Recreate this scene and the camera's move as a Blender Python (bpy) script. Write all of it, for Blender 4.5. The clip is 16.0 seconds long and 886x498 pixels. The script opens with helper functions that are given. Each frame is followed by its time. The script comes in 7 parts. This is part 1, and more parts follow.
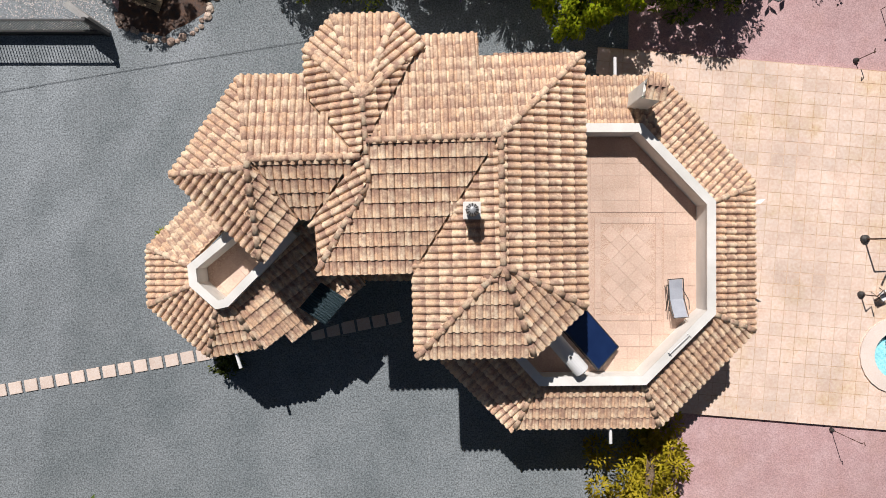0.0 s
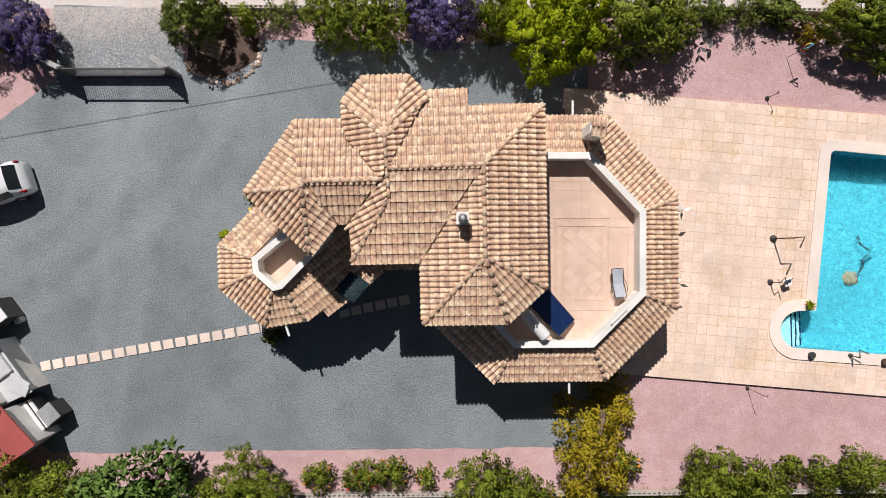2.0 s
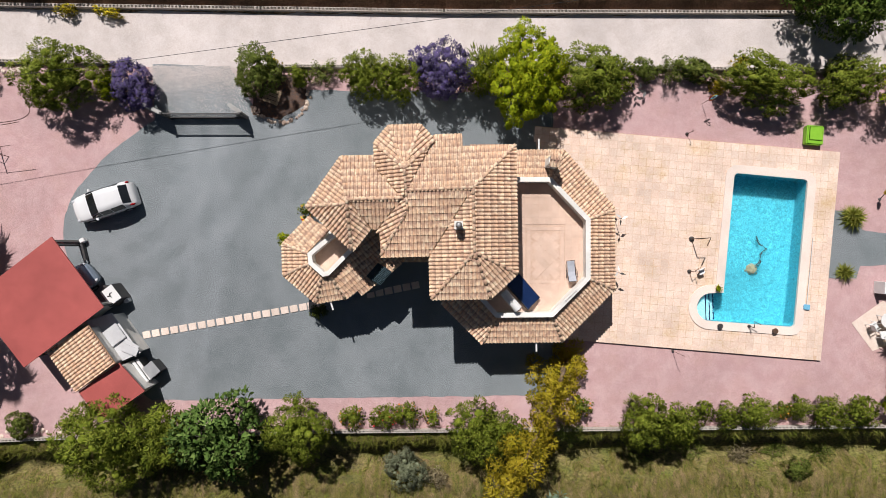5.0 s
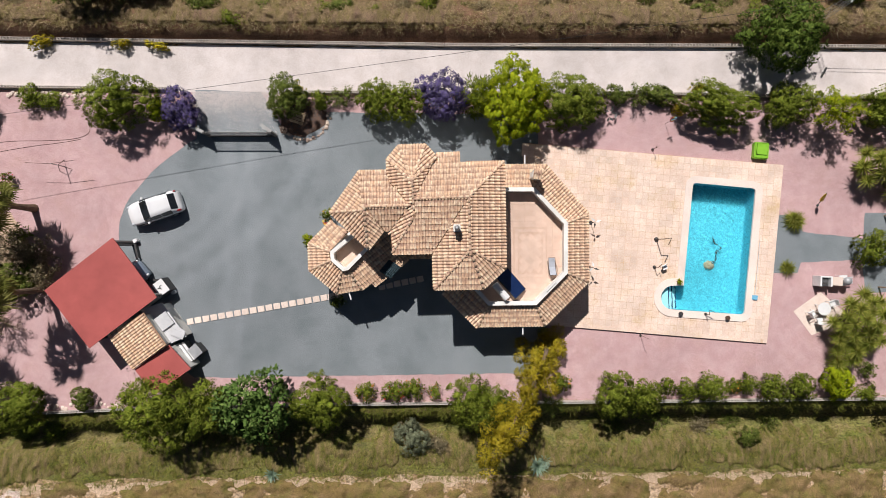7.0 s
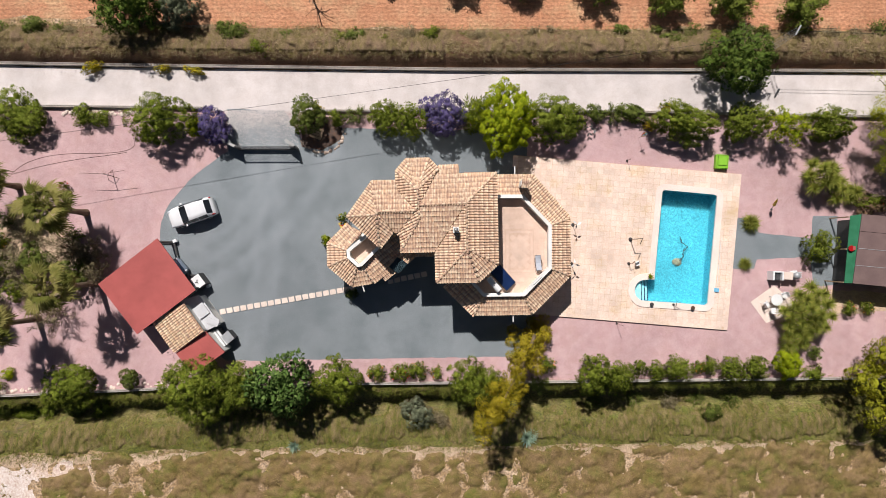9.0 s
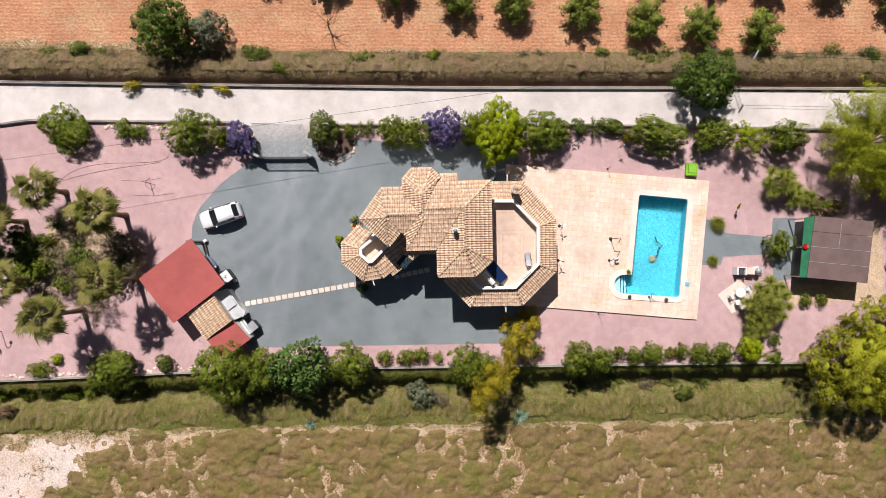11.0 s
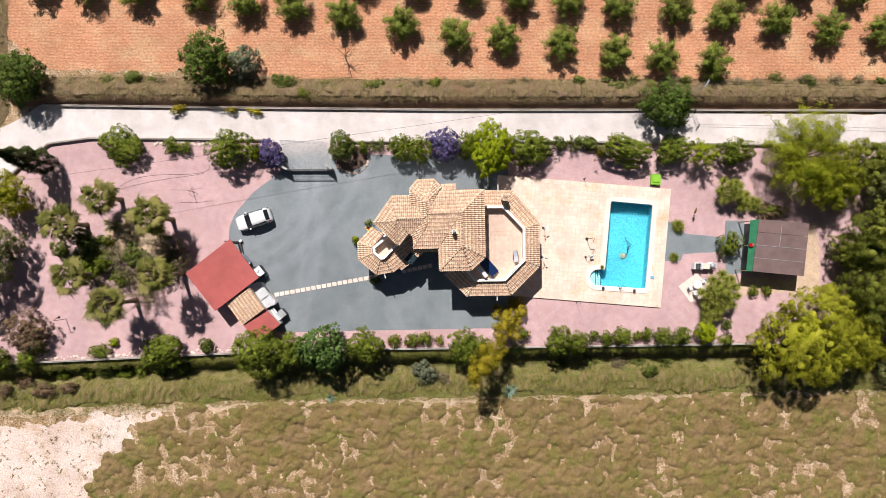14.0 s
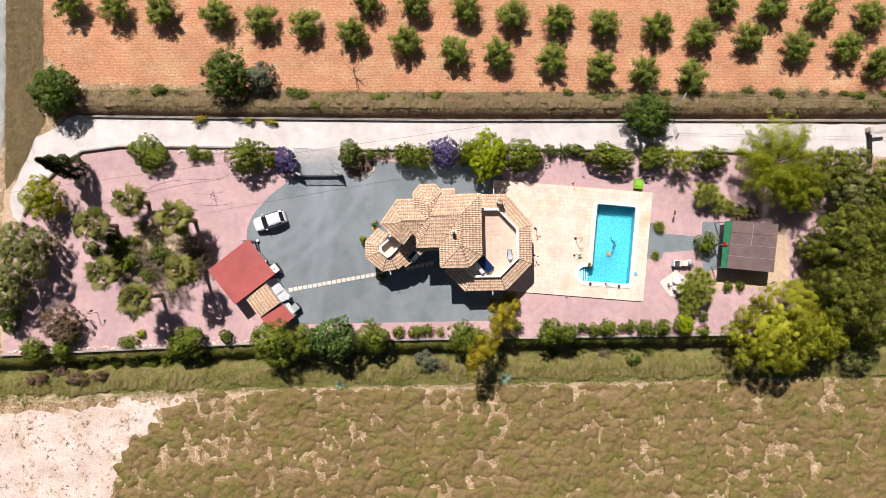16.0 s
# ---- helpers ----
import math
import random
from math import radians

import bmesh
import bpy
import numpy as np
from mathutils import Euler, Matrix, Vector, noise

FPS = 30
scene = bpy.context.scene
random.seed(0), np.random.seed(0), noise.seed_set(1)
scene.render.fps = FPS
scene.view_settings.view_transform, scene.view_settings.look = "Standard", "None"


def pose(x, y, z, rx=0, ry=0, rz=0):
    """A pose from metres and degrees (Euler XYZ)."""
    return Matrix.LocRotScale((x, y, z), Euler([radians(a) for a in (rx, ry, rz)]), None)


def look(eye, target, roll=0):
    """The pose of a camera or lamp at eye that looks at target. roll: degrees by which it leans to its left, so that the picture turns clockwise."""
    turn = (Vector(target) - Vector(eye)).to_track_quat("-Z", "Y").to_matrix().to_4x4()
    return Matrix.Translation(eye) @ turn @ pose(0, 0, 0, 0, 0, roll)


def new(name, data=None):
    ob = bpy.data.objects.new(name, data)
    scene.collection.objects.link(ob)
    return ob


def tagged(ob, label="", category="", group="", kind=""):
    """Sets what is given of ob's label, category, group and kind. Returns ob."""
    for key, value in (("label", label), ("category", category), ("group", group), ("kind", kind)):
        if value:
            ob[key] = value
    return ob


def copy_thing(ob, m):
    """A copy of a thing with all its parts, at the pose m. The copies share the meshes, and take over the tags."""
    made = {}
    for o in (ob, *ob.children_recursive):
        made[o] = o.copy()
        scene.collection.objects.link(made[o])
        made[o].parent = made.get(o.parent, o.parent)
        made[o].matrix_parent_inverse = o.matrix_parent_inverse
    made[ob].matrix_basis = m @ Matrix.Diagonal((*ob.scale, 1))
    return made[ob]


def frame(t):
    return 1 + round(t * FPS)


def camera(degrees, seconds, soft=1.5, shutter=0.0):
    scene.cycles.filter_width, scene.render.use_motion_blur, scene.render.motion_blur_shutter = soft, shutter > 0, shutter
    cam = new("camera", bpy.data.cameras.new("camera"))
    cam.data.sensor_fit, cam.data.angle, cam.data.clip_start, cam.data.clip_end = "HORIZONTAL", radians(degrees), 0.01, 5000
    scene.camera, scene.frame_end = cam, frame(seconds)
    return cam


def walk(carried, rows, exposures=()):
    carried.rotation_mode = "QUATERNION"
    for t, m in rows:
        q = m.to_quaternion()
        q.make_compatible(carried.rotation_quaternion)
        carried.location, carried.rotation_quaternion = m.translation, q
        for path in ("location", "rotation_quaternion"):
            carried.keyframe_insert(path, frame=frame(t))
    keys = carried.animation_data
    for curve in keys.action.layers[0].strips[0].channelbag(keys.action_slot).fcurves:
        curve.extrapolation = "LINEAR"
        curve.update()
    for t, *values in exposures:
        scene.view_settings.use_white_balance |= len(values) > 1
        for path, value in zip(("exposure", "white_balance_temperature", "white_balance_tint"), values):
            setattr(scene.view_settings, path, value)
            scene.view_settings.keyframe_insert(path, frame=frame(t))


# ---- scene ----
cam = camera(73.7, 16.0, soft=0.6)
# seconds, x, y, height, then the small turns: yaw, pitch, roll
FLIGHT = [
    (0.0, 0.000, 0.000, 23.000, 0.000, 0.000, -0.000),
    (0.5, 0.013, 0.033, 24.284, 0.038, -0.154, -0.010),
    (1.0, 0.026, 0.020, 25.939, 0.038, -0.141, -0.020),
    (1.5, 0.046, -0.033, 27.610, 0.051, -0.128, -0.030),
    (2.0, 0.046, -0.059, 29.275, 0.038, -0.166, -0.020),
    (2.5, 0.020, -0.079, 30.930, 0.013, -0.128, -0.020),
    (3.0, -0.013, -0.099, 32.549, -0.013, -0.115, -0.020),
    (3.5, -0.046, -0.125, 34.179, -0.026, -0.102, -0.010),
    (4.0, -0.073, -0.145, 35.793, -0.038, -0.102, -0.010),
    (6.5, -0.165, -0.323, 43.965, -0.064, -0.038, 0.050),
    (7.0, -0.198, -0.323, 45.605, -0.077, -0.038, 0.040),
    (7.5, -0.251, -0.330, 47.245, -0.102, -0.038, 0.080),
    (8.0, -0.284, -0.337, 48.869, -0.115, -0.064, 0.080),
    (8.5, -0.304, -0.363, 50.488, -0.115, -0.051, 0.080),
    (9.0, -0.330, -0.389, 52.107, -0.128, -0.064, 0.090),
    (11.5, -0.436, -0.680, 60.125, -0.128, 0.077, 0.180),
    (12.0, -0.455, -0.726, 61.775, -0.128, 0.102, 0.200),
    (12.5, -0.495, -0.772, 63.435, -0.154, 0.102, 0.210),
    (13.0, -0.541, -0.812, 65.111, -0.166, 0.102, 0.220),
    (13.5, -0.561, -0.851, 66.782, -0.179, 0.115, 0.240),
    (14.0, -0.614, -0.891, 68.457, -0.205, 0.128, 0.250),
    (14.5, -0.660, -0.937, 70.149, -0.230, 0.141, 0.260),
    (15.0, -0.700, -1.016, 71.773, -0.230, 0.141, 0.270),
    (15.5, -0.733, -1.069, 73.340, -0.243, 0.154, 0.280),
    (16.0, -0.766, -1.096, 74.547, -0.269, 0.166, 0.290),
]
walk(cam, [(t, pose(x, y, z, -90) @ pose(0, 0, 0, 90 + pitch, roll, yaw)) for t, x, y, z, yaw, pitch, roll in FLIGHT],
     [(0.0, -0.08), (4.0, -0.02), (8.0, 0.02), (12.0, 0.24), (16.0, 0.34)])

# ---- light ----
world = bpy.data.worlds.new("sky")
scene.world = world
world.use_nodes = True
wn = world.node_tree.nodes
sky = wn.new("ShaderNodeTexSky")
sky.sky_type = "NISHITA"
sky.sun_disc = False
sky.sun_elevation = radians(52)
sky.sun_rotation = radians(-17)
wn["Background"].inputs[1].default_value = 0.025
world.node_tree.links.new(sky.outputs[0], wn["Background"].inputs[0])
sun_data = bpy.data.lights.new("sun", "SUN")
sun_data.energy = 5.0
sun_data.angle = radians(0.5)
sun_data.color = (1.0, 0.952, 0.93)
sun = new("sun", sun_data)
sun.matrix_world = look((-0.23 * 60, 0.74 * 60, 60), (0, 0, 0))

# ---- materials ----
def shade(name, c1, c2, scale=3.0, rough=0.85, bump=0.3, fine=60.0, dist=0.01, big=0.25, grain=0.35, by="", c3=None, metal=0.0, leafy=0.0, spec=0.3, stain=None, stain_scale=1.2, stain_at=0.6, stain_soft=0.075, stain_detail=6.0, vary=(0.72, 1.22), stretch=1.0, lowest=0.25, upper_tint=None, furrow=0.0, tracks=()):
    """Two colours by a middle noise, light and dark by a fine and a large one; by: vary by object or by island."""
    m = bpy.data.materials.new(name)
    m.use_nodes = True
    nt = m.node_tree
    n, l = nt.nodes, nt.links
    bs = n["Principled BSDF"]
    bs.inputs["Roughness"].default_value = rough
    bs.inputs["Metallic"].default_value = metal
    bs.inputs["Specular IOR Level"].default_value = spec
    geo = n.new("ShaderNodeNewGeometry")

    where = geo.outputs["Position"]
    if stretch != 1.0:
        mp = n.new("ShaderNodeMapping")
        mp.inputs["Scale"].default_value = (1.0 / stretch, 1.0, 1.0)
        mp.inputs["Rotation"].default_value = (0, 0, 0.03)
        l.new(where, mp.inputs["Vector"])
        where = mp.outputs[0]

    def noise_tex(s, detail=4.0, rough_=0.6):
        t = n.new("ShaderNodeTexNoise")
        t.inputs["Scale"].default_value = s
        t.inputs["Detail"].default_value = detail
        t.inputs["Roughness"].default_value = rough_
        l.new(where, t.inputs["Vector"])
        return t

    def spread(sock, a, b):
        r = n.new("ShaderNodeMapRange")
        r.inputs["From Min"].default_value, r.inputs["From Max"].default_value = a, b
        l.new(sock, r.inputs["Value"])
        return r.outputs[0]

    def mix(kind, fac, a, b):
        x = n.new("ShaderNodeMix")
        x.data_type, x.blend_type = "RGBA", kind
        if isinstance(fac, float):
            x.inputs[0].default_value = fac
        else:
            l.new(fac, x.inputs[0])
        for i, v in ((6, a), (7, b)):
            if isinstance(v, tuple):
                x.inputs[i].default_value = (*v, 1)
            else:
                l.new(v, x.inputs[i])
        return x.outputs[2]

    mid = noise_tex(scale)
    col = mix("MIX", spread(mid.outputs[0], 0.35, 0.65), c1, c2)
    if by:
        if by == "object":
            rnd = n.new("ShaderNodeObjectInfo").outputs["Random"]
        else:
            rnd = geo.outputs["Random Per Island"]
        if c3 is not None:
            col = mix("MIX", spread(rnd, lowest, 1.0), col, c3)
        else:
            g = n.new("ShaderNodeMix")
            g.data_type = "FLOAT"
            l.new(rnd, g.inputs[0])
            g.inputs[2].default_value, g.inputs[3].default_value = vary
            h = n.new("ShaderNodeHueSaturation")
            l.new(g.outputs[0], h.inputs["Value"])
            l.new(col, h.inputs["Color"])
            col = h.outputs[0]
    if upper_tint is not None:
        # a cloudy tinted band across the upper part of each piece
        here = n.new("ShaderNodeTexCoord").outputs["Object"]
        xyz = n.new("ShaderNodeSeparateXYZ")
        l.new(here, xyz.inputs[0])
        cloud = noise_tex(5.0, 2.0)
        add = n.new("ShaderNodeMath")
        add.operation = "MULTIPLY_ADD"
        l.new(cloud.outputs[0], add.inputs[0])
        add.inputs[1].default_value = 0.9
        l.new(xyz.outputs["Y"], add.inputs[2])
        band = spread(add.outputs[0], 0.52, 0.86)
        col = mix("MIX", band, col, upper_tint)
    if stain is not None:
        st = noise_tex(stain_scale, stain_detail, 0.7)
        col = mix("MIX", spread(st.outputs[0], stain_at - stain_soft, stain_at + stain_soft), col, stain)
    for cx, cy, radius in tracks:
        # pale wheel tracks worn into the gravel along arcs
        flat = n.new("ShaderNodeVectorMath")
        flat.operation = "MULTIPLY"
        flat.inputs[1].default_value = (1, 1, 0)
        l.new(geo.outputs["Position"], flat.inputs[0])
        far = n.new("ShaderNodeVectorMath")
        far.operation = "DISTANCE"
        far.inputs[1].default_value = (cx, cy, 0)
        l.new(flat.outputs[0], far.inputs[0])
        worn = noise_tex(0.7, 5.0, 0.7)
        sway = n.new("ShaderNodeMath")
        sway.operation = "MULTIPLY_ADD"
        sway.inputs[1].default_value = 2.4
        l.new(worn.outputs[0], sway.inputs[0])
        l.new(far.outputs["Value"], sway.inputs[2])
        gap = n.new("ShaderNodeMath")
        gap.operation = "SUBTRACT"
        gap.inputs[1].default_value = radius + 1.2
        l.new(sway.outputs[0], gap.inputs[0])
        size = n.new("ShaderNodeMath")
        size.operation = "ABSOLUTE"
        l.new(gap.outputs[0], size.inputs[0])
        band = n.new("ShaderNodeMapRange")
        for key, v in (("From Min", 0.0), ("From Max", 0.85), ("To Min", 0.32), ("To Max", 0.0)):
            band.inputs[key].default_value = v
        l.new(size.outputs[0], band.inputs["Value"])
        col = mix("MIX", band.outputs[0], col, (0.30, 0.325, 0.345))
    if furrow:
        wave = n.new("ShaderNodeTexWave")
        wave.bands_direction = "Y"
        for key, v in (("Scale", 0.85), ("Distortion", 9.0), ("Detail", 2.0), ("Detail Scale", 0.06)):
            wave.inputs[key].default_value = v
        l.new(geo.outputs["Position"], wave.inputs["Vector"])
        col = mix("OVERLAY", furrow, col, wave.outputs["Color"])
    small = noise_tex(fine, 3.0)
    col = mix("OVERLAY", grain, col, spread(small.outputs[0], 0.3, 0.7))
    large = noise_tex(big, 3.0)
    lum = spread(large.outputs[0], 0.3, 0.7)
    h2 = n.new("ShaderNodeMix")
    h2.data_type = "FLOAT"
    l.new(lum, h2.inputs[0])
    h2.inputs[2].default_value, h2.inputs[3].default_value = 0.86, 1.12
    hs = n.new("ShaderNodeHueSaturation")
    l.new(h2.outputs[0], hs.inputs["Value"])
    l.new(col, hs.inputs["Color"])
    col = hs.outputs[0]
    l.new(col, bs.inputs["Base Color"])
    if bump:
        b = n.new("ShaderNodeBump")
        b.inputs["Strength"].default_value = bump
        b.inputs["Distance"].default_value = dist
        l.new(small.outputs[0], b.inputs["Height"])
        l.new(b.outputs[0], bs.inputs["Normal"])
    if leafy:
        tr = n.new("ShaderNodeBsdfTranslucent")
        l.new(col, tr.inputs["Color"])
        ms = n.new("ShaderNodeMixShader")
        ms.inputs[0].default_value = leafy
        l.new(bs.outputs[0], ms.inputs[1])
        l.new(tr.outputs[0], ms.inputs[2])
        l.new(ms.outputs[0], n["Material Output"].inputs["Surface"])
    return m


M_MEADOW = shade("dry_meadow", (0.29, 0.19, 0.098), (0.37, 0.25, 0.145), 0.9, fine=5, dist=0.1, bump=0.9, grain=0.7, stain=(0.50, 0.37, 0.255), stain_scale=0.9, stain_at=0.56)
M_GREEN = shade("green_verge", (0.13, 0.145, 0.03), (0.22, 0.17, 0.07), 0.8, fine=8, dist=0.1, bump=0.8, grain=0.6, stain=(0.10, 0.075, 0.04), stain_scale=0.5, stain_at=0.6, stretch=1.6)
M_WEEDS = shade("weed_cover", (0.185, 0.127, 0.042), (0.255, 0.165, 0.082), 0.8, fine=12, dist=0.1, bump=0.8, grain=0.5, stain=(0.13, 0.128, 0.025), stain_scale=0.5, stain_at=0.56, stain_soft=0.1)
M_VERGE = shade("verge_grass_mat", (0.098, 0.112, 0.016), (0.185, 0.148, 0.042), 1.2, fine=11, dist=0.1, bump=1.0, grain=0.75, stain=(0.25, 0.18, 0.085), stain_scale=0.9, stain_at=0.52, stain_soft=0.1, stretch=0.3)
M_BANKMAT = shade("bank_grass_mat", (0.155, 0.123, 0.04), (0.25, 0.172, 0.1), 1.1, fine=11, dist=0.1, bump=1.0, grain=0.7, stain=(0.20, 0.125, 0.085), stain_scale=0.6, stain_at=0.57, stain_soft=0.1, stretch=0.35)
M_SAND = shade("pale_sand", (0.56, 0.41, 0.29), (0.48, 0.34, 0.23), 1.2, fine=10, dist=0.04, grain=0.4)
M_CHALK = shade("chalky_earth", (0.70, 0.60, 0.545), (0.60, 0.46, 0.385), 0.16, fine=6, dist=0.05, stain=(0.50, 0.35, 0.25), stain_scale=0.45, stain_at=0.6, stain_soft=0.12)
M_FIELD = shade("ploughed_red_earth", (0.46, 0.21, 0.112), (0.51, 0.25, 0.14), 0.8, fine=4.5, dist=0.12, bump=0.9, grain=0.3, stain=(0.53, 0.34, 0.19), stain_scale=0.3, stain_at=0.6, stain_soft=0.12, stretch=1.25, furrow=0.08)
M_BANK = shade("bank_soil", (0.15, 0.088, 0.052), (0.24, 0.13, 0.08), 0.6, fine=9, dist=0.1, bump=0.8)
M_ROAD = shade("white_gravel_track", (0.64, 0.575, 0.55), (0.57, 0.505, 0.475), 0.8, fine=14, dist=0.02, bump=0.4, grain=0.14)
M_LANE = shade("old_asphalt", (0.30, 0.29, 0.28), (0.36, 0.35, 0.34), 0.6, fine=40)
M_PINK = shade("pink_gravel", (0.475, 0.30, 0.298), (0.54, 0.365, 0.364), 1.2, fine=18, dist=0.02, bump=0.45, grain=0.26, stain=(0.43, 0.275, 0.255), stain_scale=0.5, stain_at=0.62, stain_soft=0.12)
M_GREY = shade("grey_gravel", (0.154, 0.176, 0.186), (0.196, 0.219, 0.23), 0.6, fine=16, dist=0.03, bump=0.6, grain=0.55, stain=(0.235, 0.255, 0.268), stain_scale=0.22, stain_at=0.57, stain_soft=0.16, big=0.05, tracks=((-24, 7, 8.8), (-24, 7, 7.3), (-62, 3, 47.2), (-62, 3, 45.7), (-30, 16, 21.5)))
M_TILE = shade("clay_tile", (0.78, 0.55, 0.37), (0.66, 0.44, 0.285), 3.5, fine=30, dist=0.004, bump=0.3, by="object", c3=(0.84, 0.67, 0.48), stain=(0.42, 0.26, 0.19), stain_scale=4.0, stain_at=0.62, rough=0.8, stain_soft=0.12, stain_detail=2.0, grain=0.25, upper_tint=(0.38, 0.235, 0.175))
M_PAN = shade("clay_pan", (0.50, 0.31, 0.19), (0.40, 0.25, 0.16), 5.0, fine=30)
M_PLASTER = shade("white_plaster", (0.80, 0.78, 0.74), (0.74, 0.72, 0.67), 1.5, fine=40, dist=0.003, grain=0.12, big=0.6)
M_PATIO = shade("peach_paving", (0.74, 0.56, 0.455), (0.80, 0.64, 0.54), 1.0, fine=9, dist=0.004, grain=0.16, by="object", stain=(0.63, 0.45, 0.28), stain_scale=0.5, stain_at=0.61, stain_soft=0.1, big=0.35, vary=(0.93, 1.05))
M_PATIO_J = shade("peach_paving_rest", (0.74, 0.56, 0.455), (0.80, 0.64, 0.54), 1.0, fine=9, dist=0.004, grain=0.16, by="island", stain=(0.63, 0.45, 0.28), stain_scale=0.5, stain_at=0.61, stain_soft=0.1, big=0.35, vary=(0.93, 1.05))
M_GROUT = shade("brown_grout", (0.70, 0.52, 0.39), (0.54, 0.36, 0.23), 0.5, fine=30)
M_GROUT2 = shade("pale_grout", (0.61, 0.43, 0.33), (0.64, 0.46, 0.36), 2.0, fine=30)
M_TERR = shade("terrace_tile", (0.64, 0.46, 0.36), (0.68, 0.50, 0.40), 2.0, fine=20, dist=0.002, grain=0.15, by="object", rough=0.6, vary=(0.95, 1.05))
M_TERR2 = shade("terrace_tile_pale", (0.65, 0.47, 0.37), (0.69, 0.51, 0.41), 2.0, fine=20, dist=0.002, grain=0.15, by="object", rough=0.6, vary=(0.95, 1.05))
M_COPING = shade("pool_coping", (0.82, 0.70, 0.62), (0.79, 0.67, 0.59), 1.5, fine=24, dist=0.003, grain=0.15)
M_STONE = shade("pale_slab", (0.74, 0.62, 0.54), (0.70, 0.57, 0.49), 2.5, fine=22, grain=0.2, by="object", vary=(0.94, 1.06))
M_ROCK = shade("garden_rock", (0.36, 0.26, 0.21), (0.52, 0.42, 0.34), 2.0, fine=14, dist=0.03, bump=0.6, by="object")
M_RED = shade("red_roof_paint", (0.385, 0.09, 0.08), (0.40, 0.095, 0.085), 0.8, fine=30, dist=0.003, grain=0.15, rough=0.6, big=0.5)
M_BROWN = shade("brown_roof_sheet", (0.145, 0.095, 0.09), (0.18, 0.12, 0.11), 0.8, fine=30, grain=0.2)
M_AWNING = shade("green_mesh", (0.02, 0.13, 0.06), (0.03, 0.16, 0.08), 1.5, fine=40, grain=0.2)
M_STEEL = shade("dark_steel", (0.035, 0.035, 0.038), (0.06, 0.055, 0.05), 4, rough=0.5, fine=40, spec=0.5)
M_RUST = shade("rusted_metal", (0.12, 0.06, 0.035), (0.06, 0.045, 0.04), 6, rough=0.7, fine=40)
M_GREYM = shade("grey_metal", (0.36, 0.37, 0.38), (0.44, 0.45, 0.46), 2, rough=0.45, fine=40, grain=0.12, metal=0.3)
M_WHITE = shade("white_paint", (0.80, 0.80, 0.79), (0.74, 0.74, 0.73), 2, rough=0.4, fine=40, grain=0.08, bump=0.05)
M_CARW = shade("white_car_paint", (0.80, 0.80, 0.80), (0.78, 0.78, 0.79), 1, rough=0.18, fine=80, grain=0.03, bump=0.0, spec=0.6)
M_CARS = shade("silver_blue_paint", (0.30, 0.36, 0.44), (0.33, 0.39, 0.46), 1, rough=0.2, fine=80, grain=0.03, bump=0.0, metal=0.5, spec=0.6)
M_GLASS = shade("tinted_glass", (0.012, 0.014, 0.016), (0.02, 0.022, 0.025), 1, rough=0.05, fine=80, grain=0.02, bump=0.0, spec=0.7)
M_RUBBER = shade("black_rubber", (0.02, 0.02, 0.02), (0.03, 0.03, 0.03), 6, rough=0.8)
M_LAMPR = shade("red_lamp", (0.35, 0.01, 0.012), (0.28, 0.01, 0.012), 6, rough=0.2, bump=0.0)
M_LAMPW = shade("clear_lamp", (0.55, 0.57, 0.6), (0.45, 0.47, 0.5), 6, rough=0.15, bump=0.0)
M_PANEL = shade("solar_collector", (0.008, 0.02, 0.07), (0.012, 0.028, 0.09), 1, rough=0.08, bump=0.0, grain=0.05, spec=0.6)
M_SLING = shade("grey_white_fabric", (0.43, 0.45, 0.50), (0.37, 0.39, 0.44), 3, fine=80, grain=0.15)
M_LIME = shade("lime_plastic", (0.20, 0.45, 0.03), (0.24, 0.5, 0.04), 2, rough=0.45, grain=0.08)
M_YELLOW = shade("yellow_plastic", (0.75, 0.55, 0.03), (0.7, 0.5, 0.03), 2, rough=0.45, grain=0.08)
M_POOL = shade("pool_mosaic", (0.06, 0.33, 0.42), (0.10, 0.43, 0.51), 5.0, fine=11, grain=0.5, rough=0.4, bump=0.1)
M_POOLSTEP = shade("pool_step_mosaic", (0.36, 0.60, 0.65), (0.42, 0.66, 0.70), 5.0, fine=14, grain=0.4, rough=0.4)
M_BLUE = shade("blue_net", (0.15, 0.42, 0.6), (0.2, 0.5, 0.7), 4, grain=0.2)
M_CANOPY = shade("blue_grey_sheet", (0.05, 0.085, 0.10), (0.07, 0.11, 0.13), 2, rough=0.35, grain=0.1)
M_BARK = shade("bark", (0.14, 0.095, 0.06), (0.22, 0.16, 0.11), 4, fine=25, dist=0.03, bump=0.8)
M_CONC = shade("grey_render", (0.36, 0.35, 0.34), (0.44, 0.43, 0.41), 1.5, fine=30, grain=0.2)
M_PALEM = shade("pale_sheet_metal", (0.50, 0.50, 0.51), (0.56, 0.56, 0.57), 2, rough=0.5, fine=40, grain=0.12)
M_BLOCK = shade("weathered_block", (0.52, 0.47, 0.42), (0.42, 0.37, 0.33), 1.5, fine=20, grain=0.3)
M_WIRE = shade("black_cable", (0.02, 0.02, 0.02), (0.03, 0.03, 0.03), 4)
M_WOODY = shade("weathered_wood", (0.30, 0.21, 0.13), (0.40, 0.30, 0.2), 5, fine=20)
M_TERRA = shade("terracotta_pot", (0.38, 0.15, 0.08), (0.44, 0.19, 0.1), 4, fine=30)
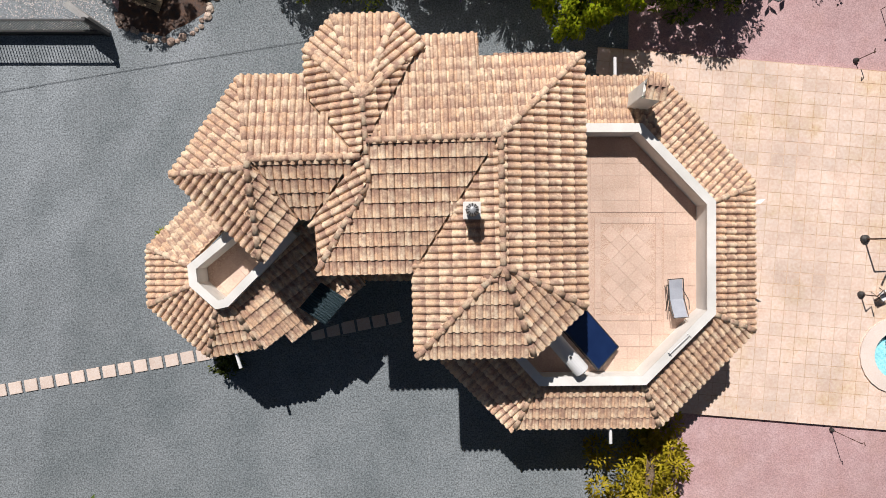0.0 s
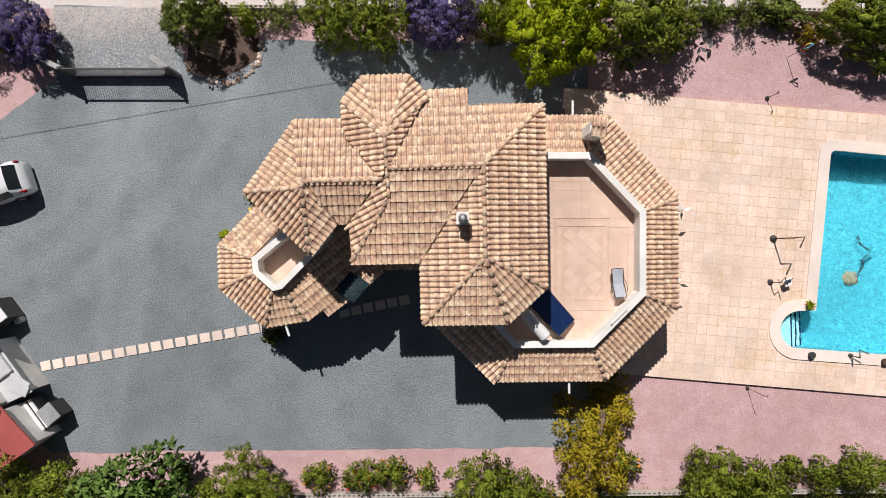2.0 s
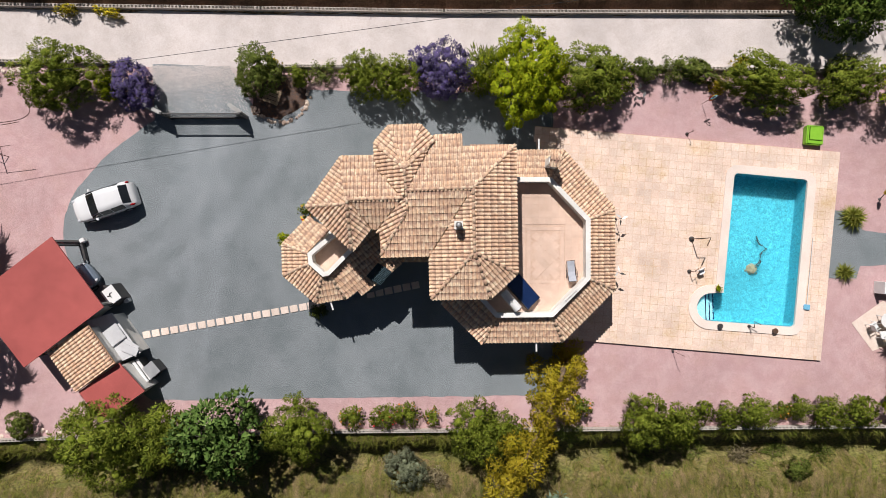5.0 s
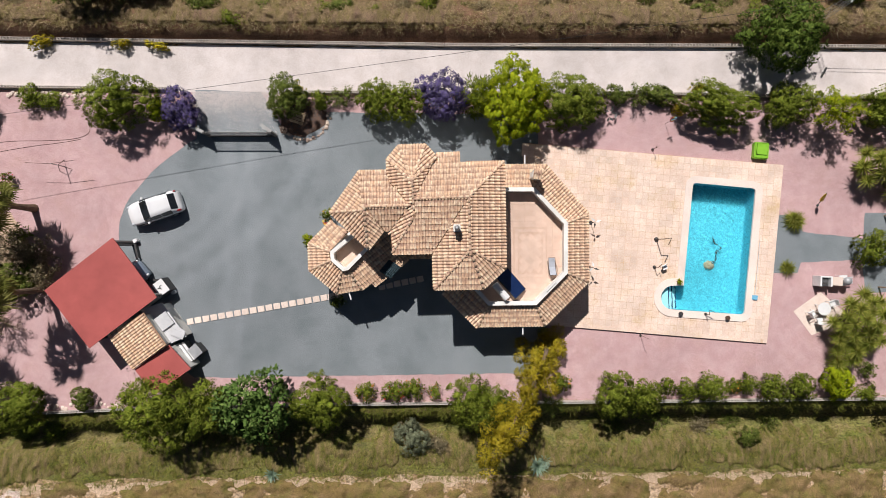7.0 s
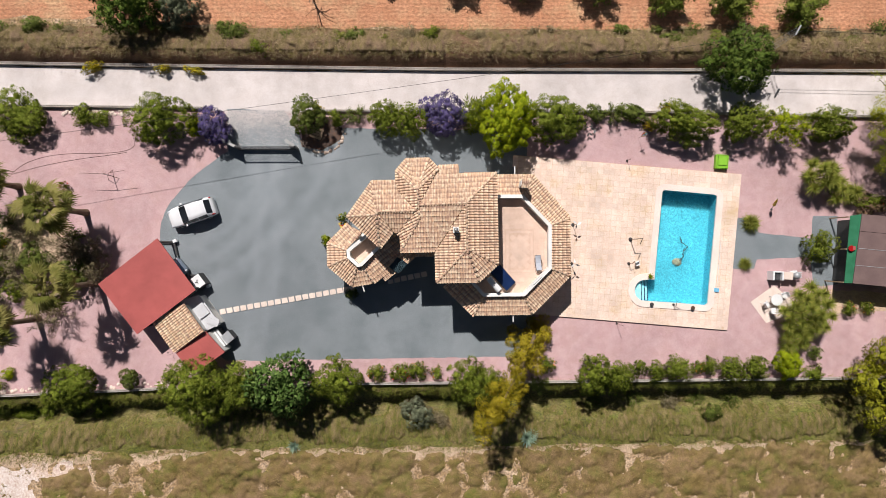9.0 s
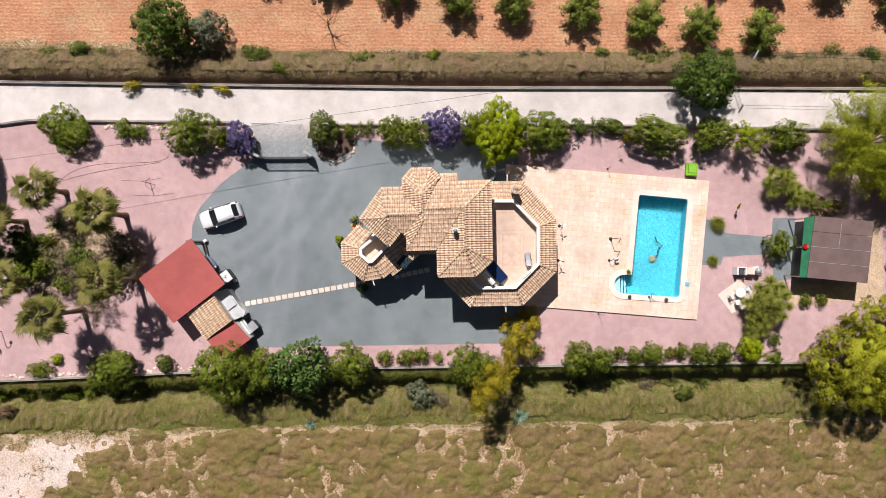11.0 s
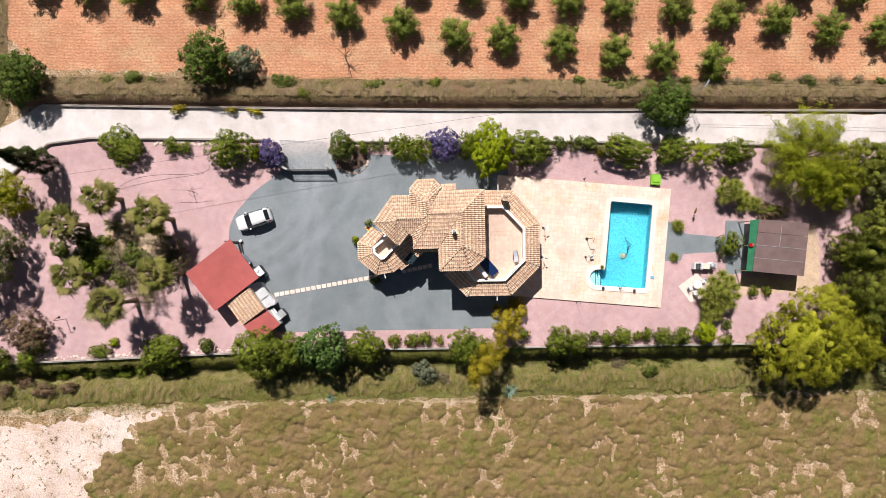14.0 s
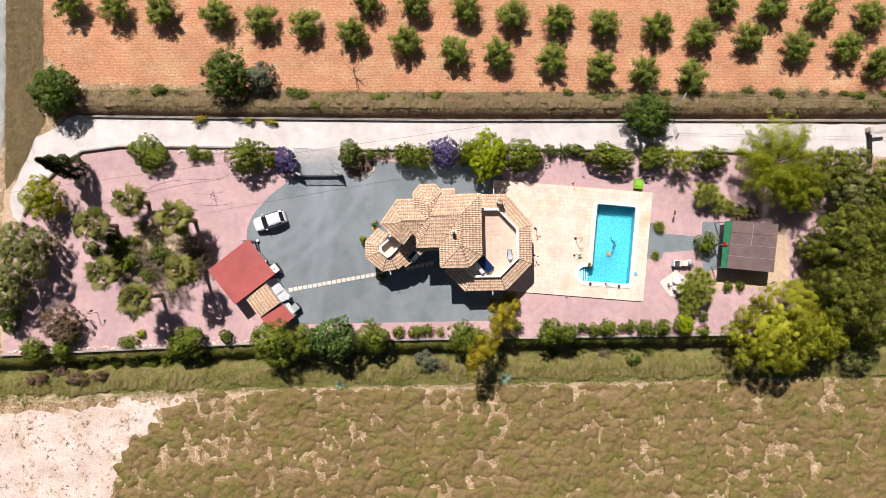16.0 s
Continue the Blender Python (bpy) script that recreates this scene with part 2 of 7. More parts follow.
M_FLOWER_R = shade("red_blossom", (0.55, 0.02, 0.03), (0.6, 0.06, 0.04), 4, by="island", leafy=0.2)
M_FLOWER_O = shade("orange_blossom", (0.62, 0.16, 0.03), (0.66, 0.33, 0.04), 4, by="island", leafy=0.2)


def leaf_shade(name, a, b, c, leafy=0.14, by="island"):
    return shade(name, tuple(v * 1.12 for v in a), tuple(v * 0.9 for v in b), 1.7, lowest=0.45, rough=0.6, spec=0.1, bump=0.0, by=by, c3=c, leafy=leafy, grain=0.1, fine=5, big=0.3)


M_LEAF = {
    "hedge": leaf_shade("leaf_hedge", (0.156, 0.20, 0.019), (0.115, 0.153, 0.016), (0.285, 0.31, 0.044)),
    "dark": leaf_shade("leaf_dark", (0.10, 0.14, 0.022), (0.125, 0.15, 0.03), (0.21, 0.235, 0.05)),
    "ragged": leaf_shade("leaf_ragged", (0.18, 0.20, 0.05), (0.215, 0.22, 0.07), (0.35, 0.335, 0.13)),
    "lime": leaf_shade("leaf_lime", (0.29, 0.36, 0.010), (0.22, 0.30, 0.010), (0.46, 0.47, 0.016), 0.25),
    "lilac": leaf_shade("leaf_lilac", (0.12, 0.085, 0.26), (0.16, 0.12, 0.31), (0.14, 0.135, 0.13)),
    "willow": leaf_shade("leaf_willow", (0.37, 0.385, 0.022), (0.44, 0.435, 0.032), (0.55, 0.515, 0.066), 0.38),
    "feather": leaf_shade("leaf_feather", (0.30, 0.335, 0.018), (0.36, 0.385, 0.028), (0.44, 0.44, 0.04), 0.35),
    "olive": leaf_shade("leaf_olive", (0.165, 0.185, 0.105), (0.20, 0.22, 0.13), (0.29, 0.31, 0.20)),
    "acacia": leaf_shade("leaf_acacia", (0.165, 0.185, 0.022), (0.12, 0.14, 0.018), (0.27, 0.275, 0.045)),
    "carob": leaf_shade("leaf_carob", (0.085, 0.135, 0.018), (0.06, 0.105, 0.015), (0.17, 0.22, 0.04)),
    "orchard": leaf_shade("leaf_orchard", (0.175, 0.215, 0.028), (0.125, 0.165, 0.024), (0.30, 0.33, 0.065)),
    "waxy": leaf_shade("leaf_waxy", (0.08, 0.15, 0.03), (0.10, 0.17, 0.035), (0.19, 0.27, 0.07)),
    "dry": leaf_shade("leaf_dry", (0.26, 0.21, 0.12), (0.20, 0.17, 0.09), (0.36, 0.29, 0.18)),
    "red": leaf_shade("leaf_reddish", (0.20, 0.12, 0.07), (0.25, 0.14, 0.10), (0.20, 0.18, 0.08)),
    "golden": leaf_shade("leaf_golden", (0.36, 0.31, 0.018), (0.46, 0.345, 0.024), (0.54, 0.42, 0.04), 0.25),
    "palm": leaf_shade("leaf_palm", (0.112, 0.122, 0.022), (0.12, 0.122, 0.024), (0.275, 0.24, 0.075), by="object"),
    "yucca": leaf_shade("leaf_yucca", (0.165, 0.195, 0.025), (0.215, 0.235, 0.04), (0.36, 0.34, 0.07)),
    "cypress": leaf_shade("leaf_cypress", (0.07, 0.085, 0.025), (0.06, 0.075, 0.02), (0.12, 0.13, 0.04)),
    "agave": leaf_shade("leaf_agave", (0.22, 0.31, 0.22), (0.27, 0.37, 0.27), (0.36, 0.46, 0.34)),
    "grass": leaf_shade("leaf_grass", (0.20, 0.18, 0.05), (0.27, 0.205, 0.085), (0.42, 0.31, 0.15)),
    "weed": leaf_shade("leaf_weed", (0.22, 0.19, 0.045), (0.30, 0.20, 0.085), (0.36, 0.27, 0.11)),
    "greengrass": leaf_shade("leaf_green_grass", (0.15, 0.19, 0.022), (0.20, 0.18, 0.04), (0.31, 0.29, 0.075)),
    "bankgrass": leaf_shade("leaf_bank_grass", (0.20, 0.17, 0.05), (0.30, 0.22, 0.12), (0.44, 0.33, 0.20)),
    "yellow": leaf_shade("leaf_yellow_flower", (0.60, 0.45, 0.02), (0.5, 0.42, 0.03), (0.3, 0.3, 0.04)),
}


# ---- mesh helpers ----
def mesh_of(bm, name, material, smooth=False):
    me = bpy.data.meshes.new(name)
    bm.normal_update()
    bm.to_mesh(me)
    bm.free()
    me.materials.append(material)
    if smooth:
        for p in me.polygons:
            p.use_smooth = True
    return me


def part(name, bm, material, parent, label="", smooth=False):
    """One mesh under a thing or a part; bm may be a ready mesh."""
    me = bm if isinstance(bm, bpy.types.Mesh) else mesh_of(bm, name, material, smooth)
    ob = new(name, me)
    ob.parent = parent
    if label:
        ob["label"] = label
    return ob


def thing(name, label, category, m=None, group="", kind=""):
    ob = new(name)
    ob.empty_display_size = 0.3
    if m is not None:
        ob.matrix_basis = m
    return tagged(ob, label, category, group, kind)


def whole(name, bm, material, label, category="", group="", kind="", m=None, smooth=False):
    """A thing that is one mesh."""
    me = bm if isinstance(bm, bpy.types.Mesh) else mesh_of(bm, name, material, smooth)
    ob = new(name, me)
    if m is not None:
        ob.matrix_basis = m
    return tagged(ob, label, category, group, kind)


def box(bm, c, s, rz=0.0, bevel=0.0, m=None):
    t = pose(*c, 0, 0, rz) if m is None else m @ pose(*c, 0, 0, rz)
    vs = bmesh.ops.create_cube(bm, size=1.0, matrix=t @ Matrix.Diagonal((*s, 1)))["verts"]
    if bevel:
        es = list({e for v in vs for e in v.link_edges})
        bmesh.ops.bevel(bm, geom=es, offset=bevel, segments=2, affect="EDGES", clamp_overlap=True)
    return bm


def prism(bm, poly, z0, z1):
    lo = [bm.verts.new((x, y, z0)) for x, y in poly]
    hi = [bm.verts.new((x, y, z1)) for x, y in poly]
    n = len(poly)
    bm.faces.new(hi)
    bm.faces.new(lo[::-1])
    for i in range(n):
        j = (i + 1) % n
        bm.faces.new((lo[i], lo[j], hi[j], hi[i]))
    return bm


def tube(bm, pts, radii, seg=8):
    rings = []
    pts = [Vector(p) for p in pts]
    for i, p in enumerate(pts):
        d = (pts[min(i + 1, len(pts) - 1)] - pts[max(i - 1, 0)]).normalized()
        a = d.orthogonal().normalized() if not rings else (side - d * side.dot(d)).normalized()
        side = a
        b = d.cross(a)
        r = radii[i] if isinstance(radii, (list, tuple)) else radii
        rings.append([bm.verts.new(p + (a * math.cos(k * math.tau / seg) + b * math.sin(k * math.tau / seg)) * r) for k in range(seg)])
    for q, s in zip(rings, rings[1:]):
        for k in range(seg):
            bm.faces.new((q[k], q[(k + 1) % seg], s[(k + 1) % seg], s[k]))
    bm.faces.new(rings[0][::-1])
    bm.faces.new(rings[-1])
    return bm


def ball(bm, c, r, seg=12, rings=8):
    r = r if isinstance(r, tuple) else (r, r, r)
    bmesh.ops.create_uvsphere(bm, u_segments=seg, v_segments=rings, radius=1.0, matrix=Matrix.Translation(c) @ Matrix.Diagonal((*r, 1)))
    return bm


def area2(poly):
    return sum(a[0] * b[1] - b[0] * a[1] for a, b in zip(poly, poly[1:] + poly[:1]))


def inset(poly, d):
    """The polygon drawn in by d on every side."""
    s = 1 if area2(poly) > 0 else -1
    out = []
    n = len(poly)
    for i in range(n):
        p, q, r = (Vector(poly[(i + k) % n]) for k in (-1, 0, 1))
        e, f = (q - p).normalized(), (r - q).normalized()
        ne, nf = Vector((-e.y, e.x)) * s, Vector((-f.y, f.x)) * s
        k = ne + nf
        k = k / max(0.35, k.length_squared / 2)
        out.append(tuple(q + k * d))
    return out


def beside(line, d):
    """An open line moved to its left by d."""
    out = []
    for i, q in enumerate(line):
        q = Vector(q)
        ns = []
        if i:
            e = (q - Vector(line[i - 1])).normalized()
            ns.append(Vector((-e.y, e.x)))
        if i < len(line) - 1:
            f = (Vector(line[i + 1]) - q).normalized()
            ns.append(Vector((-f.y, f.x)))
        k = ns[0] if len(ns) == 1 else (ns[0] + ns[1]) / ((ns[0] + ns[1]).length_squared / 2)
        out.append(tuple(q + k * d))
    return out


def ragged(poly, step, amount, seed, keep=()):
    """The outline cut into short steps and made uneven."""
    rng = random.Random(seed)
    out = []
    n = len(poly)
    for i in range(n):
        p, q = Vector(poly[i]), Vector(poly[(i + 1) % n])
        k = max(1, int((q - p).length / step))
        nor = Vector((-(q - p).y, (q - p).x)).normalized()
        for j in range(k):
            w = 0.0 if i in keep else (noise.noise(Vector((p.lerp(q, j / k).x * 0.4, p.lerp(q, j / k).y * 0.4, seed))) * 1.6 + rng.uniform(-0.5, 0.5)) * amount
            out.append(tuple(p.lerp(q, j / k) + nor * w))
    return out


def sheet(name, material, poly, z, label, holes=(), category="ground"):
    """A flat piece of ground, with holes."""
    bm = bmesh.new()
    edges = []
    for loop in (poly, *holes):
        vs = [bm.verts.new((x, y, z)) for x, y in loop]
        edges += [bm.edges.new((vs[i], vs[(i + 1) % len(vs)])) for i in range(len(vs))]
    bmesh.ops.triangle_fill(bm, use_beauty=True, use_dissolve=False, edges=edges, normal=(0, 0, 1))
    for f in bm.faces:
        if f.normal.z < 0:
            f.normal_flip()
    return whole(name, bm, material, label, category, kind="structure")


def inside(p, poly):
    c = False
    for (x1, y1), (x2, y2) in zip(poly, poly[1:] + poly[:1]):
        if (y1 > p[1]) != (y2 > p[1]) and p[0] < (x2 - x1) * (p[1] - y1) / (y2 - y1) + x1:
            c = not c
    return c


def quads_mesh(name, verts, material, normals=None):
    """Many separate four-cornered leaves as one mesh; verts is an array n x 4 x 3."""
    n = len(verts)
    up = np.cross(verts[:, 1] - verts[:, 3], verts[:, 2] - verts[:, 0])[:, 2] > 0
    verts = np.where(up[:, None, None], verts, verts[:, [0, 3, 2, 1]])
    me = bpy.data.meshes.new(name)
    me.from_pydata(verts.reshape(-1, 3).tolist(), [], np.arange(n * 4).reshape(-1, 4).tolist())
    me.materials.append(material)
    if normals is not None:
        for p in me.polygons:
            p.use_smooth = True
        me.normals_split_custom_set_from_vertices(np.repeat(normals, 4, axis=0).tolist())
    return me


def leaves(rng, pos, axis, length, width, face=None):
    """Rhombic leaves at pos along axis, turned towards face."""
    n = len(pos)
    axis = axis / np.linalg.norm(axis, axis=1, keepdims=True)
    r = rng.normal(size=(n, 3)) if face is None else face + rng.normal(size=(n, 3)) * 0.35
    side = np.cross(axis, r)
    side /= np.linalg.norm(side, axis=1, keepdims=True)
    ln = (length * rng.uniform(0.7, 1.3, n))[:, None]
    wd = (width * rng.uniform(0.7, 1.3, n))[:, None]
    up = np.cross(side, axis)
    mid = pos + axis * ln * 0.45 + up * ln * 0.08
    return np.stack([pos, mid + side * wd / 2, pos + axis * ln, mid - side * wd / 2], axis=1)

# ---- ground ----
POOL = [(19.01, 4.42), (19.05, 4.58), (19.17, 4.70), (19.34, 4.72), (23.62, 4.32), (23.78, 4.26), (23.88, 4.13), (23.89, 3.97), (23.05, -5.13), (23.01, -5.29), (22.9, -5.40), (22.74, -5.43), (17.60, -5.05)]
POOL += [(17.52 + 0.95 * math.cos(radians(a)), -4.1 + 0.95 * math.sin(radians(a))) for a in range(255, 100, -15)]
POOL += [(17.5, -3.15), (18.31, -3.13)]
BASIN = inset(POOL, -0.16)
FAR = 2000.0
STEP_Y, DROP = -12.2, -1.0
bm = bmesh.new()
edges = []
EDGE = [(-FAR, -14.2), (-56, -14.0), (-25, -12.75), (-7.2, -12.35), (10.6, -12.2), (35.5, -11.95), (54, -11.8), (FAR, -11.6)]
loop = EDGE + [(FAR, FAR), (-FAR, FAR)]
tops = [bm.verts.new((x, y, 0.0)) for x, y in loop]
edges += [bm.edges.new((tops[i], tops[(i + 1) % len(tops)])) for i in range(len(tops))]
vs = [bm.verts.new((x, y, 0.0)) for x, y in BASIN]
edges += [bm.edges.new((vs[i], vs[(i + 1) % len(vs)])) for i in range(len(vs))]
bmesh.ops.triangle_fill(bm, use_beauty=True, use_dissolve=False, edges=edges, normal=(0, 0, 1))
rim = tops[: len(EDGE)]
for off, z in ((0.02, -2.6), (3.7, -2.6), (3.75, DROP)):
    foot = [bm.verts.new((x, y - off, z)) for x, y in EDGE]
    for i in range(len(EDGE) - 1):
        bm.faces.new((rim[i], foot[i], foot[i + 1], rim[i + 1]))
    rim = foot
bm.faces.new([bm.verts.new((-FAR, -FAR, DROP)), bm.verts.new((FAR, -FAR, DROP))] + foot[::-1])
for f in bm.faces:
    f.normal_update()
    if f.normal.z < 0:
        f.normal_flip()
whole("ground", bm, M_MEADOW, "dry grassy meadow land with bare patches", "ground", kind="structure")
sheet("ground_verge", M_GREEN, ragged([(-70, -18.0), (-56, -17.4), (-25, -16.2), (-7.2, -15.85), (10.6, -15.7), (35.5, -15.45), (70, -15.2), (70, -17.3), (-20, -18.4), (-70, -19.5)], 1.2, 0.25, 3), DROP + 0.008, "strip of green rough grass along a wall")
sheet("ground_soil_path", M_SAND, ragged([(-56, -19.4), (-20, -18.7), (60, -17.5), (60, -18.0), (-20, -19.4), (-56, -20.2)], 0.6, 0.35, 23), DROP + 0.012, "narrow strip of bare sandy soil between grass")
bm = bmesh.new()
CHALK = [(-76.0, -27.4), (-53.7, -21.1), (-46.6, -20.7), (-39.5, -19.9), (-29.2, -19.9), (-36.9, -21.0), (-38.0, -24.3), (-41.0, -26.8), (-42.5, -30.4), (-45.6, -36.5), (-76.0, -40.5)]
cells = {}
CELL = 0.15
for i in range(270):
    for j in range(144):
        x, y = -67 + i * CELL, -40.5 + j * CELL
        w = noise.noise(Vector((x * 0.45, y * 0.6, 3))) * 1.1 + noise.noise(Vector((x * 1.7, y * 1.7, 6))) * 0.7
        p = (x + w * 1.6, y + w * 1.1)
        if inside(p, CHALK) and noise.noise(Vector((x * 0.9, y * 0.9, 12))) + 0.5 * noise.noise(Vector((x * 2.6, y * 2.6, 1))) < 0.8:
            ids = []
            for c in ((i, j), (i + 1, j), (i + 1, j + 1), (i, j + 1)):
                if c not in cells:
                    cells[c] = bm.verts.new((-67 + c[0] * CELL + noise.noise(Vector((c[0] * 1.3, c[1] * 1.7, 0))) * 0.12, -40.5 + c[1] * CELL + noise.noise(Vector((c[0] * 1.9, c[1] * 1.1, 7))) * 0.12, DROP + 0.016))
                ids.append(cells[c])
            bm.faces.new(ids)
for k in range(3):
    bmesh.ops.smooth_vert(bm, verts=[v for v in bm.verts if v.is_boundary], factor=0.5, use_axis_x=True, use_axis_y=True)
whole("ground_chalk", bm, M_CHALK, "bare white chalky earth with ragged edges", "ground", kind="structure")
sheet("ground_field", M_FIELD, ragged([(-50.9, 120), (-50.8, 24.0), (-46.2, 20.4), (-10.6, 18.9), (22.2, 18.7), (110, 17.6), (110, 120)], 1.0, 0.35, 7), 0.012, "ploughed red earth of an almond orchard")
sheet("road_lane", M_LANE, [(-59.5, 120), (-54.6, 120), (-54.7, 23), (-56.2, 8.8), (-58, 3), (-62.5, 3), (-60.5, 10), (-59.5, 23)], 0.02, "narrow grey asphalt lane", category="road")
ROAD = [(110, 13.6), (55.5, 14.6), (22, 15.15), (-10.6, 15.25), (-46.9, 15.9), (-51.4, 13.4), (-53.6, 9.3), (-55.0, 5.6), (-54.4, 3.4), (-53.4, 2.6), (-52.6, 5.0), (-48.4, 9.8), (-45.5, 11.4), (-41.2, 11.95), (-10.6, 11.4), (15, 11.4), (55.5, 10.6), (110, 9.6)]
sheet("road", M_ROAD, ragged(ROAD, 1.0, 0.18, 9), 0.03, "white gravel track beside the garden wall", category="road")
sheet("ground_track_end", M_SAND, ragged([(-54.2, 8.6), (-55.6, 6.5), (-56.0, -3), (-56.2, -13.5), (-54.8, -13.5), (-54.4, -3), (-52.6, 4.6)], 0.6, 0.25, 25), 0.026, "pale sandy earth at the end of a track")
LANE_SIDE = [(-55.0, 60), (-55.4, 9), (-55.2, 6.8), (-53.9, 8.8), (-51.6, 13.4), (-50.4, 15.2), (-50.6, 24), (-50.8, 60)]
sheet("ground_lane_side", M_BANKMAT, ragged(LANE_SIDE, 0.8, 0.2, 27), 0.028, "strip of dry grass beside a lane")
GARDEN = [(-45.8, 11.4), (-40.8, 12.05), (-10.6, 11.6), (15, 11.5), (54, 10.7), (54, -11.6), (34, -11.8), (10.6, -12.05), (-7.2, -12.2), (-25, -12.6), (-55.8, -13.95), (-55, -3), (-53.2, 4), (-48.2, 9.4)]
sheet("ground_pink_gravel", M_PINK, GARDEN, 0.042, "pink crushed gravel garden ground", [BASIN])
GREY = [(-19.2, 11.9), (-14.1, 11.8), (-12.6, 9.2), (-9, 10.2), (7.2, 10.0), (7.2, -2), (8.2, -8.0), (6.6, -9.95), (-13.6, -10.15), (-19.3, -10.3), (-22, -8), (-25.5, 0.4), (-24.6, 3.2), (-22.2, 6.1), (-19.1, 8.2)]
BEND = [(-22, -8), (-25.5, 0.4), (-24.6, 3.2), (-22.2, 6.1), (-19.1, 8.2)]
for k in range(3):
    soft_bend = [BEND[0]]
    for a, b in zip(BEND, BEND[1:]):
        soft_bend += [(a[0] * 0.75 + b[0] * 0.25, a[1] * 0.75 + b[1] * 0.25), (a[0] * 0.25 + b[0] * 0.75, a[1] * 0.25 + b[1] * 0.75)]
    BEND = soft_bend + [BEND[-1]]
GREY = GREY[:10] + BEND
sheet("ground_grey_gravel", M_GREY, ragged(GREY, 0.35, 0.06, 11), 0.056, "grey gravel driveway round the house")
sheet("ground_grey_path", M_GREY, ragged([(25.6, 2.3), (27.4, 2.2), (27.6, 1.0), (32.3, 0.4), (32.4, 2.4), (34.6, 2.4), (34.6, -3.6), (32.4, -3.9), (32.2, -1.2), (27.4, -1.4), (27.2, -2.2), (25.2, -2.2)], 0.35, 0.06, 13), 0.058, "grey gravel garden path")
sheet("ground_sand", M_SAND, ragged([(34, -4.2), (40.6, -4.4), (40.6, 2.0), (43, 2.2), (43.4, -6.0), (34.2, -6.2)], 0.5, 0.2, 15), 0.054, "sandy earth round the shade house")
sheet("ground_palm_bed", M_SAND, ragged([(-39.5, 2.2), (-33.5, 2.4), (-31.2, -1.6), (-35, -2.2), (-39.5, -1.2)], 0.5, 0.3, 17), 0.054, "sandy earth among the palms")
# earth bank north of the track
bm = bmesh.new()
BANK = prof = [(15.55, 0.0), (15.75, 0.25), (16.1, 0.75), (16.5, 1.05), (17.5, 0.95), (18.9, 0.02)]
prev = None
for i in range(90):
    x = -50 + i * 1.8
    lift = 0.45 - 0.011 * (x + 46) if x < -4 else 0.0
    row = [bm.verts.new((x, y + lift * 1.0 - 0.004 * max(0, x + 4) + (noise.noise(Vector((x, y, 0))) * 0.25 if k > 1 else 0), z * (0.95 + 0.15 * noise.noise(Vector((x * 0.3, y, 5)))) if k > 1 else z)) for k, (y, z) in enumerate(prof)]
    if prev:
        for a in range(len(prof) - 1):
            bm.faces.new((prev[a], row[a], row[a + 1], prev[a + 1]))
    prev = row
whole("ground_bank", bm, M_BANK, "earth bank of dry grass above a track", "ground", kind="structure", smooth=True)


def block_wall(name, line, h, thick, label, z0=0.0, openwork=True):
    """A low wall with an openwork course and a capping."""
    bm = bmesh.new()
    for (x1, y1), (x2, y2) in zip(line, line[1:]):
        d = Vector((x2 - x1, y2 - y1))
        ln = d.length
        rz = math.degrees(math.atan2(d.y, d.x))
        base = h - 0.16
        box(bm, ((x1 + x2) / 2, (y1 + y2) / 2, z0 + base / 2), (ln + thick * 0.5, thick, base), rz)
        n = max(1, int(ln / 0.24))
        for i in range(n):
            p = Vector((x1, y1)) + d * ((i + 0.5) / n)
            box(bm, (p.x, p.y, z0 + base + 0.078), (0.1, thick * 0.62, 0.156), rz)
        q = Vector((-d.y, d.x)).normalized() * thick * 0.4
        for s in (-1, 1):
            box(bm, ((x1 + x2) / 2 + q.x * s, (y1 + y2) / 2 + q.y * s, z0 + base + 0.08), (ln + thick * 0.5, thick * 0.2, 0.16), rz)
    return whole(name, bm, M_BLOCK, label, "wall", kind="structure")


# white stones that stray over the grey gravel at the gate
rgw = np.random.default_rng(3)
wn_ = 9000
py = 11.8 - np.abs(rgw.normal(size=wn_)) * 0.95
px_ = rgw.uniform(-19.4, -12.9, wn_)
py = np.where(rgw.uniform(size=wn_) < 0.2, rgw.uniform(8.3, 11.6, wn_), np.maximum(py, 8.3))
foot = np.stack([px_, py, np.full(wn_, 0.066)], axis=1)
ax = rgw.normal(size=(wn_, 3))
ax[:, 2] = 0.0
tagged(new("loose_gravel", quads_mesh("loose_gravel", leaves(rgw, foot, ax, 0.048, 0.048, np.tile(np.array([0.0, 0.0, 3.0]), (wn_, 1))), M_ROAD)), "loose white stones scattered over grey gravel", "gravel", kind="stuff")

block_wall("wall_south", [(-56.0, -13.95), (-25, -12.65), (-7.2, -12.25), (10.6, -12.1), (35.5, -11.85), (54, -11.7)], 0.42, 0.17, "low white openwork block wall")
WALL_X, WALL_Y = (-70, -56.0, -25, -7.2, 10.6, 35.5, 54, 70), (-14.5, -13.95, -12.65, -12.25, -12.1, -11.85, -11.7, -11.6)
# a grassy lip under the wall, a ditch, and the rise to the meadow
SLOPE = ((0.1, -0.14), (0.5, -0.18), (0.92, -0.34), (1.08, -1.35), (1.3, -2.2), (2.3, -2.3), (2.9, -1.7), (3.35, -1.16), (3.95, -1.02))


def lip(x):
    """How far the lip reaches out along the wall."""
    return np.interp(x, (-70, -30, -10, 4, 7, 70), (1.1, 1.0, 0.9, 0.85, 0.35, 0.35)) * (1 + 0.12 * np.sin(x * 0.9) + 0.08 * np.sin(x * 2.3 + 1))


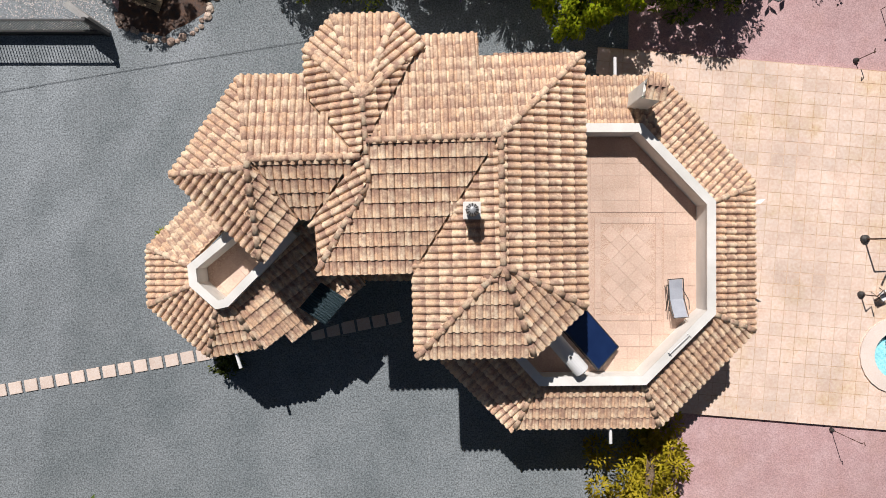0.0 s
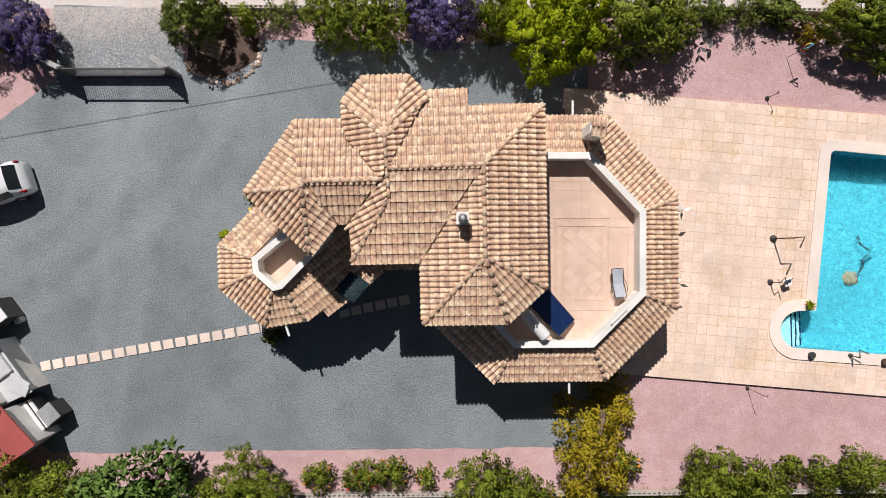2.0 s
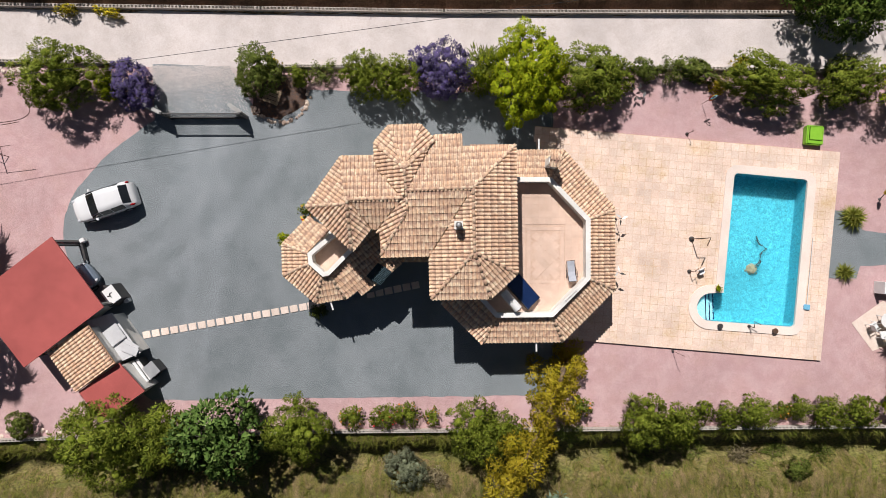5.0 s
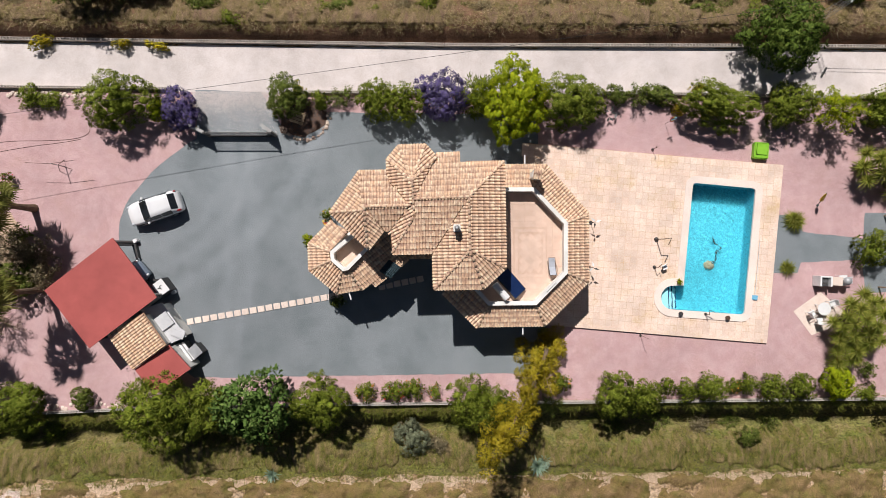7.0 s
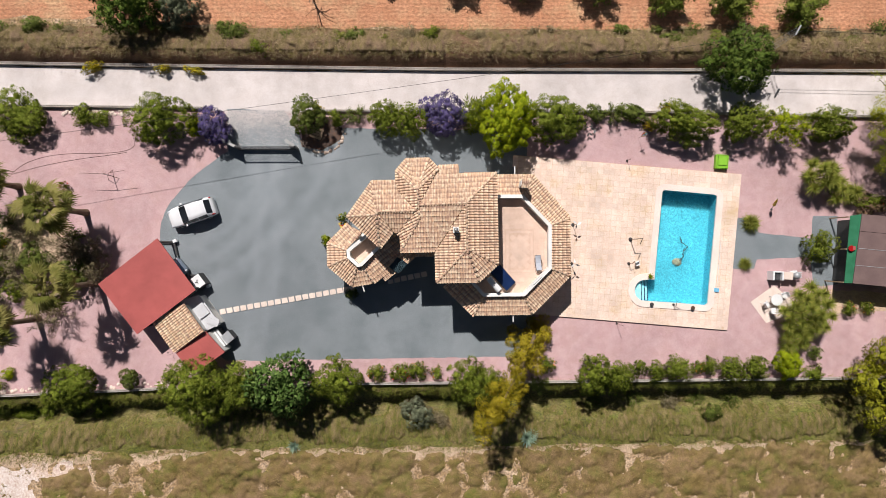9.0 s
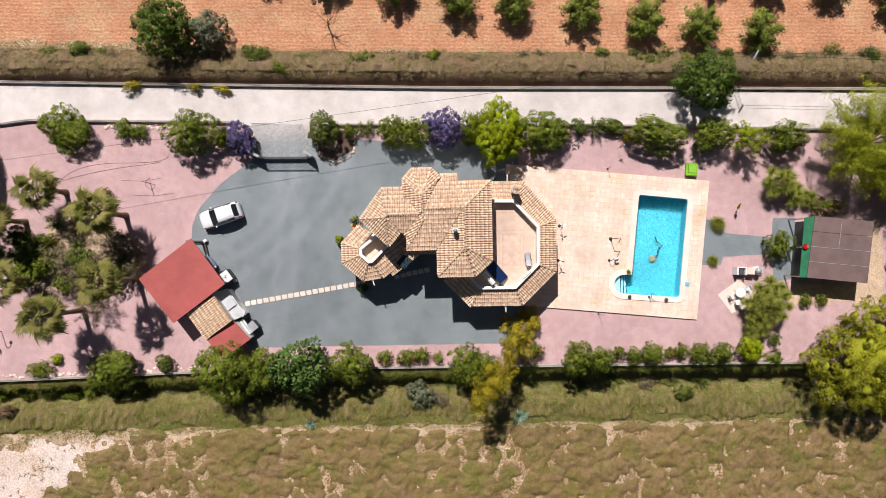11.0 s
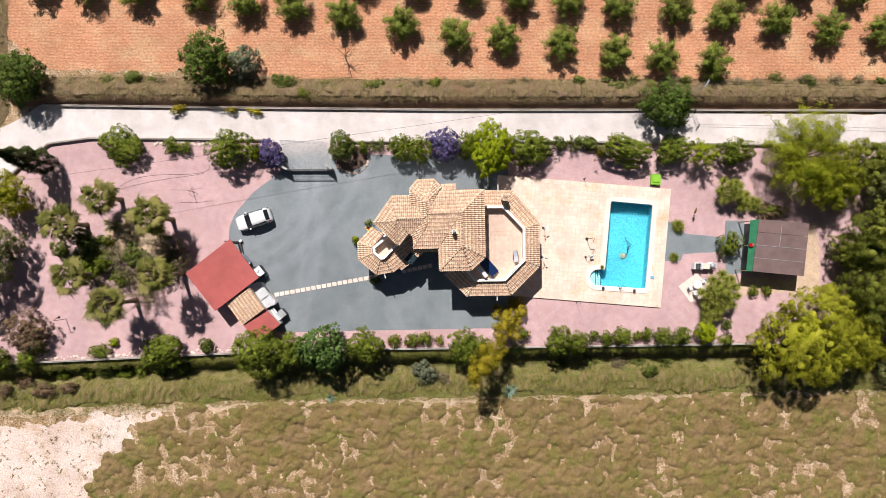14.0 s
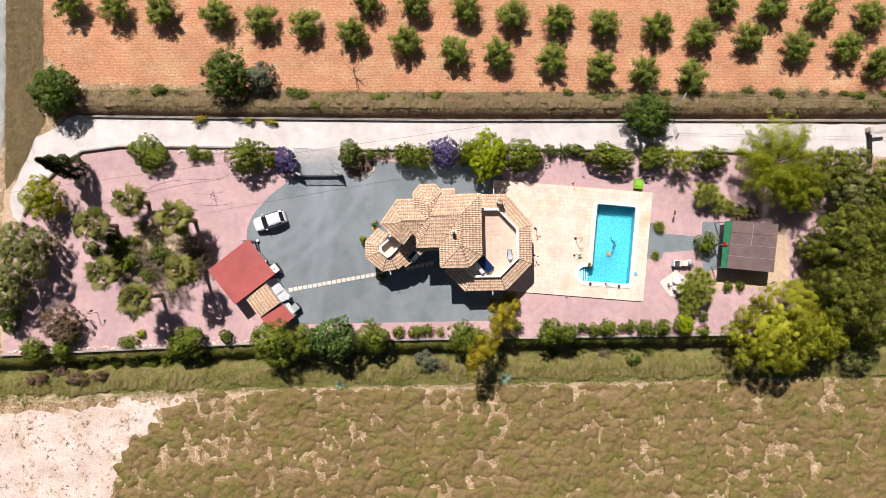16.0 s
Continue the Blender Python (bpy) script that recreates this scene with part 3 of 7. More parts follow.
def slope_foot(x, y):
    """The height of the ground from the wall over the lip and the ditch to the meadow."""
    off = np.interp(x, WALL_X, WALL_Y) - y
    far = np.interp(off, [a for a, _ in SLOPE[4:]], [b for _, b in SLOPE[4:]])
    return np.where(off < 0.1, 0.0, np.where(off < 1.3 * lip(x), np.interp(off / lip(x), [a for a, _ in SLOPE[:5]], [b for _, b in SLOPE[:5]]), far))


bm = bmesh.new()
prev = None
for i in range(350):
    x = -70 + i * 0.4
    w = float(np.interp(x, WALL_X, WALL_Y))
    row = [bm.verts.new((x, w - a * (float(lip(x)) if k < 5 else 1.0) + (noise.noise(Vector((x * 0.7, a, 2))) * 0.16 if k else 0), z + (noise.noise(Vector((x * 0.9, a * 2, 8))) * 0.2 if 0 < k < 8 else 0))) for k, (a, z) in enumerate(SLOPE)]
    if prev:
        for a in range(len(SLOPE) - 1):
            bm.faces.new((prev[a + 1], row[a + 1], row[a], prev[a]))
    prev = row
whole("ground_slope", bm, M_GREEN, "overgrown grassy slope falling away below a garden wall", "ground", kind="structure", smooth=True)
bm = bmesh.new()
for (x1, y1), (x2, y2) in zip(EDGE[1:-1], EDGE[2:-1]):
    d = Vector((x2 - x1, y2 - y1))
    box(bm, ((x1 + x2) / 2, (y1 + y2) / 2 + 0.05, DROP / 2), (d.length, 0.24, -DROP + 0.06), math.degrees(math.atan2(d.y, d.x)))
whole("wall_retaining", bm, M_CONC, "grey concrete retaining wall below the garden", "wall", kind="structure")
block_wall("wall_north_west", [(-53.0, 3.6), (-50.9, 7.2), (-48.3, 9.7), (-45.7, 11.6), (-41, 12.2), (-20.6, 11.95)], 0.42, 0.17, "low white openwork block wall")
block_wall("wall_north_east", [(-12.0, 11.7), (15, 11.6), (40, 11.1), (54, 10.8)], 0.42, 0.17, "low white openwork block wall")
block_wall("wall_track", [(-46.5, 16.05), (-30, 15.75), (-12, 15.5), (0, 15.32), (22, 15.25), (60, 15.0)], 0.36, 0.22, "low white kerb wall below a bank")

# ---- patio and pool ----
PATIO = [(6.0, 7.8), (26.04, 6.09), (24.76, -7.63), (6.6, -6.1)]
COPING = inset(POOL, -0.5)
bm = bmesh.new()
edges = []
for loop, z in ((PATIO, 0.1975), (COPING, 0.1975)):
    vs = [bm.verts.new((x, y, z)) for x, y in loop]
    edges += [bm.edges.new((vs[i], vs[(i + 1) % len(vs)])) for i in range(len(vs))]
bmesh.ops.triangle_fill(bm, use_beauty=True, use_dissolve=False, edges=edges, normal=(0, 0, 1))
for f in bm.faces:
    if f.normal.z < 0:
        f.normal_flip()
top = list(bm.verts)[:4]
low = [bm.verts.new((v.co.x, v.co.y, 0.0)) for v in top]
for i in range(4):
    bm.faces.new((top[i], top[(i + 1) % 4], low[(i + 1) % 4], low[i]))
patio = whole("pavement", bm, M_GROUT, "peach paved patio with brown joints and stains", "patio", kind="structure")


def ring(outer, inner, z0, z1, material, name):
    bm = bmesh.new()
    n = len(outer)
    vo = [[bm.verts.new((x, y, z)) for x, y in outer] for z in (z0, z1)]
    vi = [[bm.verts.new((x, y, z)) for x, y in inner] for z in (z0, z1)]
    for i in range(n):
        j = (i + 1) % n
        bm.faces.new((vo[0][i], vo[0][j], vo[1][j], vo[1][i]))
        bm.faces.new((vi[0][j], vi[0][i], vi[1][i], vi[1][j]))
        bm.faces.new((vo[1][i], vo[1][j], vi[1][j], vi[1][i]))
        bm.faces.new((vo[0][j], vo[0][i], vi[0][i], vi[0][j]))
    bmesh.ops.recalc_face_normals(bm, faces=bm.faces)
    return mesh_of(bm, name, material)


pool = thing("swimming_pool", "turquoise swimming pool with round steps and peach coping", "pool")
bm = bmesh.new()
n = len(POOL)
lo = [bm.verts.new((x, y, -1.55 if x > 18.4 or y > -3 else -1.3)) for x, y in POOL]
hi = [bm.verts.new((x, y, 0.2)) for x, y in POOL]
bm.faces.new(lo)
for i in range(n):
    bm.faces.new((lo[(i + 1) % n], lo[i], hi[i], hi[(i + 1) % n]))
bmesh.ops.recalc_face_normals(bm, faces=bm.faces)
for f in bm.faces:
    f.normal_flip()
part("basin", bm, M_POOL, pool)
part("coping", ring(inset(POOL, -0.52), inset(POOL, 0.03), 0.1, 0.27, M_COPING, "coping"), None, pool, "peach stone coping")
for k in range(3):
    bm = bmesh.new()
    prism(bm, [(17.52 + (0.93 - 0) * math.cos(radians(a)), -4.1 + 0.93 * math.sin(radians(a))) for a in range(255, 100, -15)] + [(17.35 + 0.33 * k, -3.19), (17.30 + 0.33 * k, -5.02)], -1.5, -0.12 - 0.27 * k)
    bmesh.ops.recalc_face_normals(bm, faces=bm.faces)
    part("step", bm, M_POOLSTEP, pool)
    bm = bmesh.new()
    box(bm, (17.30 + 0.33 * k, -4.1, -0.112 - 0.27 * k), (0.07, 1.78, 0.02), 2)
    part("nosing", bm, M_PANEL, pool, "dark blue step edge")
M_WATER = bpy.data.materials.new("pool_water")
M_WATER.use_nodes = True
wt = M_WATER.node_tree
wb = wt.nodes["Principled BSDF"]
wb.inputs["Base Color"].default_value = (0.55, 0.93, 0.97, 1)
wb.inputs["Transmission Weight"].default_value = 1.0
wb.inputs["IOR"].default_value = 1.33
wb.inputs["Roughness"].default_value = 0.02
wg = wt.nodes.new("ShaderNodeNewGeometry")
wz = wt.nodes.new("ShaderNodeTexNoise")
wz.inputs["Scale"].default_value = 3.2
wz.inputs["Detail"].default_value = 2.0
wz.inputs["Distortion"].default_value = 0.8
wu = wt.nodes.new("ShaderNodeBump")
wu.inputs["Strength"].default_value = 0.55
wu.inputs["Distance"].default_value = 0.12
wt.links.new(wg.outputs["Position"], wz.inputs["Vector"])
wt.links.new(wz.outputs[0], wu.inputs["Height"])
wt.links.new(wu.outputs[0], wb.inputs["Normal"])
bm = bmesh.new()
bm.faces.new([bm.verts.new((x, y, 0.1)) for x, y in POOL])
for f in bm.faces:
    f.normal_update()
    if f.normal.z < 0:
        f.normal_flip()
water = part("water", bm, M_WATER, pool, "rippled clear water")
water.visible_shadow = False

# ---- house ----
EAVE, RIDGE, LOW, INNER, FLOOR, TOP = 6.4, 7.1, 3.6, 4.1, 3.6, 4.5
house = thing("house", "two-storey white villa with clay tile roofs and terrace", "house")


def barrel(name, w, ln, h, lift, material, seg=7):
    """A half-round clay tile, its low end at y = 0."""
    bm = bmesh.new()
    rows = []
    for y, k, z in ((0.0, 1.0, lift), (ln, 0.86, 0.0)):
        for inn in (0.0, 0.014):
            rows.append([bm.verts.new((math.cos(math.pi * i / seg) * (w / 2 * k - inn), y, z + math.sin(math.pi * i / seg) * (h * k - inn))) for i in range(seg + 1)])
    a, ai, b, bi = rows
    for i in range(seg):
        bm.faces.new((a[i], b[i], b[i + 1], a[i + 1]))
        bm.faces.new((ai[i + 1], bi[i + 1], bi[i], ai[i]))
        bm.faces.new((a[i + 1], ai[i + 1], ai[i], a[i]))
        bm.faces.new((b[i], bi[i], bi[i + 1], b[i + 1]))
    bmesh.ops.recalc_face_normals(bm, faces=bm.faces)
    me = mesh_of(bm, name, material)
    for p in me.polygons:
        p.use_smooth = abs(p.normal.y) < 0.6
    return me


PITCH, RUN, LENGTH = 0.212, 0.40, 0.45


def curved_tile():
    """One clay roof tile: a flat pan on one side, a round roll on the other; its low end at y = 0."""
    bm = bmesh.new()
    prof = [(-0.112, 0.012), (-0.095, 0.0), (-0.05, 0.0), (-0.04, 0.012)]
    prof += [(0.034 - 0.072 * math.cos(math.pi * i / 6), 0.012 + 0.062 * math.sin(math.pi * i / 6)) for i in range(1, 7)]
    rows = []
    for y, lift in ((0.0, 0.04), (LENGTH, 0.0)):
        rows.append([bm.verts.new((x, y, z + lift)) for x, z in prof])
        rows.append([bm.verts.new((x, y, z + lift - 0.014)) for x, z in prof])
    a, ai, b, bi = rows
    n = len(prof) - 1
    for i in range(n):
        bm.faces.new((a[i], a[i + 1], b[i + 1], b[i]))
        bm.faces.new((a[i + 1], a[i], ai[i], ai[i + 1]))
    for q, r in ((0, 0), (n, n)):
        bm.faces.new((a[q], b[r], bi[r], ai[q]))
    bmesh.ops.recalc_face_normals(bm, faces=bm.faces)
    for f in bm.faces:
        if len(f.verts) == 4 and abs(f.normal.z) > 0.5 and f.normal.z < 0:
            f.normal_flip()
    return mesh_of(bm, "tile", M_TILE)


ME_TILE = curved_tile()
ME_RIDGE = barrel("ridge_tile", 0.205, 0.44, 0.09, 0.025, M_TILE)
roof_rng = random.Random(4)


def cut_tile(m, planes):
    """The tile's mesh cut off at upright planes of the roof's edge; m is the tile's place."""
    bm = bmesh.new()
    bm.from_mesh(ME_TILE)
    inv = m.inverted()
    for co, no in planes:
        lco = inv @ co
        lno = (m.to_3x3().transposed() @ no).normalized()
        bmesh.ops.bisect_plane(bm, geom=bm.verts[:] + bm.edges[:] + bm.faces[:], plane_co=lco, plane_no=lno, clear_outer=True)
    if not bm.faces:
        bm.free()
        return None
    return mesh_of(bm, "tile", M_TILE)


def slope(poly, parent, name="roof_slope", thick=0.1, gap=0.03):
    """One pitch of roof: a slab, and its tiles laid in courses from the eave up."""
    ps = [Vector(p) for p in poly]
    nor = Vector((0, 0, 0))
    for a, b in zip(ps, ps[1:] + ps[:1]):
        nor += Vector(((a.y - b.y) * (a.z + b.z), (a.z - b.z) * (a.x + b.x), (a.x - b.x) * (a.y + b.y)))
    nor.normalize()
    if nor.z < 0:
        nor = -nor
    mid = sum(ps, Vector()) / len(ps)
    down = Vector((nor.x, nor.y, 0)).normalized()
    fall = math.hypot(nor.x, nor.y) / nor.z
    across = Vector((-down.y, down.x, 0))
    flat = [(p.x, p.y) for p in ps]
    turn_way = 1 if area2(flat) > 0 else -1

    def height(p):
        return mid.z - fall * (Vector((p[0], p[1], 0)) - Vector((mid.x, mid.y, 0))).dot(down)

    bm = bmesh.new()
    hi = [bm.verts.new((p.x, p.y, height(p))) for p in ps]
    lo = [bm.verts.new((p.x, p.y, height(p) - thick)) for p in ps]
    bm.faces.new(hi)
    bm.faces.new(lo[::-1])
    for i in range(len(ps)):
        j = (i + 1) % len(ps)
        bm.faces.new((hi[i], lo[i], lo[j], hi[j]))
    bmesh.ops.recalc_face_normals(bm, faces=bm.faces)
    slab = part(name, bm, M_PAN, parent)
    ab = [((p - mid).dot(across), (p - mid).dot(down)) for p in ps]
    amin, amax = min(a for a, _ in ab), max(a for a, _ in ab)
    bmin, bmax = min(b for _, b in ab), max(b for _, b in ab)
    # edges that tiles are cut at: all but the eaves
    cuts = []
    for i in range(len(ps)):
        p, q = ps[i], ps[(i + 1) % len(ps)]
        d = Vector((q.x - p.x, q.y - p.y, 0))
        out = Vector((d.y, -d.x, 0)).normalized() * turn_way
        short = bmax - max((p - mid).dot(down), (q - mid).dot(down)) > 0.1
        if out.dot(down) < 0.93:
            cuts.append((Vector((p.x, p.y, 0)) - out * gap, d.length, d.normalized(), out, 0.15))
        elif short:
            cuts.append((Vector((p.x, p.y, 0)) + out * 0.05, d.length, d.normalized(), out, -0.08))
    count = int((amax - amin) / PITCH) + 1
    start = amin + ((amax - amin) - count * PITCH) / 2 + PITCH / 2
    up = Vector((-down.x, -down.y, fall)).normalized()
    cosf = 1 / math.sqrt(1 + fall * fall)
    turn = Matrix((across, up, across.cross(up))).transposed().to_4x4()
    rows = int((bmax - bmin) / (RUN * cosf)) + 2
    for i in range(count):
        a = start + i * PITCH
        for k in range(rows):
            b = bmax + 0.05 - k * RUN * cosf
            foot = mid + across * a + down * b
            corners = [foot + across * x - down * y for x in (-0.1, 0.1) for y in (0.0, LENGTH * cosf)]
            core = [foot + across * x - down * y for x in (-0.09, 0.0, 0.09) for y in (0.06, 0.2, LENGTH * cosf - 0.03)]
            if not any(inside((c.x, c.y), flat) for c in core):
                continue
            centre = foot - down * 0.2
            planes = []
            for p, ln, d, out, reach in cuts:
                if not any((c - p).dot(out) > 0.0 for c in corners):
                    continue
                if (centre - p).dot(out) > 0.0 and inside((centre.x, centre.y), flat):
                    continue
                if any(-reach < (c - p).dot(d) < ln + reach for c in corners) and abs((centre - p).dot(out)) < 0.4:
                    planes.append((p, out))
            foot.z = height(foot) + 0.012
            m = Matrix.Translation(foot) @ turn @ pose(roof_rng.uniform(-0.006, 0.006), 0, 0, roof_rng.uniform(-0.7, 0.7), 0, roof_rng.uniform(-1.2, 1.2)) @ Matrix.Diagonal((1, 1, roof_rng.uniform(0.94, 1.06), 1))
            me = cut_tile(m, planes) if planes else ME_TILE
            if me is None:
                continue
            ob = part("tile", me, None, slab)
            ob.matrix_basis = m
    return slab


def ridge_line(p, q, parent, lift=0.03):
    """Ridge tiles from the low end p to the high end q."""
    p, q = Vector(p), Vector(q)
    d = q - p
    n = max(1, round(d.length / 0.38))
    up = d.normalized()
    side = up.cross(Vector((0, 0, 1))).normalized()
    turn = Matrix((side, up, side.cross(up))).transposed().to_4x4()
    for i in range(n):
        c = p + d * (i / n) + Vector((0, 0, lift))
        ob = part("ridge_tile", ME_RIDGE, None, parent)
        ob.matrix_basis = Matrix.Translation(c) @ turn @ pose(0, 0, 0, 0, 0, roof_rng.uniform(-1.5, 1.5))


def z_(p, z):
    return (p[0], p[1], z)


# corners of the upper eaves, in plan
NE, N1, N2, N3 = (3.90, 5.47), (1.00, 5.44), (1.00, 6.01), (-0.66, 6.01)
SE, S1, SW, V1 = (4.01, -1.62), (2.55, -2.97), (-0.73, -3.03), (-0.81, -0.62)
W1, W2 = (-3.51, -0.62), (-3.62, 0.89)
T1, T2, T3, T4, T5 = (-3.86, 5.60), (-3.08, 6.52), (-1.33, 6.57), (-0.57, 5.76), (-3.71, 4.08)
L1, L2, L3, L4, L5 = (-3.86, 4.82), (-5.70, 4.82), (-7.63, 2.08), (-5.13, -0.30), (-4.08, 0.89)
R1, R2, RW, RJ, RK = (1.55, 3.06), (1.62, -0.44), (-2.03, 2.91), (-2.14, 2.67), (-2.03, 1.81)
TA, LA, LB, LE = (-2.18, 4.08), (-5.29, 2.18), (-5.23, 2.42), (-2.31, 2.49)
E, R = EAVE, RIDGE
TAP, WR, MID = 7.1, 7.04, 6.88

bm = bmesh.new()
prism(bm, inset([NE, N1, (0.2, 5.44), T4, T3, T2, T1, L1, L2, L3, L4, L5, W2, W1, V1, SW, S1, SE], 0.42), 3.2, 6.42)
bmesh.ops.recalc_face_normals(bm, faces=bm.faces)
part("wall", bm, M_PLASTER, house, "white plastered upper walls")

slope([z_(NE, E), z_(N1, E), z_(N2, E - 0.22), z_(N3, E - 0.22), z_(RW, R), z_(R1, R)], house)
main_e = slope([z_(R1, R), z_(R2, R), z_(SE, E), z_(NE, E)], house)
slope([z_(R2, R), z_(S1, E), z_(SE, E)], house)
slope([z_(R2, R), z_(SW, E), z_(S1, E)], house)
slope([z_(R1, R), z_(V1, E), z_(SW, E), z_(R2, R)], house)
slope([z_(RW, R), z_(R1, R), z_(V1, E), z_(W1, E), z_(RK, MID)], house)
slope([z_(RJ, R), z_(RK, MID), z_(W1, E), z_(W2, E)], house)
tur = slope([z_(TA, TAP), z_(T1, E), z_(T5, E), z_(LE, WR), z_(RJ, R)], house)
slope([z_(TA, TAP), z_(T2, E), z_(T1, E)], house)
slope([z_(TA, TAP), z_(T3, E), z_(T2, E)], house)
slope([z_(TA, TAP), z_(T4, E), z_(T3, E)], house)
slope([z_(TA, TAP), z_(RW, R), z_(T4, E)], house)
wing = slope([z_(LB, WR), z_(LE, WR), z_(T5, 6.6), z_(L1, E), z_(L2, E)], house)
slope([z_(LA, WR), z_(L2, E), z_(L3, E)], house)
slope([z_(LA, WR), z_(L3, E), z_(L4, E)], house)
slope([z_(LA, WR), z_(L4, E), z_(L5, E), z_(LB, WR)], house)
slope([z_(LB, WR), z_(LE, WR), z_(W2, E), z_(L5, E)], house)
for a, b in ((z_(NE, E), z_(R1, R)), (z_(SE, E), z_(R2, R)), (z_(S1, E), z_(R2, R)), (z_(SW, E), z_(R2, R)), (z_(R2, R), z_(R1, R)), (z_(R1, R), z_(RW, R))):
    ridge_line(a, b, main_e)
for a, b in ((z_(T1, E), z_(TA, TAP)), (z_(T2, E), z_(TA, TAP)), (z_(T3, E), z_(TA, TAP)), (z_(T4, E), z_(TA, TAP)), (z_(RK, MID), z_(TA, TAP)), (z_(W1, E), z_(RK, MID))):
    ridge_line(a, b, tur)
for a, b in ((z_(L2, E), z_(LA, WR)), (z_(L3, E), z_(LA, WR)), (z_(L4, E), z_(LA, WR)), (z_(LA, WR), z_(LB, WR)), (z_(LB, WR), z_(LE, WR))):
    ridge_line(a, b, wing)

# lower roofs round the large terrace
OUT = [(3.6, 5.58), (7.16, 5.62), (10.13, 2.04), (10.18, -2.67), (7.07, -5.77), (2.37, -5.84), (-0.2, -3.5)]
PAR = [(3.5, 3.91), (6.23, 3.91), (8.52, 1.49), (8.52, -2.03), (6.35, -4.23), (3.02, -4.26), (1.2, -2.25)]
low_big = None
for i in range(len(OUT) - 1):
    s = slope([z_(OUT[i], LOW), z_(OUT[i + 1], LOW), z_(PAR[i + 1], INNER), z_(PAR[i], INNER)], house)
    low_big = low_big or s
    if i:
        ridge_line(z_(OUT[i], LOW), z_(PAR[i], INNER + 0.02), s)
bm = bmesh.new()
prism(bm, inset(PAR + [(1.2, 3.91)], 0.35), 0.0, FLOOR - 0.03)
bmesh.ops.recalc_face_normals(bm, faces=bm.faces)
part("wall", bm, M_PLASTER, house, "white plastered lower walls")
bm = bmesh.new()
prism(bm, [(0.95, 5.0), (0.95, -2.5), (-0.4, -2.5), (-0.4, -0.1), (-3.1, -0.1), (-4.6, 0.3), (-6.9, -1.6), (-7.8, -1.0), (-7.8, -0.4), (-6.9, 1.4), (-5.4, 4.35), (-3.6, 4.5), (-3.4, 5.5), (-2.9, 6.1), (-1.5, 6.1), (-0.9, 5.5)], 0.0, 3.25)
bmesh.ops.recalc_face_normals(bm, faces=bm.faces)
part("wall", bm, M_PLASTER, house, "white plastered lower walls")


def parapet(line, thick, z0, z1, cap, side=1, lining=None):
    bm = bmesh.new()
    for off, w, a, b in ((0.0, thick, z0, z1 - cap), (-0.03, thick + 0.06, z1 - cap, z1)):
        o, q = beside(line, side * off), beside(line, side * (off + w))
        prism(bm, o + q[::-1], a, b)
    bmesh.ops.recalc_face_normals(bm, faces=bm.faces)
    wall = part("parapet", bm, M_PLASTER, house, "white plastered parapet wall")
    if lining is not None:
        bm = bmesh.new()
        prism(bm, beside(line, side * (thick + 0.004)) + beside(line, side * (thick - 0.02))[::-1], FLOOR + 0.01, z1 - cap - 0.01)
        bmesh.ops.recalc_face_normals(bm, faces=bm.faces)
        part("lining", bm, lining, wall, "pink rendered inner face")
    return wall


parapet(PAR, 0.22, 3.3, TOP, 0.06, -1)

# small tower terrace and its skirt of tiles
P_OUT = [(-8.14, 1.59), (-9.66, 0.06), (-9.64, -1.84), (-7.68, -3.49), (-5.95, -3.2), (-2.55, -1.1)]
P_IN = [(-6.70, 0.92), (-8.10, -0.52), (-8.04, -1.16), (-7.22, -1.88), (-6.80, -1.80), (-4.10, 0.92)]
for i in range(5):
    s = slope([z_(P_OUT[i], LOW - 0.05), z_(P_OUT[i + 1], LOW - 0.05), z_(P_IN[i + 1], INNER), z_(P_IN[i], INNER)], house)
    if i:
        ridge_line(z_(P_OUT[i], LOW - 0.05), z_(P_IN[i], INNER + 0.02), s)
parapet([(-6.4, 0.78), (-7.98, -0.53), (-7.91, -1.15), (-7.11, -1.86), (-6.74, -1.78), (-4.6, 0.42)], 0.2, 3.4, TOP, 0.06, 1)
# tiled strip under the south eave
slope([(-3.4, -1.0, 3.0), (-0.8, -1.0, 3.0), (-0.8, 0.0, 3.35), (-3.4, 0.0, 3.35)], house)

# terrace floors, tile by tile
terrace = whole("floor_terrace", prism(bmesh.new(), inset(PAR + [(1.2, 3.91)], 0.2), 3.5, FLOOR - 0.006), M_GROUT2, "roof terrace paved in terracotta-pink tiles", "floor", kind="structure")
bm = bmesh.new()
box(bm, (0, 0, 0), (0.394, 0.394, 0.016))
ME_T1 = mesh_of(bm, "tile", M_TERR)
bm = bmesh.new()
box(bm, (0, 0, 0), (0.394, 0.394, 0.016))
ME_T2 = mesh_of(bm, "tile", M_TERR2)
bm = bmesh.new()
box(bm, (0, 0, 0), (0.194, 0.194, 0.016))
ME_T3 = mesh_of(bm, "tile", M_TERR2)
room_tile = inset(PAR + [(1.2, 3.91)], 0.23)
DX0, DX1, DY0, DY1 = 5.04, 7.10, -2.34, 1.04
for i in range(20):
    for j in range(26):
        x, y = 3.0 + i * 0.4 + 0.04, -4.3 + j * 0.4 + 0.1
        if inside((x, y), room_tile) and not (DX0 - 0.1 < x < DX1 + 0.1 and DY0 - 0.1 < y < DY1 + 0.1):
            ob = part("tile", ME_T1, None, terrace)
            ob.location = (x, y, FLOOR)
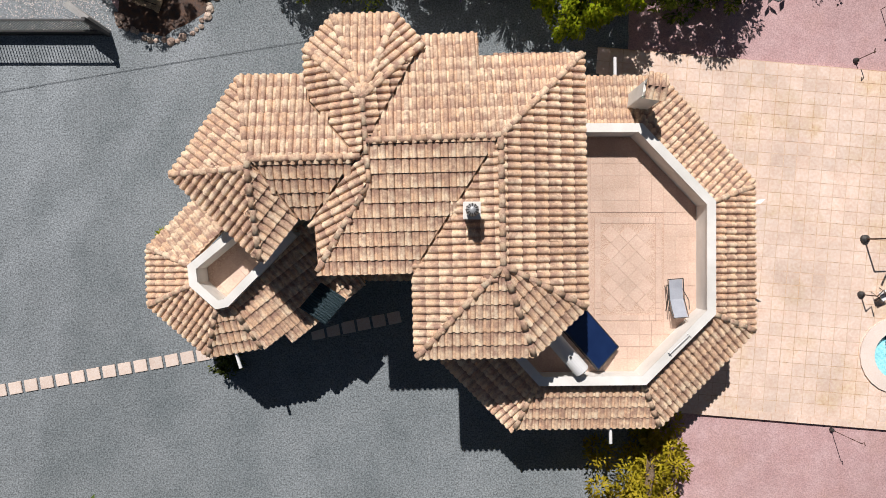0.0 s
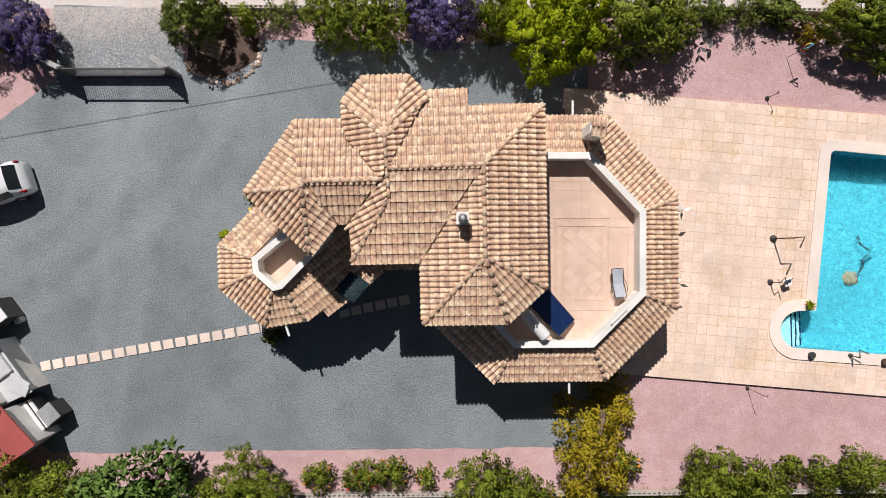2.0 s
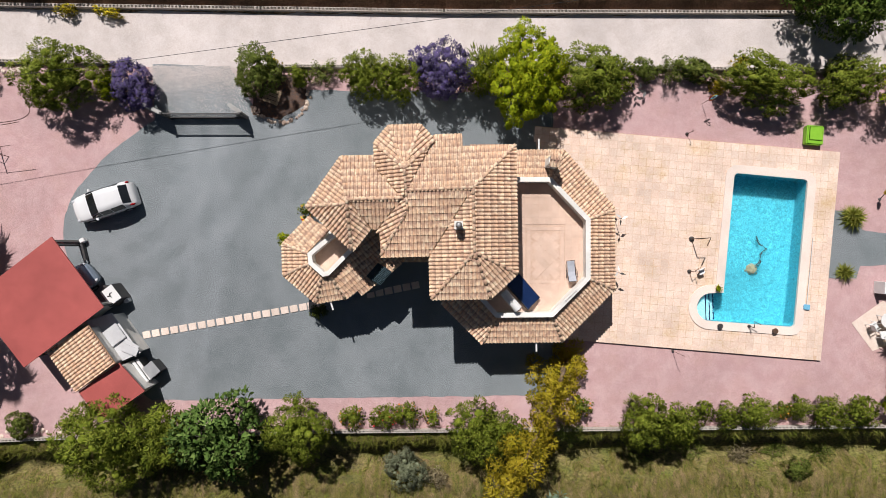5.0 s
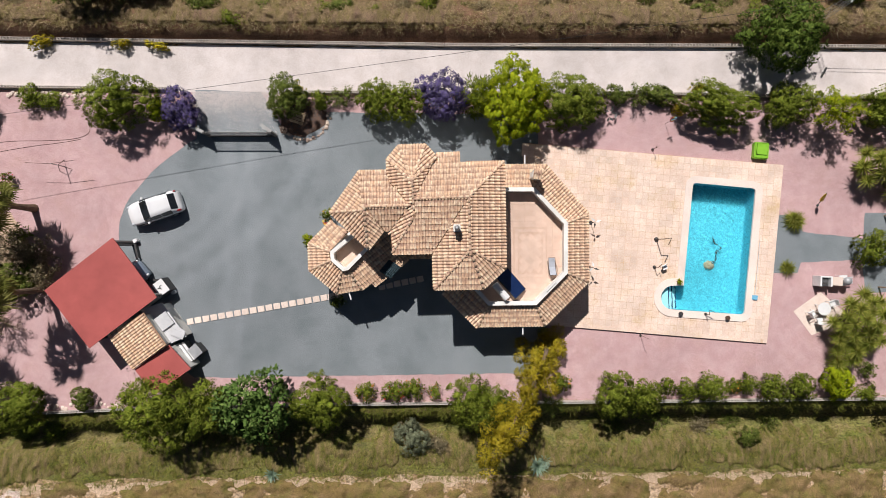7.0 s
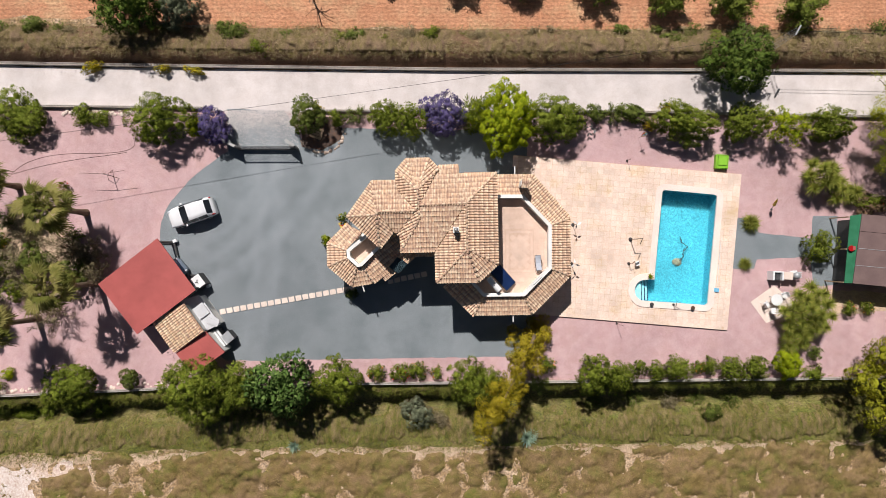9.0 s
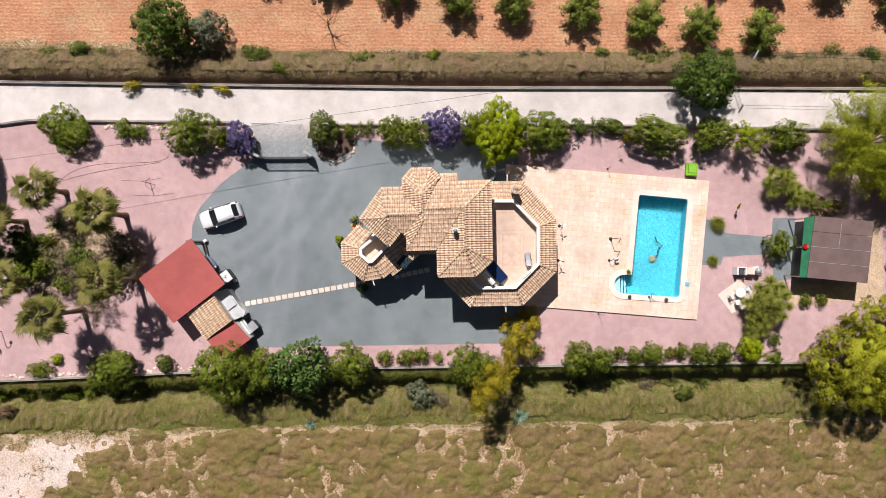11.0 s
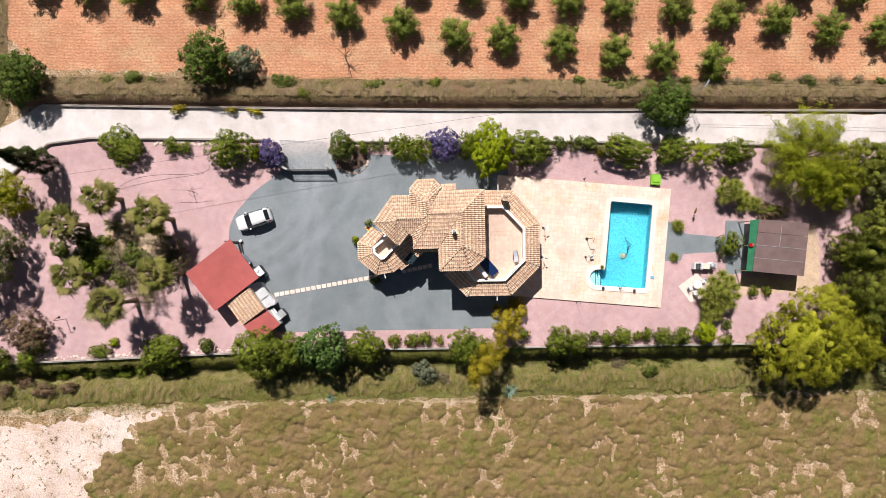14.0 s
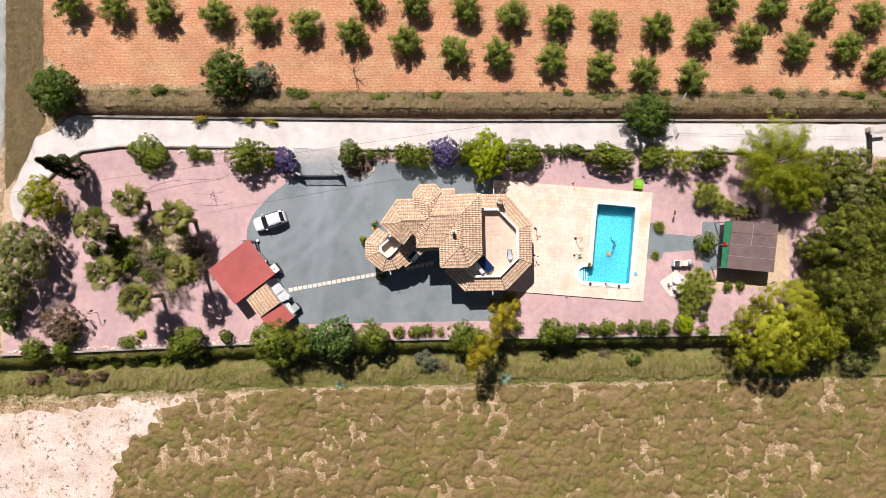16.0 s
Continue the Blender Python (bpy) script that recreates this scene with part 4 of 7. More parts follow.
for i in range(-8, 9):
    for j in range(-8, 9):
        x, y = 6.07 + (i - j) * 0.2828, -0.65 + (i + j) * 0.2828
        if DX0 + 0.42 < x < DX1 - 0.42 and DY0 + 0.42 < y < DY1 - 0.42:
            ob = part("tile", ME_T2, None, terrace)
            ob.matrix_basis = pose(x, y, FLOOR, 0, 0, 45)
for i in range(11):
    for j in range(17):
        if i in (0, 10) or j in (0, 16):
            ob = part("tile", ME_T3, None, terrace)
            ob.location = (DX0 + 0.03 + i * 0.2, DY0 + 0.09 + j * 0.2, FLOOR + 0.003)
small_room = [(-4.7, 0.6), (-6.5, 0.6), (-7.75, -0.6), (-7.7, -1.1), (-7.05, -1.65), (-6.85, -1.6)]
tower_floor = whole("floor_tower", prism(bmesh.new(), small_room[::-1], 3.45, 3.55), M_GROUT2, "small balcony floor of terracotta tiles", "floor", kind="structure")
for i in range(12):
    for j in range(12):
        x, y = -6.2 + (i - j) * 0.2828, -0.6 + (i + j - 11) * 0.2828
        if inside((x, y), inset(small_room, 0.2)):
            ob = part("tile", ME_T1, None, tower_floor)
            ob.matrix_basis = pose(x, y, 3.555, 0, 0, 45)

# chimney with a tiled hat, and a vent with a cowl
chim = thing("chimney", "white plastered chimney with a small tiled hat", "chimney", pose(6.28, 4.75, 3.7, 0, 0, -8))
bm = bmesh.new()
box(bm, (0, 0, 0.75), (0.62, 0.5, 1.9), bevel=0.02)
part("shaft", bm, M_PLASTER, chim)
bm = bmesh.new()
for sx in (-1, 1):
    for sy in (-1, 1):
        box(bm, (sx * 0.25, sy * 0.19, 1.8), (0.1, 0.1, 0.24))
part("opening", bm, M_PLASTER, chim)
bm = bmesh.new()
box(bm, (0, 0, 1.93), (0.6, 0.52, 0.05))
part("plate", bm, M_PAN, chim)
for sy in (-1, 1):
    for k in range(3):
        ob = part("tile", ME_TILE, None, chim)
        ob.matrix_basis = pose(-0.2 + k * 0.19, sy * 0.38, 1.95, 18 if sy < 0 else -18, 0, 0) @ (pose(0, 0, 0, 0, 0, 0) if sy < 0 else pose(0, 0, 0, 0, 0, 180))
vent = thing("roof_vent", "white square roof vent with a grey metal cowl", "vent", pose(0.75, 1.0, 6.55))
bm = bmesh.new()
box(bm, (0, 0, 0.55), (0.36, 0.36, 1.1), bevel=0.015)
box(bm, (0, 0, 1.1), (0.46, 0.46, 0.06), bevel=0.015)
part("shaft", bm, M_PLASTER, vent)
bm = bmesh.new()
tube(bm, [(0, 0, 1.1), (0, 0, 1.28)], 0.1, 12)
ball(bm, (0, 0, 1.34), (0.17, 0.17, 0.15), 16, 10)
part("cowl", bm, M_GREYM, vent, smooth=True)
for k in range(12):
    bm = bmesh.new()
    tube(bm, [(0.172 * math.cos(k * math.tau / 12) * s, 0.172 * math.sin(k * math.tau / 12) * s, 1.34 + z) for s, z in ((1, 0.0), (0.85, 0.085), (0.5, 0.135))], 0.012, 5)
    part("vane", bm, M_STEEL, vent)
# white spouts that drain the terraces
for x, y, dx, dy in ((5.70, 5.5, 0, 0.85), (5.54, -5.7, 0.02, -0.75), (-6.9, -3.3, 0.2, -0.65)):
    bm = bmesh.new()
    tube(bm, [(x, y, 3.42), (x + dx, y + dy, 3.40)], 0.055, 10)
    part("spout", bm, M_WHITE, house, "white rain spout")
# blue-grey canopy over the porch
bm = bmesh.new()
cp = [(-4.64, -1.9), (-3.94, -1.08), (-3.21, -1.5), (-3.82, -2.45)]
e1, e2 = Vector(cp[3]) - Vector(cp[0]), Vector(cp[1]) - Vector(cp[0])
rows = []
for i in range(25):
    b = Vector(cp[0]) + e2 * (i / 24)
    z = 3.9 + (0.025 if i % 2 else 0.0)
    rows.append([bm.verts.new((b.x, b.y, z)), bm.verts.new((b.x + e1.x, b.y + e1.y, z - 0.06))])
for a, b in zip(rows, rows[1:]):
    bm.faces.new((a[0], a[1], b[1], b[0]))
bmesh.ops.solidify(bm, geom=bm.faces[:], thickness=0.012)
part("canopy", bm, M_CANOPY, house, "corrugated blue-grey canopy sheet")
bm = bmesh.new()
prism(bm, [(-8.6, -3.6), (-6.86, -3.74), (-3.91, -2.86), (-2.3, -1.6), (-0.4, -1.5), (-0.4, 0.2), (-4.5, 0.3), (-8.2, -1.2)], 0.0, 0.13)
bmesh.ops.recalc_face_normals(bm, faces=bm.faces)
part("porch_floor", bm, M_GREY, house, "grey stone porch slab")
for x, y in ((9.4, 1.7), (9.45, -2.3), (6.8, -5.05), (2.75, -5.1), (7.0, 4.9), (-7.5, -2.9), (-9.0, -1.5), (-9.0, 0.0), (-5.9, -2.7)):
    bm = bmesh.new()
    box(bm, (x, y, 1.75), (0.3, 0.3, 3.5), 20, bevel=0.02)
    part("pillar", bm, M_PLASTER, house)

# ---- things on the terrace ----
def sun_lounger(m):
    t = thing("sun_lounger", "reclined sun lounger with grey-white sling on dark frame", "lounger", m)
    bm = bmesh.new()
    for sx in (-0.29, 0.29):
        tube(bm, [(sx, -0.72, 0.33), (sx, 0.05, 0.30), (sx, 0.72, 0.62)], 0.018, 6)
    for y, z in ((-0.72, 0.33), (0.72, 0.62)):
        tube(bm, [(-0.29, y, z), (0.29, y, z)], 0.018, 6)
    part("frame", bm, M_STEEL, t)
    for sx in (-0.3, 0.3):
        bm = bmesh.new()
        tube(bm, [(sx, -0.45, 0.0), (sx * 1.25, 0.1, 0.52), (sx * 1.25, 0.45, 0.5)], 0.016, 6)
        tube(bm, [(sx * 1.1, 0.5, 0.0), (sx, -0.1, 0.31)], 0.016, 6)
        part("armrest", bm, M_STEEL, t)
    bm = bmesh.new()
    line = ((-0.7, 0.35), (-0.35, 0.31), (0.05, 0.31), (0.4, 0.46), (0.71, 0.63))
    rows = [[bm.verts.new((x, y, z + dz)) for x, dz in ((-0.25, 0), (0.25, 0), (0.25, -0.014), (-0.25, -0.014))] for y, z in line]
    for a, b in zip(rows, rows[1:]):
        for k in range(4):
            bm.faces.new((a[k], a[(k + 1) % 4], b[(k + 1) % 4], b[k]))
    bm.faces.new(rows[0][::-1])
    bm.faces.new(rows[-1])
    bmesh.ops.recalc_face_normals(bm, faces=bm.faces)
    part("sling", bm, M_SLING, t, "grey-white fabric sling")
    return t


sun_lounger(pose(7.56, -1.58, FLOOR + 0.008, 0, 0, 184) @ Matrix.Diagonal((0.85, 0.85, 0.85, 1)))
heater = thing("solar_water_heater", "solar water heater with white tank and dark collector", "water heater", pose(4.18, -3.18, FLOOR, 0, 0, 41))
bm = bmesh.new()
box(bm, (0.42, 0, 0.62), (1.05, 1.95, 0.08), m=pose(0.0, 0, 0, 0, 22, 0) @ pose(0, 0, 0))
part("collector", bm, M_PANEL, heater, "dark blue glazed collector panel")
bm = bmesh.new()
for sy in (-0.98, 0.98):
    box(bm, (0.42, sy, 0.63), (1.09, 0.03, 0.1), m=pose(0, 0, 0, 0, 22, 0))
for sx in (-0.12, 0.96):
    box(bm, (sx, 0, 0.63), (0.03, 1.99, 0.1), m=pose(0, 0, 0, 0, 22, 0))
part("frame", bm, M_STEEL, heater)
bm = bmesh.new()
tube(bm, [(-0.3, -0.56, 1.12), (-0.3, -0.52, 1.12), (-0.3, 0.78, 1.12), (-0.3, 0.82, 1.12)], [0.2, 0.25, 0.25, 0.2], 20)
part("tank", bm, M_WHITE, heater, "white cylindrical tank")
bm = bmesh.new()
tube(bm, [(-0.3, 0.1, 1.35), (-0.3, 0.1, 1.42)], 0.04, 8)
part("valve", bm, M_STEEL, heater)
for sy in (-0.6, 0.6):
    bm = bmesh.new()
    tube(bm, [(-0.3, sy * 0.8, 0.92), (-0.4, sy, 0.0)], 0.025, 6)
    tube(bm, [(0.9, sy, 0.28), (0.9, sy, 0.0)], 0.025, 6)
    tube(bm, [(-0.4, sy, 0.02), (0.9, sy, 0.02)], 0.02, 6)
    part("stand", bm, M_GREYM, heater)
rack = thing("parapet_bracket", "white metal rail bracket on the terrace parapet", "bracket", pose(7.35, -2.95, TOP, 0, 0, 44))
bm = bmesh.new()
tube(bm, [(-0.42, 0, 0.0), (-0.42, 0, 0.14), (0.42, 0, 0.14), (0.42, 0, 0.0)], 0.014, 6)
part("rail", bm, M_WHITE, rack)
for sx in (-0.42, 0.42):
    bm = bmesh.new()
    tube(bm, [(sx, 0.0, 0.01), (sx, -0.16, 0.02)], 0.012, 6)
    part("foot", bm, M_GREYM, rack)

# ---- stepping stones ----
bm = bmesh.new()
box(bm, (0, 0, 0.03), (0.5, 0.46, 0.06), bevel=0.012)
ME_STEP = mesh_of(bm, "stepping_stone", M_STONE)
stone_rng = random.Random(2)
k = 0
for (x1, y1), (x2, y2) in (((-19.6, -5.92), (-9.3, -4.1)), ((-9.3, -4.1), (-4.85, -3.27)), ((-4.85, -3.27), (-1.3, -2.55))):
    d = Vector((x2 - x1, y2 - y1))
    n = round(d.length / 0.6)
    rz = math.degrees(math.atan2(d.y, d.x))
    for i in range(n):
        x, y = x1 + d.x * i / n, y1 + d.y * i / n
        if -8.0 < x < -5.2:
            continue
        whole("stepping_stone", ME_STEP, None, "square pale pink stone slab set in grey gravel", "stepping stone", "path of stepping stones", m=pose(x, y, 0.05, 0, 0, rz + stone_rng.uniform(-1.5, 1.5)))


# ---- gate ----
def gate():
    t = thing("driveway_gate", "closed dark metal bar gate between grey wing walls", "gate")
    for a, b in (((-19.2, 8.95), (-18.0, 8.36)), ((-13.75, 8.95), (-12.95, 8.36))):
        bm = bmesh.new()
        d = Vector(b) - Vector(a)
        box(bm, ((a[0] + b[0]) / 2, (a[1] + b[1]) / 2, 0.75), (d.length, 0.24, 1.5), math.degrees(math.atan2(d.y, d.x)), bevel=0.02)
        part("wing_wall", bm, M_CONC, t, "grey rendered wing wall")
    bm = bmesh.new()
    for z in (0.15, 0.5, 1.58):
        box(bm, (-15.45, 8.3, z), (4.9, 0.07, 0.08))
    box(bm, (-15.45, 8.3, 0.3), (4.9, 0.03, 0.36))
    part("gate_frame", bm, M_STEEL, t)
    for i in range(42):
        bm = bmesh.new()
        box(bm, (-17.8 + i * 0.115, 8.3, 1.03), (0.024, 0.024, 1.04))
        part("bar", bm, M_STEEL, t)
    for x in (-17.95, -12.98):
        bm = bmesh.new()
        box(bm, (x, 8.3, 0.85), (0.14, 0.14, 1.7), bevel=0.01)
        part("post", bm, M_STEEL, t)


gate()


# ---- vehicles ----
def car(name, label, paint, m):
    """Stations from nose to tail: x, half width, belt height, top height, half width of the top."""
    t = thing(name, label, "car", m)
    st = [(2.14, 0.52, 0.62, 0.64, 0.40), (2.02, 0.74, 0.70, 0.76, 0.60), (1.6, 0.86, 0.82, 0.92, 0.70), (0.95, 0.89, 0.93, 1.03, 0.74), (0.9, 0.89, 0.94, 1.05, 0.73), (0.15, 0.90, 0.97, 1.46, 0.70),
          (-0.6, 0.90, 0.99, 1.50, 0.70), (-1.5, 0.88, 1.02, 1.46, 0.64), (-1.92, 0.83, 1.02, 1.06, 0.64), (-2.10, 0.76, 0.86, 0.9, 0.62), (-2.14, 0.66, 0.6, 0.62, 0.55)]
    bm = bmesh.new()
    rings = []
    for x, w, belt, top, tw in st:
        pts = [(w * 0.92, 0.22), (w, 0.5), (w * 0.985, belt), (tw, top - 0.02), (tw * 0.5, top + 0.015), (0, top + 0.02)]
        pts += [(-a, b) for a, b in pts[-2::-1]]
        rings.append([bm.verts.new((x, y, z)) for y, z in pts])
    k = len(rings[0])
    for a, b in zip(rings, rings[1:]):
        for i in range(k - 1):
            bm.faces.new((a[i], b[i], b[i + 1], a[i + 1]))
        bm.faces.new((a[k - 1], b[k - 1], b[0], a[0]))
    bm.faces.new(rings[0])
    bm.faces.new(rings[-1][::-1])
    bmesh.ops.recalc_face_normals(bm, faces=bm.faces)
    body = part("body", bm, paint, t, smooth=True)

    def pane(name_, a, b, ia, ib, inset_=0.06, lift=0.012):
        """A pane over ring points ia..ib between stations a and b, a little proud."""
        bm2 = bmesh.new()
        ra, rb = rings_co[a], rings_co[b]
        pts = [ra[i] for i in range(ia, ib + 1)] + [rb[i] for i in range(ib, ia - 1, -1)]
        c = sum((Vector(p) for p in pts), Vector()) / len(pts)
        nrm = (Vector(pts[1]) - Vector(pts[0])).cross(Vector(pts[-1]) - Vector(pts[0])).normalized()
        if nrm.dot(c - Vector((0, 0, 0.8))) < 0:
            nrm = -nrm
        vs = [bm2.verts.new(Vector(p).lerp(c, inset_) + nrm * lift) for p in pts]
        bm2.faces.new(vs)
        part(name_, bm2, M_GLASS, t)

    rings_co = [[(x, y, z) for y, z in ([(w * 0.92, 0.22), (w, 0.5), (w * 0.985, belt), (tw, top - 0.02), (tw * 0.5, top + 0.015), (0, top + 0.02)] + [(-tw * 0.5, top + 0.015), (-tw, top - 0.02), (-w * 0.985, belt), (-w, 0.5), (-w * 0.92, 0.22)])] for x, w, belt, top, tw in st]
    pane("windscreen", 4, 5, 3, 7, 0.04, 0.035)
    pane("rear_window", 7, 8, 3, 7, 0.06, 0.03)
    for a, b in ((4, 5), (5, 6), (6, 7)):
        pane("side_window", a, b, 2, 3)
        pane("side_window", a, b, 7, 8)
    for sx in (1.32, -1.3):
        for sy in (-0.8, 0.8):
            bm = bmesh.new()
            tube(bm, [(sx, sy - 0.1, 0.32), (sx, sy + 0.1, 0.32)], 0.32, 20)
            wheel = part("wheel", bm, M_RUBBER, t)
            bm = bmesh.new()
            tube(bm, [(sx, sy - 0.108, 0.32), (sx, sy + 0.108, 0.32)], 0.2, 14)
            part("rim", bm, M_GREYM, wheel)
    for sy in (-1, 1):
        bm = bmesh.new()
        box(bm, (0.62, sy * 0.98, 0.98), (0.16, 0.2, 0.13), bevel=0.03)
        part("mirror", bm, paint, t)
        bm = bmesh.new()
        ball(bm, (1.9, sy * 0.66, 0.72), (0.22, 0.12, 0.09), 10, 8)
        part("headlight", bm, M_LAMPW, t, smooth=True)
        bm = bmesh.new()
        ball(bm, (-1.9, sy * 0.745, 0.94), (0.2, 0.085, 0.12), 10, 8)
        part("tail_light", bm, M_LAMPR, t, smooth=True)
    return t


car("car", "white five-door hatchback car parked on grey gravel", M_CARW, pose(-21.99, 2.74, 0.055, 0, 0, 198) @ Matrix.Diagonal((0.96, 0.98, 1, 1)))
car("car", "silver-blue car half under the carport roof", M_CARS, pose(-24.45, -3.05, 0.055, 0, 0, 40))


# ---- carport and sheds ----
def roof_sheet(parent, poly, z, material, name="roof", thick=0.1, label=""):
    bm = bmesh.new()
    prism(bm, poly, z - thick, z)
    bmesh.ops.recalc_face_normals(bm, faces=bm.faces)
    return part(name, bm, material, parent, label)


carport = thing("carport", "carport with a flat red-painted roof on steel posts", "carport")
CP = [(-23.95, 0.48), (-20.77, -3.82), (-25.63, -7.49), (-28.86, -3.31)]
roof_sheet(carport, CP, 3.0, M_RED)
for x, y in inset(CP, 0.35):
    bm = bmesh.new()
    box(bm, (x, y, 1.45), (0.12, 0.12, 2.9), 53)
    part("post", bm, M_STEEL, carport)
for a, b in ((CP[2], CP[3]), (CP[1], CP[2])):
    a, b = Vector(a), Vector(b)
    c = (a + b) / 2
    d = (b - a)
    q = (Vector((-24.8, -3.5)) - c).normalized() * 0.5
    bm = bmesh.new()
    box(bm, (c.x + q.x, c.y + q.y, 1.4), (d.length - 0.9, 0.16, 2.8), math.degrees(math.atan2(d.y, d.x)))
    part("wall", bm, M_PLASTER, carport)
for line in (((-25.49, 0.26), (-23.76, 0.23), (-23.48, -0.95)), ((-22.24, -2.71), (-21.62, -2.78)), ((-22.13, -3.99), (-20.92, -3.68))):
    bm = bmesh.new()
    for a, b in zip(line, line[1:]):
        a, b = Vector(a), Vector(b)
        c, d = (a + b) / 2, b - a
        box(bm, (c.x, c.y, 0.2), (d.length + 0.1, 0.14, 0.4), math.degrees(math.atan2(d.y, d.x)))
    part("kerb", bm, M_STEEL, carport, "dark low edging frame")
for x, y in ((-23.66, 0.29), (-20.77, -3.63)):
    bm = bmesh.new()
    box(bm, (x, y, 0.24), (0.32, 0.28, 0.48), 30, bevel=0.03)
    part("cap", bm, M_WHITE, carport)

shed = thing("shed", "shed with clay tile roof and red lean-to roof", "shed")
SH = [(-21.85, -4.95), (-20.2, -7.3), (-22.7, -9.1), (-24.5, -6.65)]
slope([(*SH[0], 2.75), (*SH[1], 2.75), (*SH[2], 2.45), (*SH[3], 2.45)], shed)
bm = bmesh.new()
prism(bm, inset(SH, 0.15)[::-1], 0.0, 2.4)
bmesh.ops.recalc_face_normals(bm, faces=bm.faces)
part("wall", bm, M_PLASTER, shed)
SR = [(-20.2, -7.34), (-18.6, -9.1), (-21.3, -11.0), (-22.72, -9.14)]
roof_sheet(shed, SR, 2.35, M_RED)
bm = bmesh.new()
prism(bm, inset(SR, 0.15)[::-1], 0.0, 2.25)
bmesh.ops.recalc_face_normals(bm, faces=bm.faces)
part("wall", bm, M_PLASTER, shed)
bunk = thing("outdoor_kitchen", "grey-topped outdoor kitchen with a metal hood", "outdoor kitchen")
KP = [(-22.71, -4.85), (-21.07, -4.32), (-19.24, -6.85), (-20.74, -7.52)]
roof_sheet(bunk, KP, 1.6, M_PALEM, "top", 0.06)
bm = bmesh.new()
prism(bm, inset(KP, 0.12)[::-1], 0.0, 1.54)
bmesh.ops.recalc_face_normals(bm, faces=bm.faces)
part("wall", bm, M_PLASTER, bunk)
bm = bmesh.new()
box(bm, (-20.85, -5.69, 1.68), (1.15, 1.05, 0.16), -54, bevel=0.03)
part("hood", bm, M_PALEM, bunk, "pale metal hood")
bm = bmesh.new()
for k in range(2):
    box(bm, (-19.85, -6.4 - 0.25 * k, 1.64 + 0.06 * k), (1.0, 0.5, 0.04), -30 + 8 * k)
part("flap", bm, M_PALEM, bunk)
cab = thing("garden_cabinet", "dark garden cabinet with white lid and dark ornament", "cabinet", pose(-21.35, -3.25, 0.05, 0, 0, 37))
bm = bmesh.new()
box(bm, (0, 0, 0.58), (0.98, 1.15, 1.16), bevel=0.02)
part("body", bm, M_STEEL, cab, "dark sides")
bm = bmesh.new()
box(bm, (0.03, 0, 1.18), (0.9, 1.08, 0.05), bevel=0.015)
part("lid", bm, M_WHITE, cab, "white lid")
bm = bmesh.new()
tube(bm, [(-0.2, 0.05, 1.21), (0.0, 0, 1.26), (0.05, 0.12, 1.24), (0.2, 0.1, 1.21)], 0.03, 6)
tube(bm, [(0.0, -0.15, 1.21), (0.03, 0.1, 1.25)], 0.025, 6)
part("ornament", bm, M_STEEL, cab)
stack = thing("folded_loungers", "stack of white slatted plastic sun loungers", "lounger", pose(-19.71, -8.31, 0.05, 0, 0, -54))
for k in range(5):
    bm = bmesh.new()
    box(bm, (0, -0.5 + k * 0.25, 1.0 + 0.03 * (k % 2)), (1.6, 0.2, 0.08), bevel=0.03)
    part("slat", bm, M_WHITE, stack)
bm = bmesh.new()
box(bm, (0, 0, 0.48), (1.6, 1.2, 0.96), bevel=0.03)
part("base", bm, M_STEEL, stack)
bm = bmesh.new()
tube(bm, [(-0.3, -0.1, 1.1), (0, -0.12, 1.16), (0.15, 0, 1.14), (0.3, -0.05, 1.1)], 0.03, 6)
part("ornament", bm, M_STEEL, stack)
binb = thing("storage_box", "dark grey lidded storage box", "box", pose(-18.81, -8.04, 0.05, 0, 0, -50))
bm = bmesh.new()
box(bm, (0, 0, 0.5), (0.85, 0.75, 1.0), bevel=0.03)
part("body", bm, M_STEEL, binb)
bm = bmesh.new()
box(bm, (0, 0, 1.04), (0.9, 0.8, 0.07), bevel=0.02)
part("lid", bm, M_GREYM, binb)

# ---- shade house ----
hut = thing("shade_house", "low garden house with brown sheet roof and green edge", "garden house")
RA, RB, RC, RD = Vector((34.95, 2.43)), Vector((40.57, 1.92)), Vector((39.89, -3.95)), Vector((34.16, -3.38))


def on_roof(u, v):
    """A place on the garden house roof: u to the east, v to the south."""
    p = RA.lerp(RB, u).lerp(RD.lerp(RC, u), v)
    return (p.x, p.y)


for i, (va, vb) in enumerate(((0.0, 0.245), (0.25, 0.49), (0.495, 0.735), (0.74, 1.0))):
    bm = bmesh.new()
    prism(bm, [on_roof(0, va), on_roof(0, vb), on_roof(1, vb), on_roof(1, va)], 2.52, 2.6 + 0.006 * (i % 2))
    bmesh.ops.recalc_face_normals(bm, faces=bm.faces)
    part("roof_sheet", bm, M_BROWN, hut)
for (u0, v0), (u1, v1) in (((0, 0.492), (1, 0.492)), ((0, 0.737), (0.95, 0.737)), ((0.46, 0.06), (0.46, 0.48))):
    a, b = Vector(on_roof(u0, v0)), Vector(on_roof(u1, v1))
    bm = bmesh.new()
    box(bm, ((a.x + b.x) / 2, (a.y + b.y) / 2, 2.612), ((b - a).length, 0.035, 0.03), math.degrees(math.atan2(b.y - a.y, b.x - a.x)))
    part("batten", bm, M_GREYM, hut, "grey metal batten")
bm = bmesh.new()
prism(bm, [(33.99, 2.30), (33.48, -3.36), (34.14, -3.38), (34.93, 2.43)], 2.5, 2.56)
bmesh.ops.recalc_face_normals(bm, faces=bm.faces)
part("awning", bm, M_AWNING, hut, "green mesh edge strip")
bm = bmesh.new()
